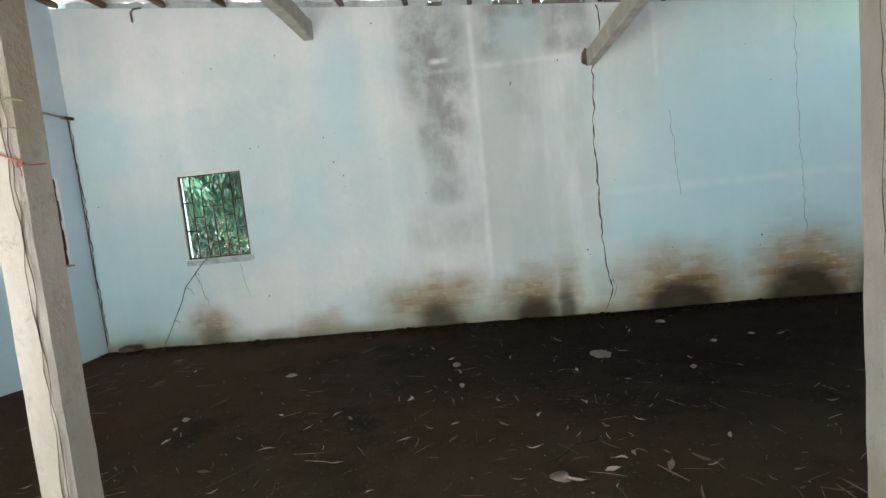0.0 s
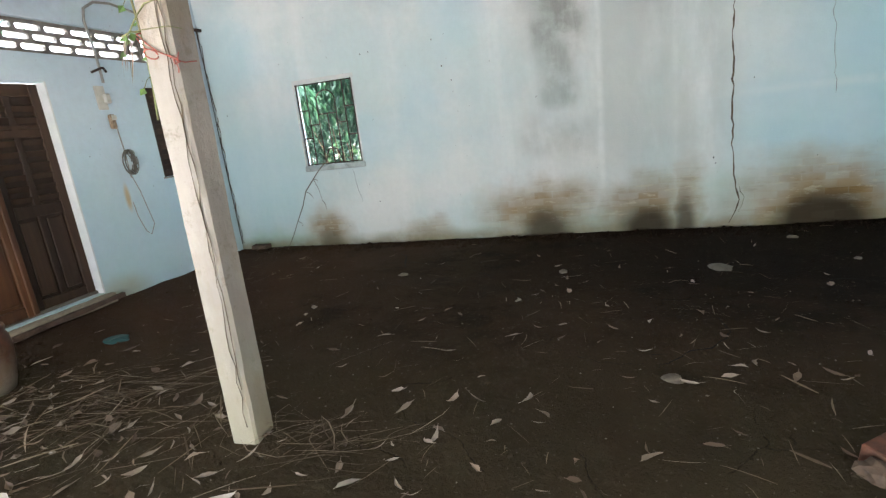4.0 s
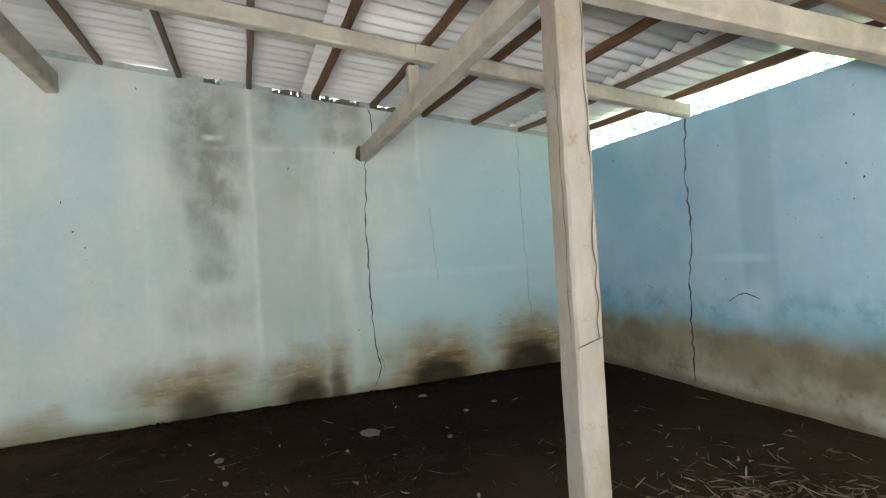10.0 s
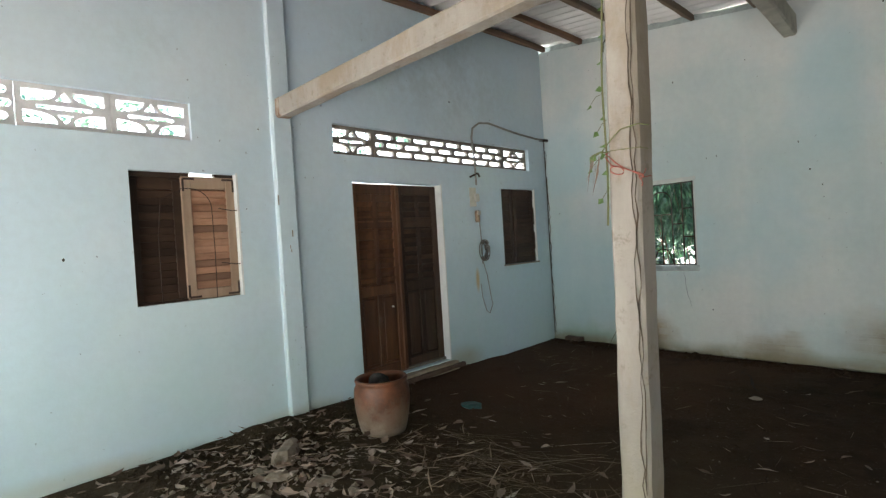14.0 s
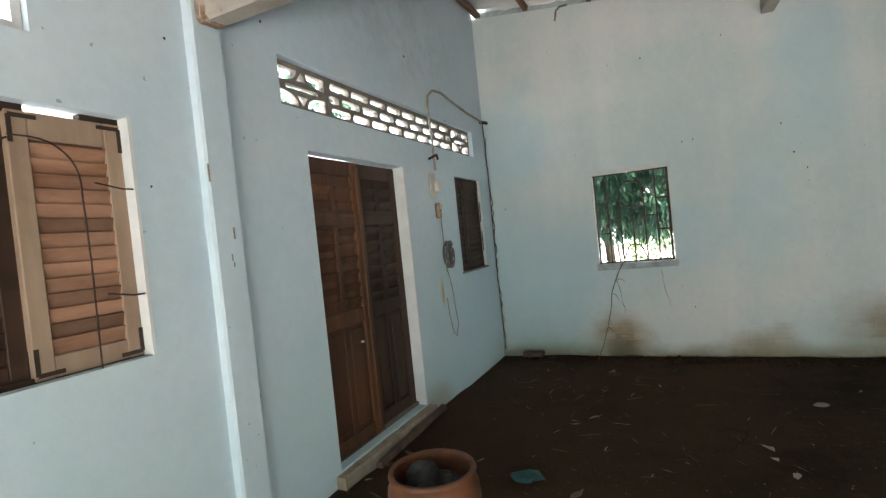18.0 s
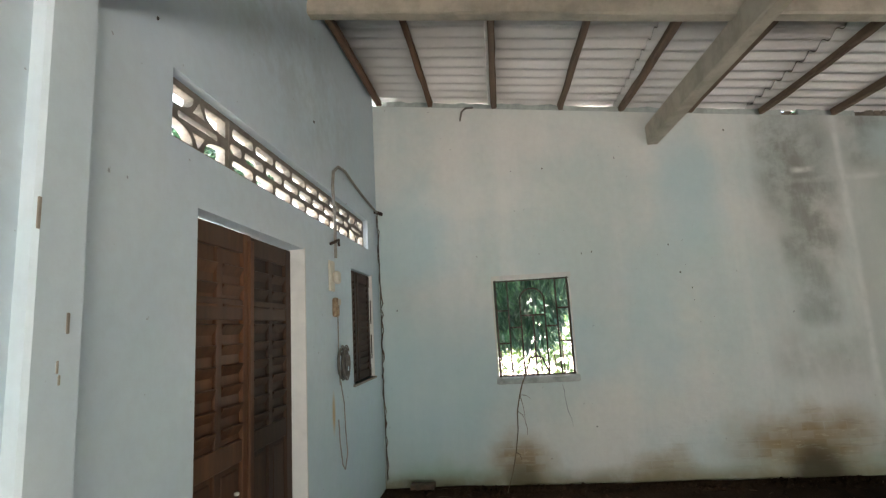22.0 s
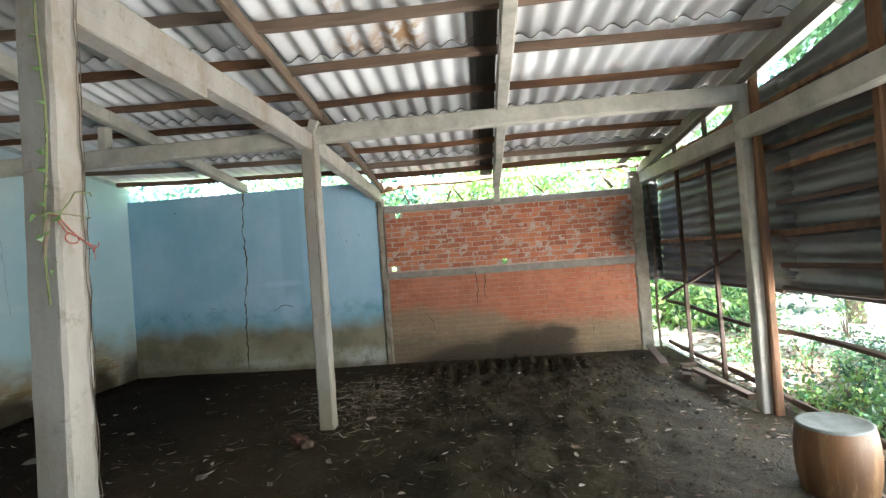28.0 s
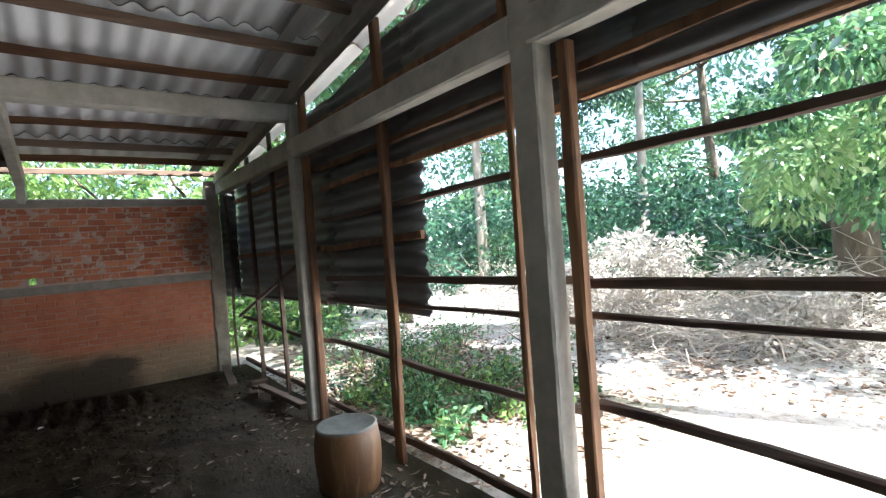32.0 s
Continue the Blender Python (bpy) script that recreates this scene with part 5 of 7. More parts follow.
def grille_panel(kind, w, h, depth):
    """A cast vent panel with cut-out shapes, as a filled and thickened outline."""
    cu = bpy.data.curves.new("grille", "CURVE")
    cu.dimensions, cu.fill_mode, cu.extrude = "2D", "BOTH", depth / 2

    def loop(pts):
        sp = cu.splines.new("POLY")
        sp.points.add(len(pts) - 1)
        for p, (x, y) in zip(sp.points, pts):
            p.co = (x, y, 0, 1)
        sp.use_cyclic_u = True

    def oval(x0, x1, y0, y1, r=None):
        r = r or (y1 - y0) / 2 * 0.95
        pts = []
        for cx, cy, a0 in ((x1 - r, y1 - r, 0), (x0 + r, y1 - r, 90), (x0 + r, y0 + r, 180), (x1 - r, y0 + r, 270)):
            pts += [(cx + r * math.cos(radians(a0 + k * 22.5)), cy + r * math.sin(radians(a0 + k * 22.5))) for k in range(5)]
        loop(pts)

    loop([(0, 0), (w, 0), (w, h), (0, h)])
    e = 0.034 if kind == "oval" else 0.034
    if kind == "oval":
        n = max(1, round(w / 0.28))
        ow, oh = (w - (n + 1) * e) / n, (h - 4 * e) / 3
        for row in range(3):
            y0 = e + row * (oh + e)
            step = ow + e
            if row == 1:
                oval(e * 0.4, e + ow / 2 - e * 0.5, y0, y0 + oh)
                for q in range(n - 1):
                    oval(e + step * (q + 0.5), e + step * (q + 0.5) + ow, y0, y0 + oh)
                oval(w - e - ow / 2 + e * 0.5, w - e * 0.4, y0, y0 + oh)
            else:
                for q in range(n):
                    oval(e + step * q, e + step * q + ow, y0, y0 + oh)
    else:
        oval(w * 0.2, w * 0.8, h * 0.45, h * 0.55, h * 0.04)
        rx, ry = w * 0.35, h * 0.28
        for sx, sy in ((0, 0), (1, 0), (0, 1), (1, 1)):
            ox, oy = (w - e if sx else e), (h - e if sy else e)
            dx, dy = (-1 if sx else 1), (-1 if sy else 1)
            pts = [(ox, oy)] + [(ox + dx * rx * math.cos(radians(a)), oy + dy * ry * math.sin(radians(a)) ** 0.7) for a in range(0, 91, 10)]
            loop(pts if sx == sy else pts[::-1])
        for yb, yt in ((h * 0.66, h * 0.88), (h * 0.34, h * 0.12)):
            loop([(w / 2 - 0.05, yb), (w / 2 + 0.05, yb), (w / 2, yt)])
    ob = new("grille_tmp", cu)
    me = bpy.data.meshes.new_from_object(ob.evaluated_get(bpy.context.evaluated_depsgraph_get()))
    bpy.data.objects.remove(ob)
    return me


def vent(name, hole, order, mat, label, back=0.075):
    top = thing(name, label, "vent grille", kind="structure")
    y0, y1, z0, z1 = hole
    unit = (y1 - y0) / sum(k for _, k in order)
    made = {}
    y = y0
    for kind, k in order:
        if (kind, k) not in made:
            made[kind, k] = grille_panel(kind, unit * k - 0.006, z1 - z0 - 0.006, 0.05)
            made[kind, k].materials.clear()
            made[kind, k].materials.append(mat)
        ob = new("grille_panel", made[kind, k])
        ob.parent = top
        ob.matrix_world = Matrix.Translation((-back, y + 0.003, z0 + 0.003)) @ Matrix(((0, 0, 1, 0), (1, 0, 0, 0), (0, 1, 0, 0), (0, 0, 0, 1)))
        y += unit * k
    return top


vent("vent_grille_1", GRILLE_A, (("fan", 1), ("oval", 4), ("fan", 1)), GRILLE_GREY, "long raw cement vent grille with oval and fan cut-outs")
vent("vent_grille_2", GRILLE_B, (("oval", 2), ("fan", 1), ("fan", 1)), GRILLE_WHITE, "whitewashed vent grille with fan cut-outs", 0.058)

# roofless whitewashed room behind the house front
structure("room_wall_back", wall_grid("x", -4.2, -0.15, (-9.3, 0.2), (-0.2, 3.4), []), INSIDE_WHITE, "whitewashed back wall of the house", "wall")
structure("room_wall_north", wall_grid("y", 0.05, 0.15, (-4.2, -0.201), (-0.2, 3.4), []), INSIDE_WHITE, "whitewashed side wall of the house", "wall")
structure("room_wall_south", wall_grid("y", -9.3, -0.15, (-4.2, -0.201), (-0.2, 3.4), []), INSIDE_WHITE, "whitewashed side wall of the house", "wall")

# ---- wiring on the house front ----
meter = thing("meter_board", "old white switch board with a rusty socket below it", "switch board")
part("board", Geo().box(0.002, 0.02, -1.735, -1.62, 1.93, 2.17, 0.005), PLASTIC_WHITE, meter)
part("switch", Geo().box(0.02, 0.065, -1.67, -1.60, 1.99, 2.09, 0.012), PLASTIC_WHITE, meter)
part("socket", Geo().box(0.002, 0.045, -1.66, -1.59, 1.73, 1.88, 0.012), RUSTY_PLASTIC, meter, "rusty brown socket box")
part("socket_cover", Geo().box(0.05, 0.056, -1.65, -1.59, 1.82, 1.87, 0.003), PLASTIC_WHITE, meter)
cable = thing("cable", "grey conduit and cable looping down the wall beside the door", "cable")
arc = [(0.03, -1.62, 2.2), (0.03, -1.625, 2.5), (0.03, -1.66, 2.80), (0.03, -1.63, 2.92), (0.03, -1.5, 3.0), (0.03, -1.3, 3.02), (0.03, -1.0, 2.98), (0.03, -0.6, 2.94), (0.03, -0.25, 2.92), (0.03, -0.05, 2.91)]
part("conduit", Geo().tube(arc, 0.013, 8), CABLE, cable, smooth=True)
part("wire_down", Geo().tube([(0.02, -0.04, 2.93), (0.025, -0.03, 2.2), (0.02, -0.03, 1.2), (0.03, -0.03, 0.05)], 0.006), DARK_CABLE, cable)
part("wire_down", Geo().tube([(0.03, -1.6, 1.75), (0.02, -1.57, 1.5), (0.03, -1.58, 1.2)], 0.006), CABLE, cable)
for k in range(8):
    r = 0.07 + 0.011 * (k * 5 % 4)
    pts = [(0.03 + 0.008 * k, -1.575 + (r * 0.8) * math.cos(a + k), 1.37 + (r + 0.03) * math.sin(a + k)) for a in (2 * math.pi * i / 20 for i in range(20))]
    part("cable_coil", Geo().tube(pts, 0.0055), COIL, cable)
part("loose_wire", Geo().tube([(0.03, -1.59, 1.28), (0.04, -1.52, 1.05), (0.03, -1.47, 0.85), (0.03, -1.43, 0.66), (0.03, -1.5, 0.55), (0.03, -1.56, 0.60), (0.03, -1.62, 0.78), (0.03, -1.64, 0.95)], 0.005), CABLE, cable)
part("bracket", Geo().tube([(0.02, -1.72, 2.30), (0.05, -1.66, 2.33), (0.05, -1.60, 2.35), (0.04, -1.56, 2.31)], 0.012), IRON, cable)
part("bracket", Geo().tube([(0.0, -0.12, 2.92), (0.05, -0.06, 2.91), (0.06, -0.0, 2.91)], 0.022), IRON, cable)
tagged(part("cable_stub", Geo().tube([(1.02, -0.01, 3.93), (1.05, -0.06, 4.02), (1.10, -0.08, 4.05), (1.18, -0.05, 4.06)], 0.011), COIL), "grimy cable stub hooked over the wall's top", "cable")

# ---- north window with wrought bars ----
win = thing("window_3", "unglazed window with a wrought iron grid, leaves outside", "window", kind="structure")
x0, x1, z0, z1 = WIN_N
W, Hh = x1 - x0, z1 - z0
geo = Geo()
for a, b, c, d in ((x0 - 0.02, x1 + 0.03, z1, z1 + 0.05), (x0 - 0.02, x0, z0, z1), (x1, x1 + 0.015, z0, z1)):
    geo.box(a, b, -0.006, 0.01, c, d)
part("window_frame", geo, FRAME_RENDER, win)
part("window_sill", Geo().box(x0 - 0.03, x1 + 0.035, -0.02, 0.09, z0 - 0.075, z0, 0.012), SILL_RENDER, win, "grey rendered sill")


def bar(pts, r=0.0085):
    part("iron_bar", Geo().tube([(x0 + W * u, 0.018, z0 + Hh * v) for u, v in pts], r), IRON, win)


for u in (0.02, 0.98):
    bar([(u, 0), (u, 1)], 0.012)
for v in (0.01, 0.99):
    bar([(0, v), (1, v)], 0.008)
for u in (0.18, 0.5, 0.82):
    bar([(u, 0), (u, 1 if u != 0.5 else 0.62)])
for u, v in ((0.34, 0.78), (0.66, 0.78)):
    bar([(u, 0), (u, v)])
bar([(0.5 + 0.16 * math.cos(radians(a)), 0.78 + 0.12 * math.sin(radians(a))) for a in range(0, 181, 15)])
for v in (0.34, 0.68):
    bar([(0.02, v), (0.18, v)])
    bar([(0.82, v), (0.98, v)])
bar([(0.34, 0.62), (0.66, 0.62)])
bar([(0.18, 0.5), (0.34, 0.5)])
bar([(0.66, 0.5), (0.82, 0.5)])
bar([(0.34, 0.02), (0.42, 0.18), (0.5, 0.2), (0.58, 0.18), (0.66, 0.02)])
# a dead creeper hanging from the sill
tw = thing("dry_creeper", "thin dead creeper stem hanging from the window sill", "twig")
main = [(1.56, 0.03, 1.08), (1.54, -0.04, 1.06), (1.50, -0.13, 0.99), (1.46, -0.24, 0.89), (1.42, -0.40, 0.76), (1.41, -0.50, 0.60), (1.375, -0.62, 0.43), (1.33, -0.70, 0.27), (1.27, -0.77, 0.12)]
part("stem", Geo().tube(main, 0.008, 5, 0.003), TWIG, tw)
for p, q in (((1.46, -0.24, 0.89), (1.50, -0.17, 0.60)), ((1.46, -0.24, 0.89), (1.56, -0.30, 0.86)), ((1.42, -0.40, 0.76), (1.49, -0.36, 0.66)), ((1.375, -0.62, 0.43), (1.42, -0.60, 0.36)), ((1.50, -0.17, 0.60), (1.51, -0.12, 0.48))):
    part("twig", Geo().tube([p, [(a + b) / 2 + 0.01 for a, b in zip(p, q)], q], 0.004, 5, 0.0015), TWIG, tw)
crack_on(north, [(1.93, 0, 0.95), (1.95, 0, 0.75), (1.99, 0, 0.52)], 0.004, (0, -1, 0), 31, CRACK_GREY)
# mortar bed between wall top and roof sheets, broken away in places
bed = []
for xa, xb in ((-0.2, 0.7), (0.7, 1.42), (1.42, 2.16), (2.16, 2.83), (2.83, 3.55), (3.55, 4.29), (4.29, 4.53), (4.70, 5.27), (5.60, 5.78), (6.30, 6.5), (6.80, 7.8), (7.8, 8.6), (8.6, 9.57)):
    n = max(2, int((xb - xa) / 0.09))
    rnd = random.Random(int(xa * 100) + 50)
    verts = []
    for i in range(n + 1):
        x = xa + (xb - xa) * i / n
        hi = wall_top(x) + 0.09 + rnd.uniform(-0.012, 0.012)
        verts += [(x, 0.07 + rnd.uniform(-0.01, 0.01), wall_top(x) - 0.01), (x, 0.07 + rnd.uniform(-0.01, 0.01), hi), (x, 0.12, hi), (x, 0.12, wall_top(x) - 0.01)]
    geo = Geo().add(verts, [tuple(4 * i + k for k in q) for i in range(n) for q in ((0, 4, 5, 1), (1, 5, 6, 2), (2, 6, 7, 3), (3, 7, 4, 0))] + [(3, 2, 1, 0), (4 * n, 4 * n + 1, 4 * n + 2, 4 * n + 3)])
    part("mortar_bed", geo, SILL_RENDER, north, "mortar bed closing the gap under the roof sheets")
for xa, xb in ((4.52, 4.71), (5.26, 5.61), (5.77, 6.31), (6.49, 6.81)):
    rnd = random.Random(int(xa * 100))
    geo = Geo()
    x = xa
    while x < xb:
        w_ = rnd.uniform(0.03, 0.08)
        geo.box(x, min(xb, x + w_), 0.10, 0.15, wall_top(x) - 0.01, wall_top(x) + rnd.uniform(0.07, 0.115), 0.004)
        x += w_ + (0.012 if rnd.random() < 0.4 else 0.0)
    for k in range(int((xb - xa) / 0.05)):
        x = xa + 0.05 * k + rnd.uniform(0, 0.02)
        r = rnd.uniform(0.018, 0.034)
        geo.box(x, x + r * 1.8, 0.03, 0.03 + r, wall_top(x) - 0.004, wall_top(x) + r, 0.006)
    part("rubble", geo, COLUMN_CEMENT, north, "dark broken mortar left on the wall's top")
# flat dark shape painting the shade of the hollow at the beam's end
geo = Geo().add([(x, -0.012, z) for x, z in ((6.19, 2.82), (6.26, 2.78), (6.275, 2.95), (6.24, 2.985), (6.20, 2.93))], [(0, 1, 2, 3, 4)])
part("dark_gap", geo, CRACK_DARK, north, "flat dark patch for the shade in the pocket round the beam's end")

# ---- brick end wall ----
bw = thing("wall_brick", "red brick end wall with cement bands and a muddy foot", "wall", kind="structure")
BY0, BY1 = -4.33, -8.20
part("column", Geo().beam((EAST + 0.062, -4.268, -0.15), (EAST + 0.062, -4.268, 2.62), 0.16, 0.118, 30, 0.008, 0.2), COLUMN_LIGHT, bw, "rough cement column")
part("column", Geo().beam((EAST + 0.05, -8.29, -0.15), (EAST + 0.05, -8.29, 2.72), 0.16, 0.19, 26, 0.008), COLUMN_LIGHT, bw, "grey cement column")
part("top_band", Geo().beam((EAST + 0.05, BY0, 2.43), (EAST + 0.05, BY1, 2.41), 0.13, 0.12, 16, 0.005), CEMENT, bw, "grey cement band")
part("middle_band", Geo().beam((EAST + 0.05, BY0, 1.37), (EAST + 0.05, BY1, 1.355), 0.125, 0.11, 16, 0.005), CEMENT, bw, "grey cement band")
HOLES = [(-4.55, 2.32), (-4.43, 1.485), (-6.19, 1.485)]
top_hole = [(a - 0.045, a + 0.045, b - 0.05, b + 0.05) for a, b in HOLES]
def mortar_sheet(face, za, zb, push, scale):
    """Uneven mortar behind the bricks, bulging over their edges in places."""
    ny, nz = int((BY0 - BY1) / 0.024), int((zb - za) / 0.02)
    geo = Geo()
    for j in range(nz + 1):
        for i in range(ny + 1):
            y, z = BY0 + (BY1 - BY0) * i / ny, za + (zb - za) * j / nz
            a = max(0.0, noise.noise((y * scale, z * scale * 1.3, za)) + 0.5 * noise.noise((y * scale * 2.7, z * scale * 2.7, 5)) - 0.10)
            geo.v.append((EAST + face - push * min(1.0, 2.2 * a) + 0.002 * noise.noise((y * 40, z * 40, 1)), y, z))
    for j in range(nz):
        for i in range(ny):
            y, z = BY0 + (BY1 - BY0) * (i + 0.5) / ny, za + (zb - za) * (j + 0.5) / nz
            if not any(a < y < b and c < z < d for a, b, c, d in top_hole):
                k = j * (ny + 1) + i
                geo.f.append((k, k + 1, k + ny + 2, k + ny + 1))
    part("mortar", geo, MORTAR, bw, "", True)


for face, za, zb, push, scale in ((-0.027, 1.41, 2.37, 0.0155, 11.0), (0.0085, -0.15, 1.36, 0.006, 9.0)):
    mortar_sheet(face, za, zb, push, scale)
    me = wall_grid("x", EAST + face + 0.03, 0.06, (BY1, -6.0, BY0), (za, zb), [h_ for h_ in top_hole if za < h_[2] < zb])
    me.materials.append(MORTAR)
    ob = new("backing", me)
    ob.parent = bw
rnd = random.Random(12)
ROW_H, BR_W = 0.0775, 0.196
shapes = []
for k in range(5):
    geo = Geo().box(-0.045, 0.012, -0.0905 - 0.002 * k, 0.0905, -0.0325, 0.0325, 0.006)
    geo.v = [(x + rnd.uniform(-0.004, 0.004), y + rnd.uniform(-0.007, 0.007), z + rnd.uniform(-0.005, 0.005)) for x, y, z in geo.v]
    shapes.append(geo)
meshes = [g.mesh("brick", BRICK) for g in shapes]
half = Geo().box(-0.045, 0.012, -0.043, 0.043, -0.0325, 0.0325, 0.006).mesh("brick", BRICK)
rest = Geo()
for lo, n in ((1.432, 12), (-0.02, 17)):
    for r in range(n):
        z = lo + ROW_H * (r + 0.5)
        shift = (r % 2) * BR_W / 2
        for c in range(21):
            y = BY0 - 0.005 - BR_W * (c + 0.5) + shift
            is_half = y > BY0 - 0.09 or y < BY1 + 0.09
            if is_half:
                y = BY0 - 0.05 if y > BY0 - 0.09 else BY1 + 0.05
                if y < BY1 + 0.06 and BY1 + 0.05 - (BY0 - 0.005 - BR_W * (c + 0.5) + shift) > 0.10:
                    continue
            if any(abs(y - a) < 0.10 and abs(z - b) < 0.05 for a, b in HOLES):
                continue
            x = EAST + (0.010 if lo > 1 else 0.044 if r > 8 else 0.0465) + rnd.uniform(-0.007, 0.006)
            if lo > 1 or r == n - 1:
                ob = new("brick", half if is_half else meshes[rnd.randrange(5)])
                ob.parent = bw
                ob.matrix_world = pose(x, y, z, rnd.uniform(-1.3, 1.3), 0, rnd.uniform(-1.2, 1.2))
            else:
                g = shapes[rnd.randrange(5)]
                k = 0.5 if is_half else 1.0
                rest.add([(x + a, y + b * k, z + c2) for a, b, c2 in g.v], g.f)
part("brickwork", rest, BRICK, bw, "lower courses of muddy brick", kind="stuff")
crack_on(bw, [(EAST - 0.036, -5.72, 1.34), (EAST - 0.036, -5.74, 1.1), (EAST - 0.036, -5.72, 0.8)], 0.008, (-1, 0, 0), 61)
crack_on(bw, [(EAST - 0.036, -5.86, 1.3), (EAST - 0.036, -5.85, 1.05), (EAST - 0.036, -5.87, 0.9)], 0.007, (-1, 0, 0), 64)
crack_on(bw, [(EAST - 0.036, -4.9, 0.75), (EAST - 0.036, -5.0, 0.6), (EAST - 0.036, -5.0, 0.45)], 0.004, (-1, 0, 0), 62)
# broken plaster edge between blue wall and column
crack_on(bw, [(EAST - 0.024, -4.205, 2.6), (EAST - 0.024, -4.215, 2.0), (EAST - 0.024, -4.207, 1.2), (EAST - 0.024, -4.225, 0.5), (EAST - 0.024, -4.30, 0.25), (EAST - 0.024, -4.28, 0.05)], 0.004, (-1, 0, 0), 63, None, 0.09, 0.006)
# sticks and props between brick top and eave
for k, (ya, yb) in enumerate(((-4.75, -4.62), (-5.35, -5.55), (-5.6, -5.4), (-6.9, -6.6), (-7.95, -7.75))):
    ob = part("prop_stick", Geo().tube([(EAST + 0.05, ya, 2.50), (EAST + 0.08, (ya + yb) / 2 + 0.02, 2.68), (EAST + 0.05, yb, 2.86)], 0.018 if k < 4 else 0.03, 6, 0.012), TWIG)
    tagged(ob, "thin dark stick propped between wall top and eave", "stick", "eave props")

# ---- open south side: battens, rails and dark corrugated sheets ----
def timber(name, p, q, w, h, label, mat=None, bow=0.0, seg=10, rough=0.004, seed=0):
    ob = part(name, Geo().beam(p, q, w, h, seg, rough, 0.15, bow=bow, seed=seed), mat or TIMBER)
    return tagged(ob, label, name.replace("_", " "), name + "s")


timber("batten", (6.26, -8.47, -0.15), (6.255, -8.47, roof_s(6.2) - 0.1), 0.07, 0.07, "reddish timber batten fixed beside a concrete post", seed=1)
timber("batten", (4.94, -8.53, -0.15), (4.87, -8.53, roof_s(4.8) - 0.1), 0.08, 0.06, "split reddish timber batten with worn edges", bow=0.012, seed=2)
timber("batten", (4.84, -8.50, -0.15), (4.85, -8.51, 1.5), 0.035, 0.04, "thin split timber batten", bow=0.015, seed=3)
timber("batten", (3.43, -8.47, -0.15), (3.50, -8.52, roof_s(3.4) - 0.1), 0.035, 0.035, "thin crooked timber pole", bow=0.01, seed=4)
timber("batten", (3.06, -8.50, -0.15), (3.065, -8.50, 2.5), 0.075, 0.06, "reddish timber batten fixed beside a concrete post", seed=5)
timber("batten", (8.36, -8.53, -0.15), (8.40, -8.53, roof_s(8.4) - 0.1), 0.05, 0.05, "thin timber batten behind dark sheets", RAIL_WOOD, seed=6)
timber("batten", (7.42, -8.53, -0.15), (7.46, -8.53, roof_s(7.4) - 0.1), 0.045, 0.045, "thin timber batten behind dark sheets", RAIL_WOOD, seed=7)
timber("brace", (9.35, -8.54, 0.72), (6.9, -8.54, 1.45), 0.035, 0.035, "thin diagonal timber brace", RAIL_WOOD)
timber("brace", (9.38, -8.48, -0.1), (9.42, -8.47, 2.5), 0.03, 0.03, "dark crooked pole beside the brick wall", RAIL_WOOD, bow=0.03)
RAILS = ((0.06, 0.06, 0.045, 0.02), (0.70, 0.044, 0.04, 0.03), (1.135, 0.032, 0.035, 0.012), (1.315, 0.048, 0.035, 0.008), (1.92, 0.044, 0.035, 0.012))
for k, (z, h, w, bow) in enumerate(RAILS):
    for xa, xb in ((9.35, 6.25), (6.25, 3.08), (3.08, 0.02)):
        if z > 1.3 and xa > 9:
            continue
        za = z + {0.06: (0.02, 0.0, 0.02), 0.70: (0.0, 0.0, 0.03), 1.135: (-0.10, -0.03, 0.04), 1.315: (0, 0.0, 0.02), 1.92: (0, -0.03, 0.03)}[z][int(9.4 - xa) // 3]
        zb = za + (0.06 if z > 1.9 else 0.035 if z > 1.1 else -0.10 if z > 0.5 and xa < 4 else -0.02)
        ob = part("rail", Geo().beam((xa, -8.60, za), (xb, -8.60, zb), w, h, 12, 0.005, 0.2, bow=bow * (1 if k % 2 else -1), seed=k), RAIL_WOOD)
        tagged(ob, "weathered brown timber rail across the open side", "rail", "open side rails")
for z in (2.23, 2.42, 2.86):
    for xa, xb in ((6.2, 3.12), (3.05, 0.05)):
        dz = 0.02 if xa > 4 else 0.05
        thin = z < 2.3 and xa < 4
        up = 0.045 if thin else 0.0
        ob = part("rail", Geo().beam((xa, -8.585, z - 0.03 + up), (xb, -8.585, z - 0.03 + dz + up), 0.035, 0.024 if thin else 0.045, 10, 0.005, seed=int(z * 100)), TIMBER)
        tagged(ob, "reddish timber rail carrying the dark sheets", "rail", "sheet rails")
for z in (1.62, 2.42, 2.82):
    ob = part("rail", Geo().beam((9.35, -8.585, z - 0.02), (6.27, -8.585, z), 0.035, 0.05, 8, 0.003, seed=int(z * 90)), TIMBER)
    tagged(ob, "reddish timber rail carrying the dark sheets", "rail", "sheet rails")
ob = part("rail", Geo().beam((6.2, -8.585, 1.60), (4.5, -8.585, 1.66), 0.035, 0.06, 8, 0.004), TIMBER)
tagged(ob, "reddish timber rail carrying the dark sheets", "rail", "sheet rails")


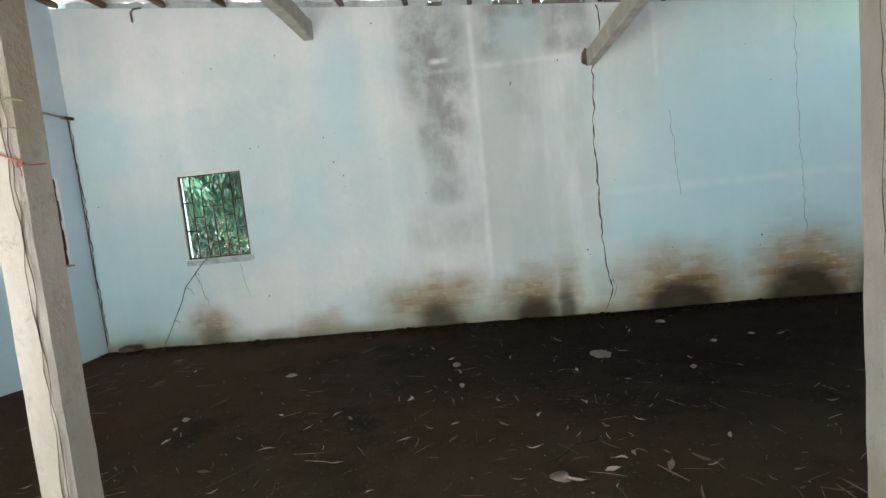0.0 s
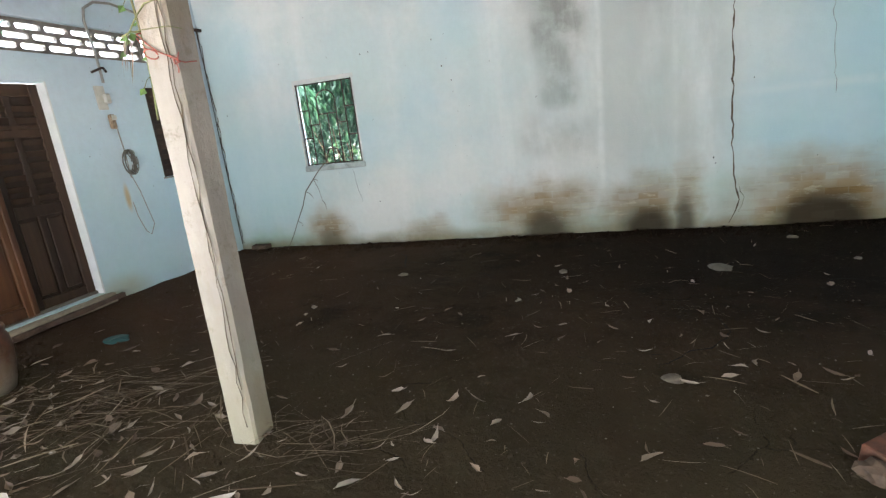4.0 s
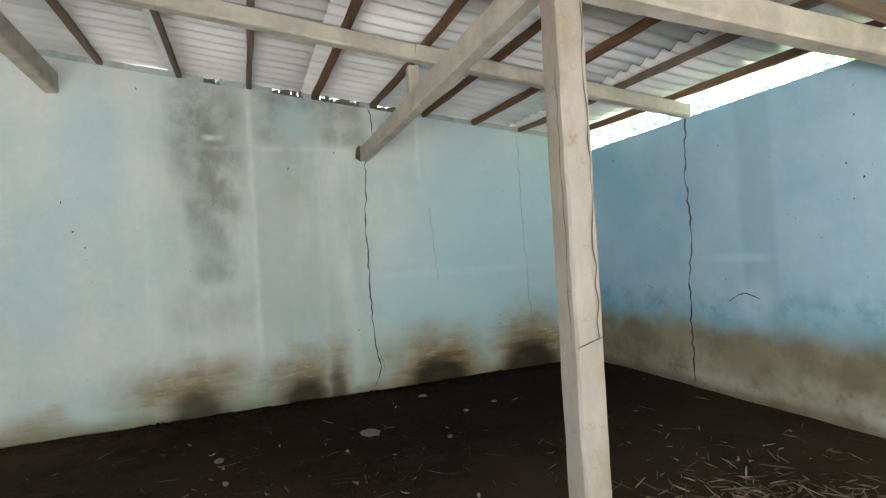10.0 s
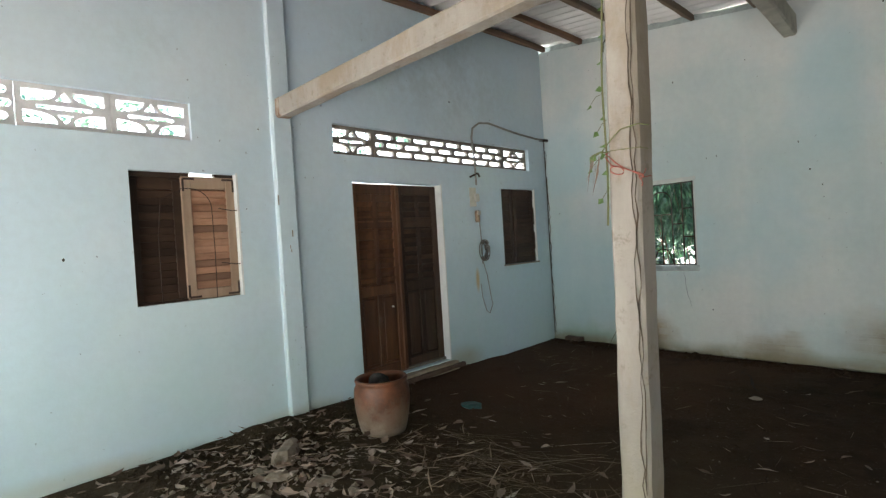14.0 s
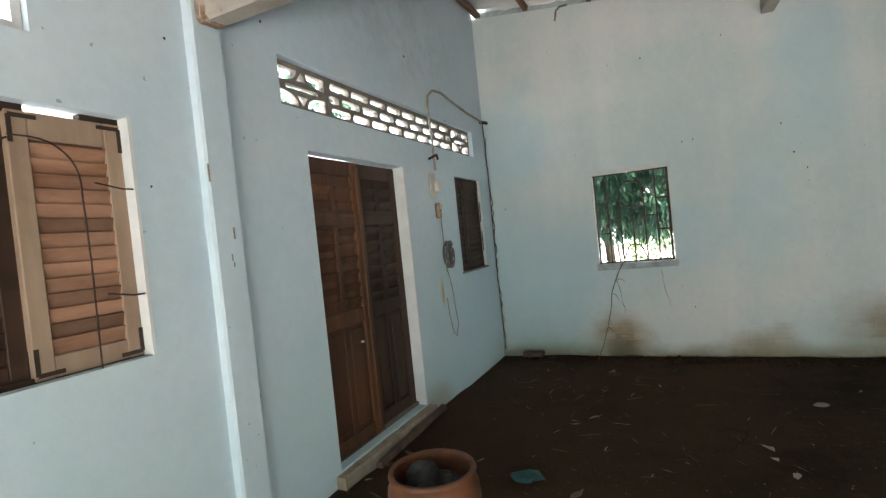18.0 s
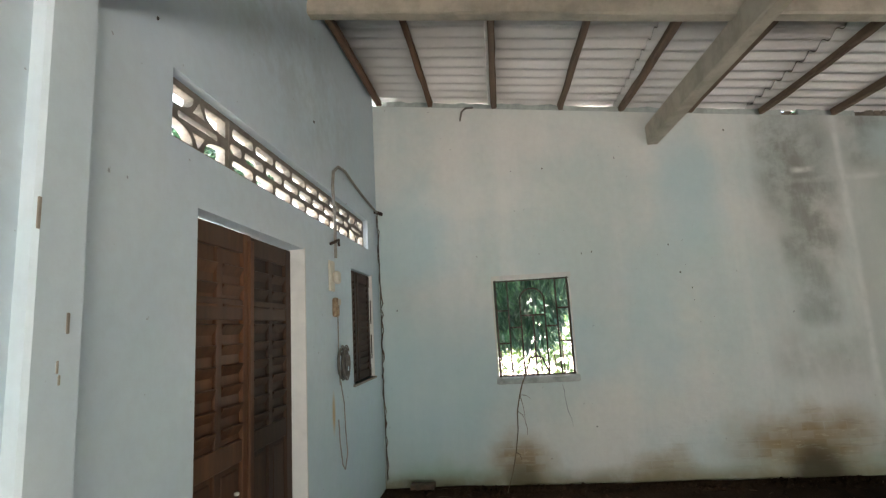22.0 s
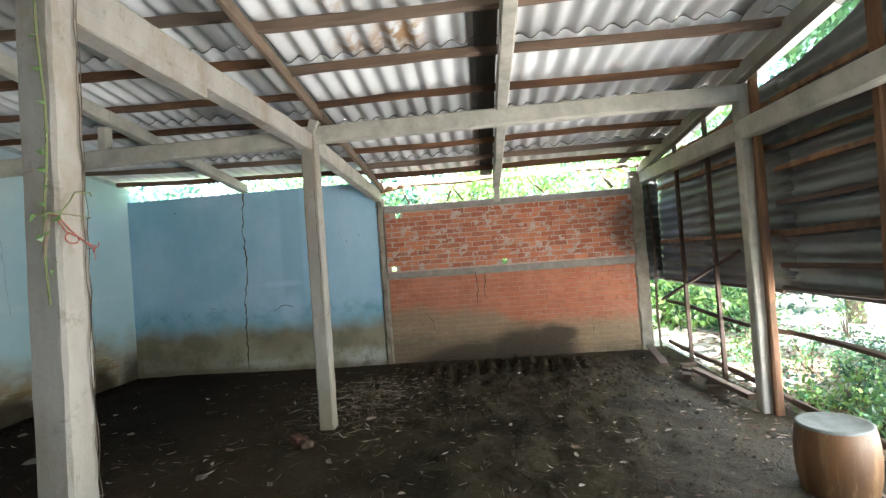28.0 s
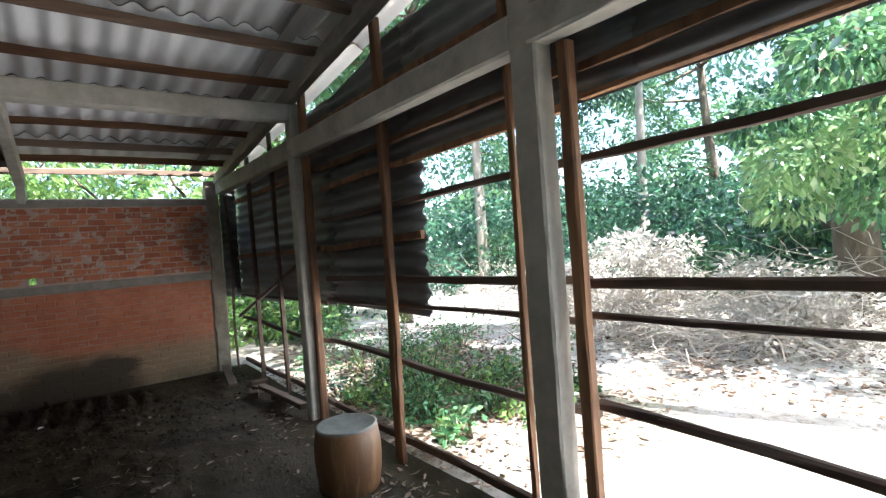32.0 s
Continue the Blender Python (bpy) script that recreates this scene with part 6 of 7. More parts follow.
def wall_sheet(x0, x1, z0, z1, y, seed, top=None, pitch=0.128, amp=0.016):
    """A corrugated sheet hung upright, waves running level."""
    rnd = random.Random(seed)
    geo = Geo()
    n, m = max(4, int(((max(top(x0), top(x1)) if top else z1) - z0) / pitch * 8)), 8
    tilt = rnd.uniform(-0.012, 0.012)
    for k, dy in ((0, 0.0), (1, -0.004)):
        for i in range(n + 1):
            for j in range(m + 1):
                x = x0 + (x1 - x0) * j / m + (rnd.uniform(-0.012, 0.012) if j in (0, m) else 0)
                hi = top(x) if top else z1
                z = z0 + (hi - z0) * i / n
                geo.v.append((x, y + dy + amp * math.sin(2 * math.pi * z / pitch) + 0.01 * math.sin(3 * x + seed), z + tilt * (x - x0)))
    st, w = (n + 1) * (m + 1), m + 1
    for i in range(n):
        for j in range(m):
            q = (i * w + j, i * w + j + 1, i * w + w + j + 1, i * w + w + j)
            geo.f += [q, tuple(st + v for v in reversed(q))]
    for j in range(m):
        geo.f += [(j, st + j, st + j + 1, j + 1), (n * w + j, n * w + j + 1, st + n * w + j + 1, st + n * w + j)]
    for i in range(n):
        geo.f += [(i * w, (i + 1) * w, st + (i + 1) * w, st + i * w), (i * w + m, st + i * w + m, st + (i + 1) * w + m, (i + 1) * w + m)]
    ob = part("corrugated_sheet", geo, TAR_SHEET, None, "", True)
    return tagged(ob, "dark tarred corrugated sheet nailed across the open side", "metal sheet", "dark sheets")


gap = lambda x: roof_s(x) - 0.20 + 0.025 * math.sin(4 * x)
for k, (xa, xb) in enumerate(((9.62, 7.75), (7.85, 6.1), (6.2, 4.54))):
    lo = 1.0 + 0.035 * k
    wall_sheet(xa, xb, lo, 1.62, -8.625 - 0.006 * k, k)
    wall_sheet(xa, xb, 1.55, 2.2, -8.635 - 0.006 * k, 10 + k)
    wall_sheet(xa, xb, 2.14, 2.66, -8.648 - 0.006 * k, 20 + k)
    wall_sheet(xa, xb, 2.58, 2.9, -8.662 - 0.006 * k, 30 + k, top=gap)
for k, (xa, xb) in enumerate(((4.70, 2.8), (2.9, 1.0), (1.1, 0.0))):
    wall_sheet(xa, xb, 2.235 + 0.015 * k, 2.66, -8.65 - 0.006 * k, 40 + k)
    wall_sheet(xa, xb, 2.58, 3.0, -8.665 - 0.006 * k, 50 + k, top=gap)

# offcuts closing the corner beside the brick wall
for k, (za, zb) in enumerate(((1.02, 1.66), (1.6, 2.3), (2.24, 2.86))):
    geo = Geo()
    n = int((zb - za) / 0.0175)
    for i in range(n + 1):
        z = za + (zb - za) * i / n
        xx = EAST + 0.06 - 0.012 * k + 0.014 * math.sin(2 * math.pi * z / 0.105)
        geo.v += [(xx, -8.40, z), (xx, -8.625, z), (xx + 0.004, -8.40, z), (xx + 0.004, -8.625, z)]
    for i in range(n):
        a = 4 * i
        geo.f += [(a, a + 1, a + 5, a + 4), (a + 2, a + 6, a + 7, a + 3), (a, a + 4, a + 6, a + 2), (a + 1, a + 3, a + 7, a + 5)]
    tagged(part("corrugated_sheet", geo, TAR_SHEET, None, "", True), "dark corrugated offcut closing the corner by the brick wall", "metal sheet", "dark sheets")

# ---- jars ----
def jar(at, mat, label, flip=False):
    x, y = at
    prof = [(0.0, 0.0), (0.158, 0.0), (0.172, 0.015), (0.19, 0.08), (0.212, 0.2), (0.220, 0.3), (0.214, 0.375), (0.200, 0.405), (0.203, 0.422), (0.208, 0.438), (0.203, 0.452), (0.188, 0.453), (0.180, 0.435), (0.180, 0.40), (0.19, 0.33), (0.195, 0.2), (0.15, 0.04), (0.0, 0.035)]
    th = thing("stoneware_jar", label, "jar", "jars")
    return th, prof


j1, prof = jar((0.92, -3.97), JAR_RED, "squat reddish stoneware jar with a thick rim, full of lumps")
part("body", Geo().lathe([(r * 1.05, z) for r, z in prof], (0.92, -3.97, floor_z(0.92, -3.97) - 0.01), 48, 0.006), JAR_RED, j1, smooth=True)
rnd = random.Random(5)
for k, (dx, dy, dz, r) in enumerate(((-0.06, 0.02, 0.37, 0.085), (0.08, 0.05, 0.32, 0.07), (0.0, -0.07, 0.31, 0.09), (0.09, -0.05, 0.31, 0.07), (-0.09, -0.03, 0.30, 0.07), (0.01, 0.09, 0.30, 0.08))):
    bm = bmesh.new()
    bmesh.ops.create_icosphere(bm, subdivisions=2, radius=r)
    for v in bm.verts:
        v.co += v.co.normalized() * 0.25 * r * noise.noise(v.co * 14 + Vector((k, 0, 0)))
        v.co += Vector((0.92 + dx, -3.97 + dy, dz))
    me = bpy.data.meshes.new("lump")
    bm.to_mesh(me)
    bm.free()
    me.materials.append(COAL)
    part("lump", me, COAL, j1, "dark lump lying in the jar")

j2, _ = jar((4.81, -8.03), JAR_OCHRE, "ochre stoneware jar standing upside down with a dusty pale base")
z0 = floor_z(4.81, -8.03) - 0.01
prof2 = [(0.205, 0.0), (0.214, 0.016), (0.220, 0.05), (0.236, 0.13), (0.245, 0.23), (0.243, 0.33), (0.228, 0.42), (0.221, 0.436)]
part("body", Geo().lathe([(r * 0.955, z) for r, z in prof2], (4.81, -8.03, z0), 48, 0.006), JAR_OCHRE, j2, smooth=True)
part("base", Geo().lathe([(0.211, 0.436), (0.214, 0.449), (0.204, 0.457), (0.189, 0.451), (0.172, 0.444), (0.081, 0.44), (0.001, 0.44)], (4.81, -8.03, z0), 48, 0.006), JAR_BASE, j2, "pale dusty underside of the jar", smooth=True)

# ---- red string and creeper round the post ----
st = thing("string", "red plastic string knotted round the post", "string")
x, y = POST1
f = y - 0.081
part("turn", Geo().tube([(x - 0.083, y - 0.02, 1.90), (x - 0.08, f, 1.885), (x - 0.03, f - 0.004, 1.835), (x + 0.01, f - 0.006, 1.805), (x + 0.05, f - 0.003, 1.785), (x + 0.081, f, 1.765), (x + 0.079, y - 0.03, 1.76), (x + 0.078, y + 0.04, 1.77)], 0.003), RED_STRING, st)
part("turn", Geo().tube([(x - 0.082, f, 1.87), (x - 0.05, f - 0.005, 1.825), (x + 0.0, f - 0.008, 1.81), (x + 0.04, f - 0.005, 1.79), (x + 0.08, f - 0.002, 1.775)], 0.003), RED_STRING, st)
part("loop", Geo().tube([(x + 0.0 + 0.033 * math.cos(a) - 0.025, f - 0.006 - 0.006 * math.sin(a), 1.80 + 0.018 * math.sin(a) - 0.2 * (0.033 * math.cos(a))) for a in (math.pi * k / 7 for k in range(14))], 0.0028), RED_STRING, st)
part("knot", Geo().tube([(x + 0.075, f - 0.004, 1.775), (x + 0.09, f - 0.01, 1.77), (x + 0.095, f + 0.004, 1.755), (x + 0.082, f - 0.008, 1.75), (x + 0.078, f - 0.006, 1.765)], 0.0045), RED_STRING, st)
part("loose_end", Geo().tube([(x + 0.085, f, 1.755), (x + 0.105, f - 0.01, 1.775), (x + 0.11, f - 0.008, 1.79)], 0.0025), RED_STRING, st)
part("loose_end", Geo().tube([(x + 0.083, f - 0.002, 1.75), (x + 0.092, f - 0.006, 1.73), (x + 0.086, f - 0.004, 1.715)], 0.0025), RED_STRING, st)


def heart(geo, o, d, size):
    """A small pointed leaf from o along d."""
    d = Vector(d).normalized()
    sd = d.cross(Vector((rnd.uniform(-1, 1), rnd.uniform(-1, 1), 0.4))).normalized()
    up = d.cross(sd) * 0.2
    o = Vector(o)
    geo.add([o, o + d * size * 0.35 + sd * size * 0.42 + up * size, o + d * size, o + d * size * 0.35 - sd * size * 0.42 + up * size, o + d * size * 0.4],
            [(0, 1, 4), (1, 2, 4), (2, 3, 4), (3, 0, 4)])


cv = thing("creeper", "thin green creeper with small heart leaves climbing the post", "creeper")
rnd = random.Random(9)
stem = [(x - 0.084 + 0.02 * (i - 6.5) / 6.5, y - 0.05 + 0.014 * math.sin(i * 0.9), 1.55 + i * 0.13) for i in range(13)]
part("stem", Geo().tube(stem, 0.005, 5), VINE, cv)
part("stem", Geo().tube([(x + 0.12, y - 0.06, 1.985), (x + 0.083, y - 0.084, 1.995), (x + 0.0, y - 0.088, 1.985), (x - 0.04, y - 0.1, 1.945), (x - 0.09, y - 0.10, 1.895), (x - 0.15, y - 0.06, 1.885)], 0.003, 5), VINE, cv)
part("stem", Geo().tube([(x + 0.1, y - 0.03, 1.885), (x + 0.083, y - 0.083, 1.89), (x - 0.04, y - 0.086, 1.895), (x - 0.1, y - 0.1, 1.89)], 0.002, 5), VINE, cv)
db = thing("dry_bundle", "bundle of withered leaves hanging beside the post", "dry leaves")
for k in range(7):
    px_, py_ = x - 0.115 - 0.01 * (k % 5), y - 0.07 - 0.01 * (k % 4)
    ln_ = 0.11 + 0.012 * (k * 5 % 9)
    geo = Geo()
    a = k * 1.9
    c_, s_ = math.cos(a) * 0.005, math.sin(a) * 0.005
    geo.add([(px_, py_, 1.89), (px_ + c_ - 0.01, py_ + s_, 1.89 - ln_ * 0.4), (px_ - c_ - 0.012, py_ - s_, 1.89 - ln_ * 0.45), (px_ - 0.03 - 0.008 * (k % 3), py_ + s_, 1.89 - ln_)], [(0, 1, 2), (1, 3, 2)])
    part("leaf", geo, LEAF_DRY if k % 2 else LEAF_PALE, db)
for dx, dy, z in ((-0.14, -0.085, 2.13), (-0.12, -0.07, 2.0), (-0.15, -0.09, 1.83), (-0.11, -0.075, 1.68)):
    part("tendril", Geo().tube([(x - 0.082, y - 0.05, z + 0.05), (x + dx * 0.8, y + dy, z + 0.03), (x + dx, y + dy, z)], 0.0015, 4), VINE, cv)
    geo = Geo()
    heart(geo, (x + dx, y + dy, z), (-0.5, -0.4, -0.8), 0.036)
    part("leaf", geo, LEAF_LIME, cv)
part("tie", Geo().tube([(x - 0.083, y - 0.05, 1.895), (x - 0.11, y - 0.075, 1.90), (x - 0.15, y - 0.085, 1.885)], 0.004, 5), VINE, db)


for p in stem[2:]:
    geo = Geo()
    heart(geo, p, (-1, rnd.uniform(-1, 1), -0.4), 0.036)
    part("leaf", geo, LEAF_LIME, cv)
for p in ((-0.09, -0.10, 1.89), (-0.15, -0.06, 1.885), (-0.13, -0.08, 1.89)):
    geo = Geo()
    heart(geo, (x + p[0], y + p[1], p[2]), (rnd.uniform(-1, 0.2), rnd.uniform(-1, 1), -0.9), 0.042)
    part("leaf", geo, LEAF_LIME, cv)

# ---- litter on the floor ----
def rock(name, at, size, mat, label, category, group="", flat=0.6, seed=0):
    bm = bmesh.new()
    bmesh.ops.create_icosphere(bm, subdivisions=2, radius=1)
    for v in bm.verts:
        k = 1 + 0.45 * noise.noise(v.co * 1.3 + Vector((seed * 3.1, 0, 0))) + 0.15 * noise.noise(v.co * 4 + Vector((seed, 2, 0)))
        v.co = Vector((v.co.x * size[0], v.co.y * size[1], v.co.z * size[2])) * k
    me = bpy.data.meshes.new(name)
    bm.to_mesh(me)
    bm.free()
    me.materials.append(mat)
    ob = new(name, me)
    ob.matrix_world = pose(at[0], at[1], floor_z(*at) + size[2] * 0.35, 0, 0, seed * 47)
    return tagged(ob, label, category, group)


for k, (px_, py_, r) in enumerate(((5.23, -3.5, 0.055), (6.9, -1.35, 0.035), (4.58, -1.5, 0.05), (6.7, -0.55, 0.05), (3.0, -1.45, 0.05), (1.35, -4.8, 0.07), (1.5, -5.1, 0.06),
                                   (1.75, -5.0, 0.05), (1.25, -5.2, 0.08), (1.05, -4.95, 0.10), (1.9, -4.85, 0.045), (1.6, -4.75, 0.05), (0.85, -5.0, 0.07), (1.7, -5.35, 0.06), (2.1, -5.2, 0.05), (7.3, -1.2, 0.03))):
    rock("stone", (px_, py_), (r, r * 0.75, r * 0.32), STONE, "small pale stone on the earth floor", "stone", "loose stones", seed=k)
rock("stone_slab", (5.87, -1.50), (0.12, 0.085, 0.018), PALE_SLAB, "flat pale broken slab on the earth floor", "stone", "loose stones", seed=6)
rock("log", (0.75, -4.75), (0.26, 0.09, 0.07), STONE, "pale rotten chunk of wood by the wall", "wood", seed=3)


def loose_brick(at, yaw, label, lift=0.0, size=(0.095, 0.045, 0.04), mat=None):
    a, b, c = size
    geo = Geo().box(-a, a, -b, b, -c, c, 0.006)
    geo.v = [(x + random.uniform(-0.003, 0.003), y, z) for x, y, z in geo.v]
    ob = part("brick", geo, mat or BRICK_LOOSE)
    ob.matrix_world = pose(at[0], at[1], floor_z(*at) + c * 0.8 + lift, 4, 3, yaw)
    return tagged(ob, label, "brick", "loose bricks")


loose_brick((5.88, -4.05), 40, "broken red brick lying near the post", 0.0, (0.09, 0.046, 0.043))
rock("mortar_lump", (5.80, -4.15), (0.06, 0.05, 0.05), MUDDY, "lump of muddy mortar beside the loose brick", "lump", seed=14)
for k, (bx, by, yaw) in enumerate(((7.92, -8.33, 10), (8.2, -8.42, 80), (7.35, -8.40, 30), (7.75, -8.22, -20), (7.1, -8.3, 60))):
    loose_brick((bx, by), yaw, "muddy brick lying at the open side", 0.0, (0.10, 0.05, 0.04), MUDDY)
timber("plank", (9.2, -8.25, 0.06), (8.0, -8.05, 0.05), 0.10, 0.03, "grey timber plank lying by the brick wall", RAIL_WOOD)
timber("plank", (7.7, -8.30, 0.04), (6.5, -8.36, 0.04), 0.09, 0.05, "grey timber plank at the open side", RAIL_WOOD)
rock("plastic_rag", (1.12, -3.12), (0.10, 0.07, 0.03), TEAL_BAG, "crumpled teal plastic rag on the floor", "rag", seed=8)
tagged(part("brick_slab", Geo().beam((0.30, -0.14, 0.02), (0.54, -0.15, 0.02), 0.11, 0.05, 6, 0.006), MUDDY), "low worn brick lying in the corner", "brick")

rnd = random.Random(77)


def blade(geo, x, y, length, width, yaw, z=None, curl=0.0, tip=0.0):
    """One straw or leaf lying on the floor: a bent strip."""
    z = floor_z(x, y) + 0.006 if z is None else z
    c, s2 = math.cos(yaw), math.sin(yaw)
    pts = []
    for i, (u, wd) in enumerate(((0, 0.25), (0.35, 1.0), (0.7, 0.85), (1, 0.1))):
        off = curl * math.sin(u * 2.6)
        cx, cy = x + c * length * (u - 0.5) - s2 * off, y + s2 * length * (u - 0.5) + c * off
        zz = z + tip * u + abs(curl) * 0.35 * math.sin(u * 3.14)
        pts += [(cx - s2 * width * wd / 2, cy + c * width * wd / 2, zz), (cx + s2 * width * wd / 2, cy - c * width * wd / 2, zz + 0.25 * width)]
    geo.add(pts, [(2 * i, 2 * i + 1, 2 * i + 3, 2 * i + 2) for i in range(3)])


def dry_leaf(geo, x, y, length, width, yaw, z, curl):
    """One withered leaf lying on the floor: pointed, folded along its rib, with a torn, curled edge."""
    c, s2 = math.cos(yaw), math.sin(yaw)
    pts = []
    tilt = rnd.uniform(-0.5, 0.5)
    bend = rnd.uniform(-0.04, 0.16) * length
    fold = rnd.uniform(-0.1, 0.7)
    tail = rnd.uniform(0.0, 0.25)
    for u, wd in ((-tail, 0.05), (0.04, 0.10), (0.2, rnd.uniform(0.55, 0.9)), (0.45, rnd.uniform(0.8, 1.1)), (0.68, rnd.uniform(0.45, 0.85)), (0.88, rnd.uniform(0.15, 0.4)), (1.0, 0.02)):
        off = curl * math.sin(u * 2.4)
        cx, cy = x + c * length * (u - 0.5) - s2 * off, y + s2 * length * (u - 0.5) + c * off
        zz = z + abs(bend) * (2 * u - 1) ** 2 + 0.004
        for sd in (-1, 0, 1):
            h = wd * width / 2 * (1 if sd == 0 else rnd.uniform(0.65, 1.15))
            pts.append((cx - s2 * h * sd, cy + c * h * sd, max(zz + abs(sd) * fold * h + sd * tilt * h, z) + rnd.uniform(0, 0.08) * width))
    geo.add(pts, [(3 * i + j, 3 * i + j + 1, 3 * i + j + 4, 3 * i + j + 3) for i in range(6) for j in (0, 1)])


def litter(name, label, mat, n, cx, cy, rx, ry, ln, wd, lift=0.0, curl=0.02, kind="stuff", yaw=None):
    geo = Geo()
    for _ in range(n):
        while True:
            x, y = rnd.gauss(cx, rx), rnd.gauss(cy, ry)
            if 0.06 < x < 9.35 and -8.5 < y < -0.05:
                break
        if name == "leaf_litter":
            size = rnd.uniform(*ln)
            dry_leaf(geo, x, y, size, size * (rnd.uniform(0.12, 0.26) if rnd.random() < 0.55 else rnd.uniform(0.28, 0.6)), rnd.uniform(0, 6.28), floor_z(x, y) + rnd.uniform(0, 0.006 + lift), rnd.uniform(-curl, curl))
            continue
        blade(geo, x, y, rnd.uniform(*ln), rnd.uniform(*wd), rnd.uniform(0, 6.28) if yaw is None else rnd.gauss(*yaw), floor_z(x, y) + 0.003 + rnd.uniform(0, 0.006 + lift), rnd.uniform(-curl, curl) * (0.25 if rnd.random() < 0.8 else 1.0), rnd.uniform(0, 0.012))
    ob = part(name, geo, mat, None, "", False, kind)
    return tagged(ob, label, "litter")


litter("straw_litter", "heap of dry straw and bamboo sheaths on the earth", STRAW, 620, 7.35, -4.3, 0.42, 0.30, (0.04, 0.24), (0.005, 0.016), 0.04)
litter("straw_litter", "dry straw and bamboo strips strewn about the heap", STRAW, 420, 7.3, -4.45, 0.8, 0.55, (0.04, 0.2), (0.004, 0.014), 0.015)
litter("leaf_litter", "withered bamboo leaves among the straw", LEAF_DRY, 90, 7.3, -4.4, 0.7, 0.6, (0.04, 0.10), (0.01, 0.03), 0.02)
litter("straw_litter", "dry straw scattered round the post foot", STRAW, 130, 2.1, -4.2, 0.6, 0.3, (0.08, 0.4), (0.004, 0.011), 0.02, 0.04)
litter("straw_litter", "long pale straw trailing between jar and post", STRAW, 170, 2.0, -4.0, 0.55, 0.25, (0.15, 0.55), (0.004, 0.012), 0.03, 0.07, yaw=(0.45, 0.35))
litter("straw_litter", "tuft of curved straw beside the post foot", STRAW, 55, 3.55, -4.2, 0.2, 0.09, (0.2, 0.5), (0.004, 0.008), 0.03, 0.3, yaw=(0.4, 0.5))
litter("straw_litter", "dry straw scattered round the post foot", STRAW, 150, 6.5, -4.45, 0.4, 0.3, (0.06, 0.22), (0.004, 0.012), 0.02)
litter("leaf_litter", "dry leaves and husks drifted against the house wall", LEAF_DRY, 380, 0.7, -5.0, 0.5, 0.7, (0.05, 0.14), (0.012, 0.05), 0.05)
litter("leaf_litter", "pale dry leaves drifted against the house wall", LEAF_PALE, 200, 1.0, -4.9, 0.55, 0.5, (0.05, 0.12), (0.012, 0.05), 0.06)
litter("leaf_litter", "dry leaves drifted between jar and post", LEAF_DRY, 120, 1.9, -4.5, 0.7, 0.5, (0.05, 0.13), (0.01, 0.04), 0.02)
litter("leaf_litter", "pale dry leaves round the post", LEAF_PALE, 110, 2.6, -4.65, 1.0, 0.45, (0.06, 0.14), (0.01, 0.04), 0.01)
litter("straw_litter", "straw in the corner by the house", STRAW, 90, 0.9, -1.2, 0.7, 0.8, (0.06, 0.22), (0.002, 0.006))
litter("leaf_litter", "dry leaves scattered over the earth floor", LEAF_DRY, 110, 4.8, -3.3, 2.2, 1.6, (0.03, 0.12), (0.012, 0.04))
litter("leaf_litter", "pale dry leaves scattered over the earth floor", LEAF_PALE, 60, 4.2, -3.3, 1.7, 1.3, (0.04, 0.12), (0.012, 0.04), 0.01, 0.04)
litter("straw_litter", "straw scattered over the earth floor", STRAW, 420, 5.0, -3.2, 2.4, 1.9, (0.03, 0.2), (0.002, 0.006), 0.0, 0.03)
litter("leaf_litter", "dry leaves scattered over the south bay", LEAF_DRY, 170, 5.5, -6.4, 1.8, 1.1, (0.03, 0.10), (0.012, 0.04))
litter("leaf_litter", "pale leaf fragments scattered over the south bay", LEAF_PALE, 150, 5.6, -6.2, 1.7, 0.9, (0.025, 0.085), (0.012, 0.04))
litter("straw_litter", "broken straw over the south bay", STRAW, 420, 6.2, -5.9, 1.6, 1.0, (0.03, 0.16), (0.002, 0.005))
litter("leaf_litter", "dark leaf litter along the open edge", LEAF_DRY, 300, 4.6, -8.2, 1.6, 0.2, (0.04, 0.12), (0.012, 0.035))


# ---- crumbs and clods of earth ----
def clods(label, n, cx, cy, rx, ry, size, mat):
    geo = Geo()
    for _ in range(n):
        x, y = rnd.gauss(cx, rx), rnd.gauss(cy, ry)
        if not (0.05 < x < 9.3 and -8.45 < y < -0.05):
            continue
        r = rnd.uniform(*size) * rnd.uniform(0.5, 1.0)
        z = floor_z(x, y) + r * 0.25
        a = rnd.uniform(0, 1.57)
        ring = [(x + r * rnd.uniform(0.7, 1.3) * math.cos(a + k * 1.57), y + r * rnd.uniform(0.7, 1.3) * math.sin(a + k * 1.57), z + r * rnd.uniform(-0.2, 0.2)) for k in range(4)]
        geo.add(ring + [(x + 0.3 * r * rnd.uniform(-1, 1), y, z + 0.7 * r), (x, y, z - 0.8 * r)], [(0, 1, 4), (1, 2, 4), (2, 3, 4), (3, 0, 4), (1, 0, 5), (2, 1, 5), (3, 2, 5), (0, 3, 5)])
    tagged(part("earth_clods", geo, mat, None, "", False, "stuff"), label, "clods")


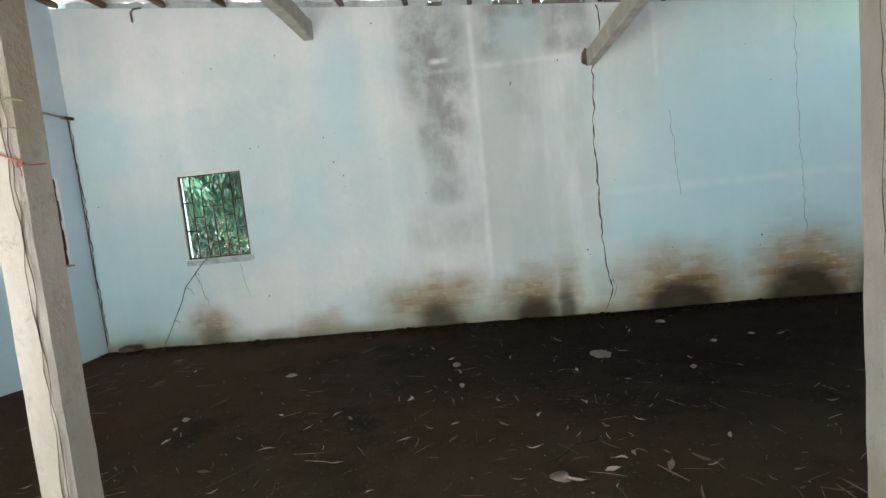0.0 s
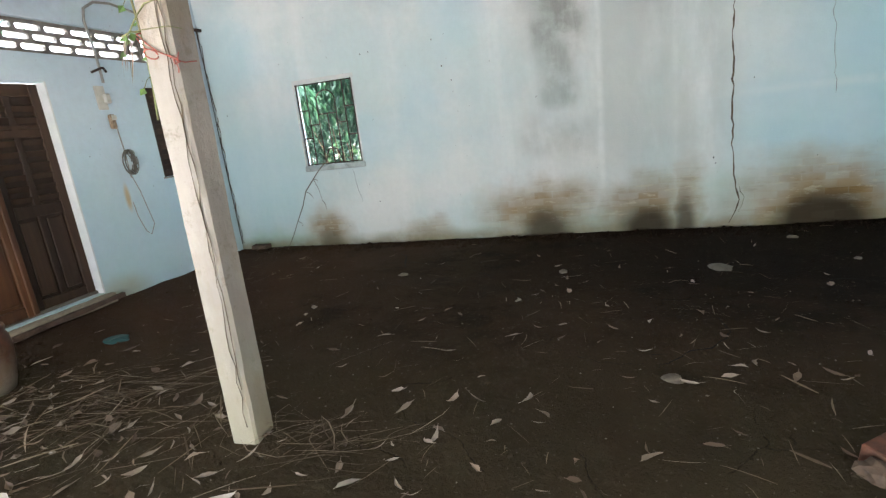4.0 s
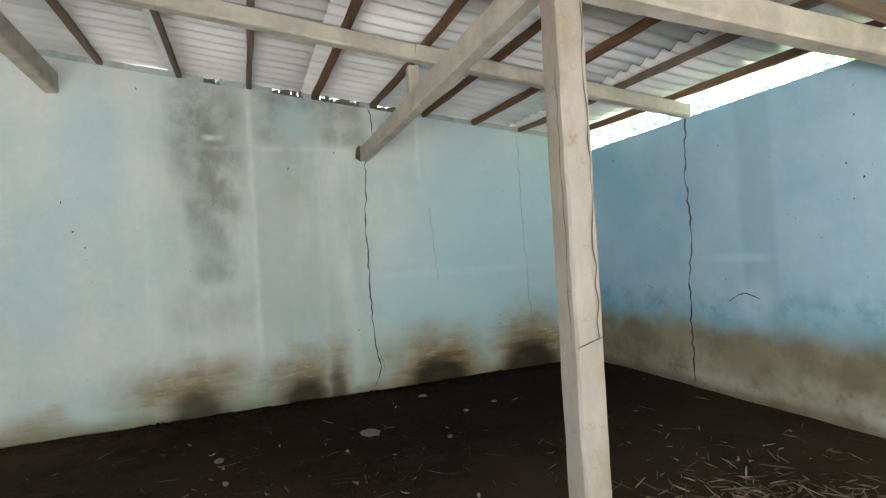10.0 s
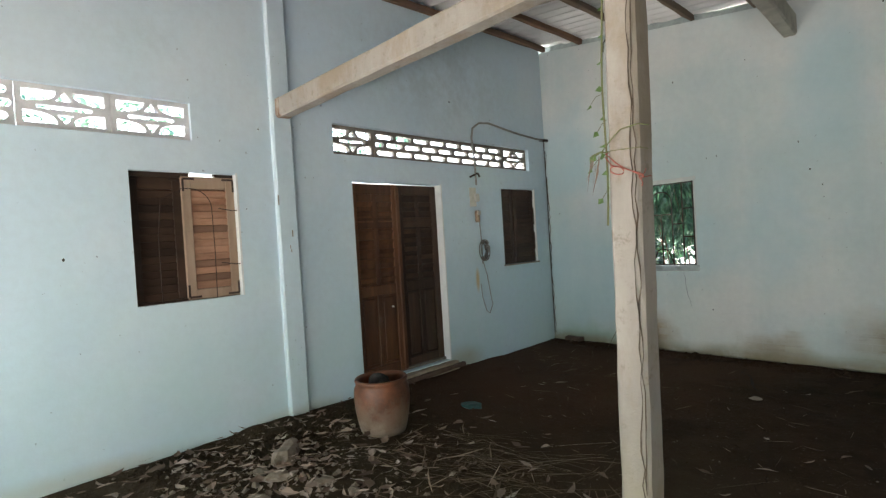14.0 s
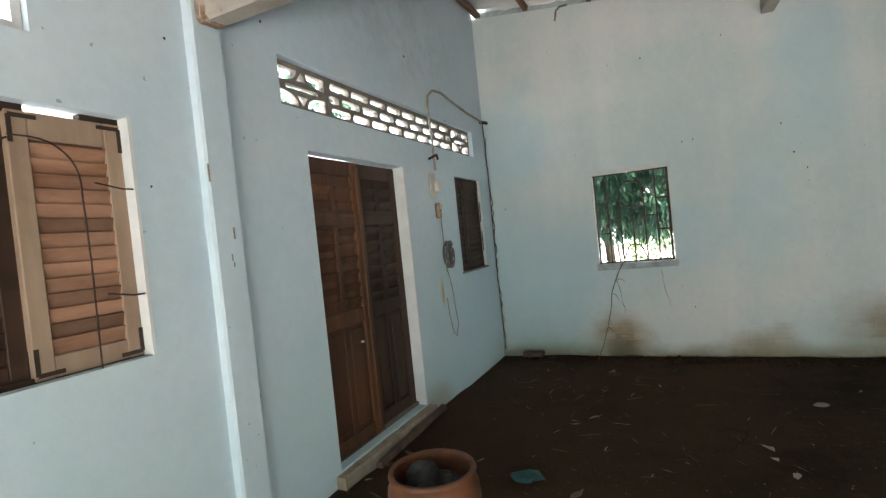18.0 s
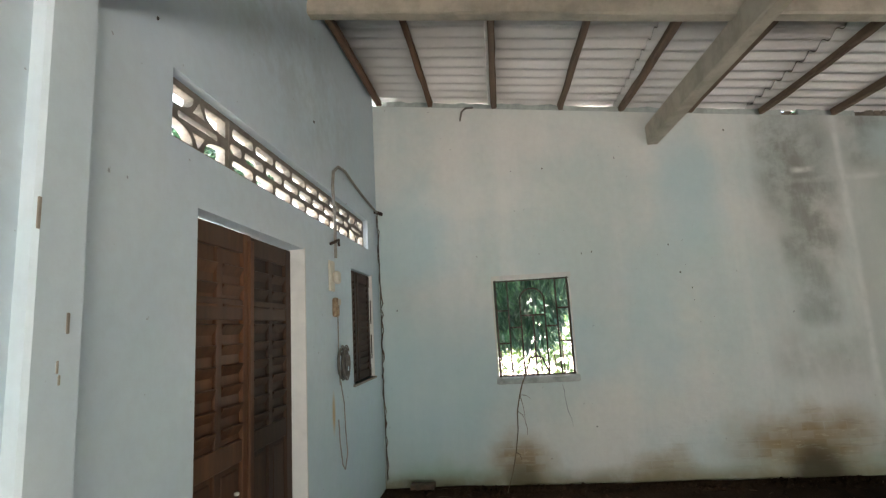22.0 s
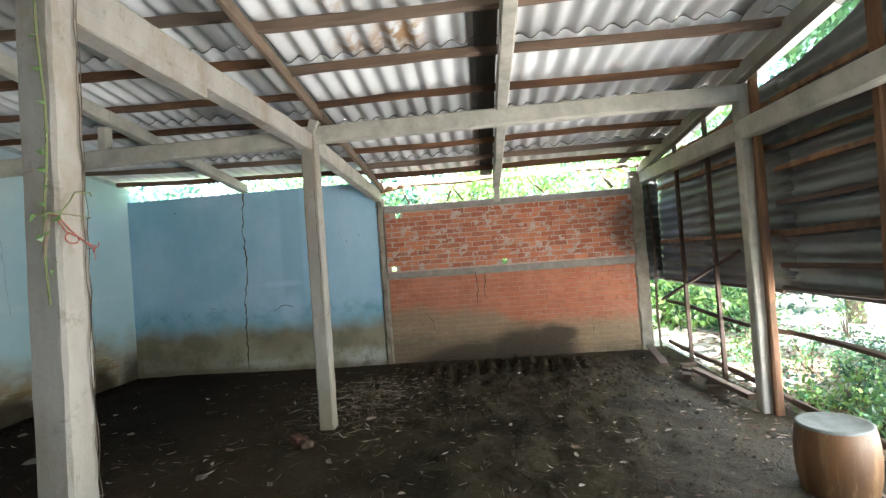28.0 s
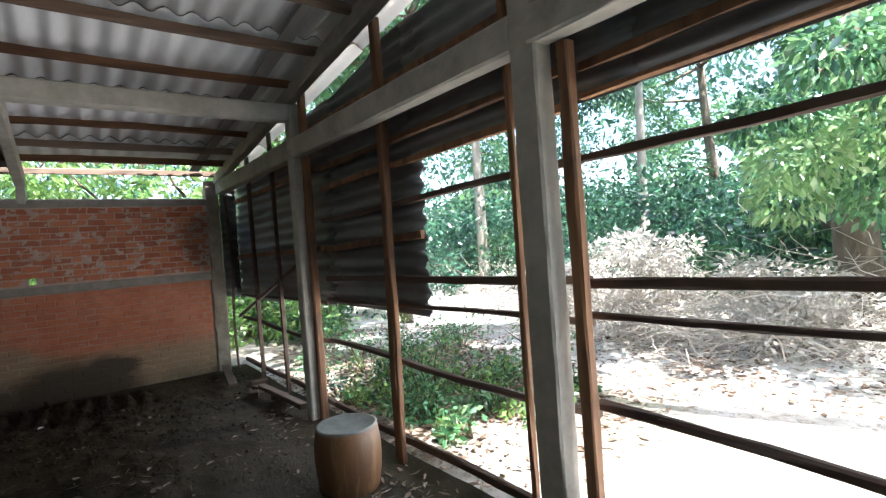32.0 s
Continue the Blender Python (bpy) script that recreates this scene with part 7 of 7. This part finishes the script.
clods("crumbled clods of dark earth by the brick wall", 2600, 8.1, -6.2, 0.9, 1.1, (0.008, 0.032), EARTH)
clods("small clods of earth over the south bay", 1800, 5.6, -6.4, 1.6, 1.2, (0.005, 0.018), EARTH)
clods("crumbs of earth over the north bay", 2600, 4.2, -3.0, 2.2, 1.5, (0.004, 0.016), EARTH)
clods("earth and rotten litter heaped by the house wall", 1500, 0.5, -4.6, 0.3, 0.6, (0.008, 0.03), EARTH)
clods("crumbled earth banked along the foot of the north wall", 1700, 3.9, -0.15, 3.6, 0.12, (0.01, 0.042), EARTH)
clods("pale chips on the earth floor", 420, 3.6, -3.8, 2.2, 1.4, (0.003, 0.009), STONE)
clods("pale gravel drifted by the house wall", 420, 1.1, -5.0, 0.5, 0.4, (0.008, 0.032), STONE)

# ---- outside: trees, bushes, brushwood ----
rng = np.random.default_rng(4)


def leaves(n, centres, size, flat=0.55, stretch=1.0, droop=0.0):
    """n single leaves (a folded diamond each) scattered about centres (x, y, z, radius)."""
    cs = np.array(centres, float)
    w = cs[:, 3] ** 2
    pick = rng.choice(len(cs), n, p=w / w.sum())
    d = rng.normal(size=(n, 3))
    d /= np.linalg.norm(d, axis=1)[:, None]
    r = cs[pick, 3] * rng.uniform(0.45, 1.0, n) ** 0.6
    o = cs[pick, :3] + d * r[:, None] * np.array([1, 1, flat])
    out = d + rng.normal(scale=0.7, size=(n, 3))
    out[:, 2] -= droop
    out /= np.linalg.norm(out, axis=1)[:, None]
    side = np.cross(out, rng.normal(size=(n, 3)))
    side /= np.linalg.norm(side, axis=1)[:, None] + 1e-9
    up = np.cross(out, side)
    s = size * rng.uniform(0.6, 1.35, n)[:, None]
    v = np.stack([o, o + out * s * 0.5 * stretch + side * s * 0.28 + up * s * 0.06, o + out * s * stretch, o + out * s * 0.5 * stretch - side * s * 0.28 + up * s * 0.06], 1).reshape(-1, 3)
    k = np.arange(n)[:, None] * 4
    f = np.concatenate([k + np.array([0, 1, 2]), k + np.array([0, 2, 3])], 1).reshape(-1, 3)
    return v, f


def leaf_mesh(name, v, f, mat):
    me = bpy.data.meshes.new(name)
    me.vertices.add(len(v))
    me.vertices.foreach_set("co", v.ravel())
    me.loops.add(f.size)
    me.loops.foreach_set("vertex_index", f.ravel().astype(np.int32))
    me.polygons.add(len(f))
    me.polygons.foreach_set("loop_start", np.arange(0, f.size, 3, dtype=np.int32))
    me.polygons.foreach_set("loop_total", np.full(len(f), 3, dtype=np.int32))
    me.materials.append(mat)
    me.update(calc_edges=True)
    return me


def tree(at, height, trunk, crown, n, size, mat, bark, label, seed, low=0.45, flat=0.7, lean=(0, 0)):
    """A tapered bent trunk with limbs, and a crown of clumps of leaves."""
    r = random.Random(seed)
    x, y = at
    z0 = ground_z(x, y) - 0.1
    th = thing("tree", label, "tree", "trees round the shed")
    pts = [(x + lean[0] * t * height + 0.12 * math.sin(3 * t + seed) * t * 3, y + lean[1] * t * height + 0.10 * math.sin(4 * t + seed * 2) * t * 3, z0 + height * 0.85 * t) for t in (i / 9 for i in range(10))]
    geo = Geo().tube(pts, trunk, 9, trunk * 0.3)
    clumps = []
    for k in range(11):
        t = r.uniform(low, 0.95)
        b = Vector(pts[min(9, int(t * 9))])
        a = r.uniform(0, 6.28)
        reach = crown * r.uniform(0.35, 0.95)
        e = b + Vector((math.cos(a) * reach, math.sin(a) * reach, reach * r.uniform(-0.05, 0.55)))
        m = b.lerp(e, 0.5) + Vector((0, 0, -0.08 * reach))
        part("limb", Geo().tube([b, m, e], trunk * 0.32, 5, 0.012), bark, th, smooth=True)
        clumps.append((*e, crown * r.uniform(0.25, 0.48)))
        clumps.append((*m.lerp(e, 0.4), crown * r.uniform(0.18, 0.34)))
    part("trunk", geo, bark, th, smooth=True)
    v, f = leaves(int(n * 3.6), clumps, size * 0.55, flat, 1.25, 0.5)
    part("crown", leaf_mesh("crown", v, f, mat), mat, th)
    return th


def bush(at, r0, h, n, size, mat, label, seed, name="bush"):
    rr = random.Random(seed)
    x, y = at
    z = ground_z(x, y)
    cl = [(x + rr.uniform(-r0, r0) * 0.7, y + rr.uniform(-r0, r0) * 0.7, z + h * rr.uniform(0.15, 0.8), r0 * rr.uniform(0.3, 0.6)) for _ in range(9)]
    th = thing(name, label, "bush", "bushes")
    for c in cl[:6]:
        geo = Geo().tube([(x, y, z - 0.05), ((x + c[0]) / 2 + 0.05, (y + c[1]) / 2, z + (c[2] - z) * 0.6), c[:3]], 0.014, 5, 0.004)
        part("stem", geo, TWIG, th)
    v, f = leaves(n, cl, size, 0.8, 1.2, 0.2)
    part("foliage", leaf_mesh("foliage", v, f, mat), mat, th)
    return th


TREES = (((3.9, -16.2), 9, 0.34, 2.6, 5200, 0.20, LEAF, BARK, "thick dark trunk with bright broad leaves at the clearing's edge", 1, 0.22),
         ((9.5, -19.5), 13, 0.16, 2.8, 4200, 0.20, LEAF_DARK, PALE_BARK, "slender pale trunk in the wood", 2, 0.5),
         ((13.5, -17.0), 12, 0.20, 2.6, 3600, 0.20, LEAF, PALE_BARK, "pale trunk with a leafy crown in the wood", 3, 0.5),
         ((16.5, -23), 14, 0.22, 3.2, 3600, 0.24, LEAF_DARK, PALE_BARK, "pale trunk in the wood", 4, 0.3),
         ((5.8, -24.5), 13, 0.22, 3.4, 4200, 0.25, LEAF_DARK, BARK, "leafy tree in the wood", 5, 0.25),
         ((10.5, -26), 13, 0.24, 3.6, 4000, 0.26, LEAF, BARK, "leafy tree in the wood", 6, 0.2),
         ((0.8, -19), 11, 0.22, 3.4, 4600, 0.22, LEAF, BARK, "leafy tree at the clearing's edge", 7, 0.2),
         ((-3.5, -16), 11, 0.24, 3.4, 3600, 0.22, LEAF, BARK, "leafy tree at the clearing's edge", 8, 0.2),
         ((20, -15), 13, 0.22, 3.6, 3800, 0.24, LEAF, BARK, "leafy tree in the wood", 9, 0.15),
         ((14.5, -11), 10, 0.16, 2.8, 3800, 0.18, LEAF_LIME, BARK, "leafy tree beyond the brick wall", 10, 0.2),
         ((13.0, -5.5), 8, 0.13, 2.4, 5200, 0.15, LEAF_LIME, BARK, "leafy tree beyond the brick wall", 11, 0.2),
         ((13.5, -1.5), 8, 0.14, 2.5, 4200, 0.16, LEAF, BARK, "leafy tree beyond the end wall", 12, 0.2),
         ((17, -4), 11, 0.2, 3.2, 3400, 0.22, LEAF_DARK, BARK, "leafy tree beyond the end wall", 13, 0.15),
         ((15.5, -8.0), 10, 0.16, 2.8, 3400, 0.20, LEAF, BARK, "leafy tree beyond the brick wall", 14, 0.15),
         ((1.0, 3.6), 6, 0.10, 1.9, 5200, 0.17, LEAF, BARK, "leafy tree close outside the north window", 15, 0.42),
         ((3.2, 5.0), 7, 0.12, 2.2, 4200, 0.18, LEAF_DARK, BARK, "leafy tree outside the north window", 16, 0.5),
         ((-1.5, 5.5), 7, 0.12, 2.2, 3000, 0.18, LEAF, BARK, "leafy tree outside the north window", 17, 0.1))
for row in TREES:
    tree(*row)
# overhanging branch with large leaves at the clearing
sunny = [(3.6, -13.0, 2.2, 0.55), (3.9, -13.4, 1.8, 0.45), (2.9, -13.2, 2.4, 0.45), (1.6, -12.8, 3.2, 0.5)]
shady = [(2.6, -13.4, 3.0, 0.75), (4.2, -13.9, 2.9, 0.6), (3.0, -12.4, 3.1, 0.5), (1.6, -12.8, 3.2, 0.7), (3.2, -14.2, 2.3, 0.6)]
th = thing("overhanging_branch", "long branch over the clearing, sun and shade painted in its leaf colours", "branch")
geo = Geo().tube([(3.9, -16.0, 3.0), (3.8, -14.8, 3.4), (3.5, -13.6, 3.3), (3.4, -12.6, 2.8)], 0.05, 6, 0.012)
geo.tube([(3.7, -14.4, 3.4), (2.8, -13.6, 3.5), (1.7, -12.9, 3.5)], 0.03, 6, 0.01)
part("limb", geo, BARK, th)
# sun and shade come from leaf colour: pale low clumps, darker greens elsewhere
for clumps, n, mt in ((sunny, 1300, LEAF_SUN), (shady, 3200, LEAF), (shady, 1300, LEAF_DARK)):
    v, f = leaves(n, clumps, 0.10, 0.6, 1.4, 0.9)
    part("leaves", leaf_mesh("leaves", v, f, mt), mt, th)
# unseen tree west of the open side, added to dapple the ground before it
th = thing("tree", "unseen tall leafy tree added to shade the ground before the open side", "tree", "trees round the shed")
trunk = [(-2.2, -12.4, -0.3), (-2.0, -12.2, 2.5), (-1.5, -11.9, 5.0), (-0.9, -11.6, 7.2)]
part("trunk", Geo().tube(trunk, 0.2, 9, 0.07), BARK, th, smooth=True)
rb = random.Random(31)
cl = [(rb.uniform(1.5, 3.6), rb.uniform(-10.6, -9.3), rb.uniform(7.0, 8.4), rb.uniform(0.3, 0.55)) for _ in range(16)]
for c in cl:
    part("limb", Geo().tube([trunk[2], ((c[0] - 1.3) / 2, (c[1] - 11.8) / 2, 6.6), c[:3]], 0.03, 5, 0.01), BARK, th)
v, f = leaves(5200, cl, 0.14, 0.6, 1.3, 0.5)
part("crown", leaf_mesh("crown", v, f, LEAF), LEAF, th)

rb = random.Random(21)
for k in range(96):
    if k >= 54:     # seedlings at the clearing's edge
        bush((rb.uniform(4.6, 6.9), rb.uniform(-11.2, -8.95)), rb.uniform(0.10, 0.26), rb.uniform(0.12, 0.42), 60, 0.07, (LEAF, LEAF_LIME)[k % 2], "leafy green seedling in the leaf litter", 100 + k, "seedling")
        continue
    if k >= 34:     # low leafy plants under the open side
        p, r0, h, n, sz, mt = (rb.uniform(5.3, 9.6), rb.uniform(-10.6, -8.95)), rb.uniform(0.2, 0.42), rb.uniform(0.25, 0.65), 170, 0.05, (LEAF, LEAF_LIME, LEAF, LEAF_DARK)[k % 4]
    elif k < 12:      # green undergrowth close to the east half of the open side
        p, r0, h, n, sz, mt = (rb.uniform(5.2, 11.0), rb.uniform(-12.0, -9.2)), rb.uniform(0.35, 0.6), rb.uniform(0.35, 0.8), 240, 0.052, (LEAF, LEAF_LIME, LEAF)[k % 3]
    elif k < 24:    # thicket behind the clearing
        p, r0, h, n, sz, mt = (rb.uniform(1.0, 19.0), rb.uniform(-21.0, -16.5)), rb.uniform(0.9, 1.5), rb.uniform(1.2, 2.2), 900, 0.15, (LEAF_DARK, LEAF)[k % 2]
    else:           # thicket beyond the brick wall
        p, r0, h, n, sz, mt = (rb.uniform(10.6, 13.5), rb.uniform(-12.0, -7.0)), rb.uniform(0.6, 1.1), rb.uniform(0.9, 1.8), 800, 0.12, (LEAF, LEAF_LIME)[k % 2]
    bush(p, r0, h, n, sz, mt, "leafy green bush on the sandy ground", 100 + k)

# heap of dry brushwood behind the clearing
def brush(x, y, rx, h, n, seed):
    r = random.Random(seed)
    geo = Geo()
    for _ in range(n):
        px_, py_ = x + r.gauss(0, rx), y + r.gauss(0, 0.5)
        z = ground_z(px_, py_) + abs(r.gauss(0, h * 0.5))
        a, l = r.uniform(0, 6.28), r.uniform(0.3, 1.1)
        q = (px_ + math.cos(a) * l, py_ + math.sin(a) * l * 0.5, z + r.uniform(-0.3, 0.4))
        m = tuple((u + v) / 2 + r.uniform(-0.1, 0.1) for u, v in zip((px_, py_, z), q))
        geo.tube([(px_, py_, z), m, q], r.uniform(0.004, 0.011), 3, 0.003)
    ob = part("brushwood", geo, BRUSHWOOD, None, "", False, "stuff")
    tagged(ob, "tangled heap of dry grey brushwood behind the clearing", "brushwood")


brush(6.0, -13.4, 1.7, 1.1, 1100, 1)
brush(9.5, -15.0, 1.8, 1.0, 800, 2)
brush(3.2, -15.0, 1.5, 0.9, 700, 3)

# dry creepers over the brushwood, their pale colour standing in for sun glare
cl = []
for k in range(90):
    px_, py_ = rb.uniform(1.0, 9.0), rb.uniform(-15.4, -13.3)
    tall = 1.25 * math.exp(-((px_ - 5.8) / 2.2) ** 2) + 0.25
    cl.append((px_, py_, rb.uniform(-0.05, tall), rb.uniform(0.25, 0.45)))
v, f = leaves(16000, cl, 0.075, 0.6, 1.4, 0.4)
ob = part("dry_creepers", leaf_mesh("dry_creepers", v, f, BRUSHWOOD), BRUSHWOOD, None, "", False, "stuff")
tagged(ob, "dry creepers over the brushwood heap, sun glare put into their pale colour", "creepers")

# unseen tall tree over the house corner, added to shade the north window's leaves
cl = [(rb.uniform(-7.0, 5.0), rb.uniform(0.9, 9.0), rb.uniform(4.9, 8.0), rb.uniform(0.8, 1.3)) for k in range(80)]
v, f = leaves(34000, cl, 0.2, 0.6, 1.2, 0.5)
th = thing("tree", "unseen broad leafy tree added to shade the leaves behind the north wall", "tree", "trees round the shed")
part("crown", leaf_mesh("crown", v, f, LEAF_DARK), LEAF_DARK, th)
part("trunk", Geo().tube([(-1.0, 5.8, -0.3), (-0.9, 5.6, 2.0), (-0.7, 5.0, 4.4), (-0.5, 4.2, 6.6)], 0.2, 9, 0.06), BARK, th, smooth=True)
for c in cl[:18]:
    part("limb", Geo().tube([(-0.7, 5.0, 4.4), ((c[0] - 0.7) / 2, (c[1] + 5.0) / 2, c[2] * 0.5 + 2.6), c[:3]], 0.04, 5, 0.012), BARK, th)

# dry leaves on the sandy ground
v, f = leaves(9000, [(7.0, -9.8, -0.1, 2.4), (5.2, -9.8, -0.1, 1.5), (6.0, -9.3, -0.1, 1.2), (7.5, -10.0, -0.1, 1.9), (3.6, -13.0, -0.1, 1.5), (6.0, -12.0, -0.1, 2.2), (9.5, -11, -0.1, 2)], 0.09, 0.012, 1.2)
for i in range(0, len(v), 4):
    v[i:i + 4, 2] = ground_z(v[i, 0], v[i, 1]) + 0.02 + 0.3 * (v[i:i + 4, 2] - v[i, 2])
ob = part("ground_litter", leaf_mesh("ground_litter", v, f, LEAF_DRY), LEAF_DRY, None, "", False, "stuff")
tagged(ob, "dry brown leaves strewn on the sandy ground", "leaves")

# undergrowth between clearing and woods
cl = []
for k in range(430):
    px_, py_ = rb.uniform(-6, 24), rb.uniform(-27, -16.4)
    if px_ > 12:
        py_ = rb.uniform(-27, -10.5)
    cl.append((px_, py_, ground_z(px_, py_) + rb.uniform(0.2, 2.6), rb.uniform(0.5, 1.1)))
v, f = leaves(105000, cl, 0.14, 0.7, 1.2, 0.2)
ob = part("undergrowth", leaf_mesh("undergrowth", v, f, LEAF_DARK), LEAF_DARK, None, "", False, "stuff")
tagged(ob, "tangled green undergrowth behind the clearing", "undergrowth")
cl = []
for k in range(150):
    px_, py_ = rb.uniform(10.2, 20), rb.uniform(-10.0, 5.0)
    cl.append((px_, py_, ground_z(px_, py_) + rb.uniform(0.3, 3.4), rb.uniform(0.5, 1.0)))
v, f = leaves(30000, cl, 0.13, 0.8, 1.2, 0.3)
ob = part("undergrowth", leaf_mesh("undergrowth", v, f, LEAF_LIME), LEAF_LIME, None, "", False, "stuff")
tagged(ob, "bright green undergrowth beyond the brick wall", "undergrowth")
# drooping foliage just outside the north window
cl = [(rb.uniform(-6.5, 1.0), rb.uniform(2.0, 6.5), rb.uniform(0.0, 2.4), rb.uniform(0.4, 0.8)) for k in range(70)]
v, f = leaves(20000, cl, 0.11, 0.9, 1.3, 0.4)
ob = part("undergrowth", leaf_mesh("undergrowth", v, f, LEAF_DARK), LEAF_DARK, None, "", False, "stuff")
tagged(ob, "green thicket behind the north wall", "undergrowth")
cl = [(rb.uniform(1.2, 4.5), rb.uniform(4.0, 8.5), rb.uniform(0.1, 1.5), rb.uniform(0.3, 0.6)) for k in range(40)]
v, f = leaves(3600, cl, 0.10, 0.9, 1.3, 0.4)
ob = part("undergrowth", leaf_mesh("undergrowth", v, f, LEAF_LIME), LEAF_LIME, None, "", False, "stuff")
tagged(ob, "sparse sunlit shoots behind the north wall", "undergrowth")
cl = [(rb.uniform(-0.6, 3.4), rb.uniform(1.0, 2.6), rb.uniform(1.6, 3.6), rb.uniform(0.25, 0.5)) for k in range(46)]
v, f = leaves(30000, cl, 0.062, 1.0, 2.2, 2.6)
th = thing("hanging_foliage", "dark drooping foliage outside the north window", "foliage")
part("leaves", leaf_mesh("leaves", v, f, LEAF_DARK), LEAF_DARK, th)
for c in cl[:20]:
    geo = Geo().tube([(c[0] + 0.2, c[1] + 0.5, ground_z(c[0], c[1] + 0.5)), (c[0] + 0.1, c[1] + 0.3, c[2] * 0.6), c[:3]], 0.012, 5, 0.004)
    part("stem", geo, TWIG, th)
# unseen canopy, added to shade the east half of the open side
cl = [(rb.uniform(3.0, 11.5), rb.uniform(-12.8, -9.2), rb.uniform(4.8, 7.0), rb.uniform(0.6, 1.1)) for k in range(44)]
v, f = leaves(26000, cl, 0.17, 0.6, 1.2, 0.5)
th = thing("tree", "unseen leafy tree added to shade the open side of the shed", "tree", "trees round the shed")
part("crown", leaf_mesh("crown", v, f, LEAF), LEAF, th)
geo = Geo().tube([(11.2, -12.6, -0.3), (11.0, -12.3, 1.6), (10.6, -12.0, 3.4), (9.6, -11.7, 5.2), (7.6, -11.5, 6.2), (5.6, -11.4, 6.6)], 0.15, 9, 0.03)
for c in cl[:16]:
    geo.tube([(min(10.4, max(6.5, c[0] + 0.8)), -11.8, 5.3), ((c[0] + 8) / 2, (c[1] - 11.7) / 2, c[2] - 0.1), c[:3]], 0.03, 5, 0.01)
part("trunk", geo, BARK, th, smooth=True)

# far woods: a deep belt of foliage round the place
cl = []
for k in range(150):
    a = 2 * math.pi * k / 150 + rb.uniform(-0.02, 0.02)
    for z in (1.0, 3.5, 6.5, 9.5, 12.5):
        d = rb.uniform(25, 32)
        cx, cy = 5 + d * math.cos(a), -6 + d * math.sin(a)
        cl.append((cx, cy, z + 0.6 + rb.uniform(-0.8, 0.8) + max(0, ground_z(cx, cy)), rb.uniform(1.6, 2.6)))
v, f = leaves(95000, cl, 0.33, 0.9, 1.2, 0.3)
ob = part("far_woods", leaf_mesh("far_woods", v, f, LEAF_DARK), LEAF_DARK, None, "", False, "stuff")
tagged(ob, "dense belt of dark green woods all round", "woods")
s = Nodes("woods_backdrop")
col = s.mix(s.span(s.noise(0.35, 8, 0.75), 0.35, 0.65), (0.012, 0.035, 0.014), (0.07, 0.14, 0.05))
BACK = s.done(col, 0.95)
geo = Geo()
for k in range(48):
    a = 2 * math.pi * k / 48
    hgt = 6.5 + 2.5 * math.sin(k * 1.7) + 1.5 * math.sin(k * 4.1)
    geo.v += [(5 + 60 * math.cos(a), -6 + 60 * math.sin(a), -2), (5 + 60 * math.cos(a), -6 + 60 * math.sin(a), hgt)]
geo.f = [(2 * k, 2 * k + 1, (2 * k + 3) % 96, (2 * k + 2) % 96) for k in range(48)]
structure("backdrop", geo.mesh("backdrop", BACK), BACK, "distant wooded skyline", "woods")
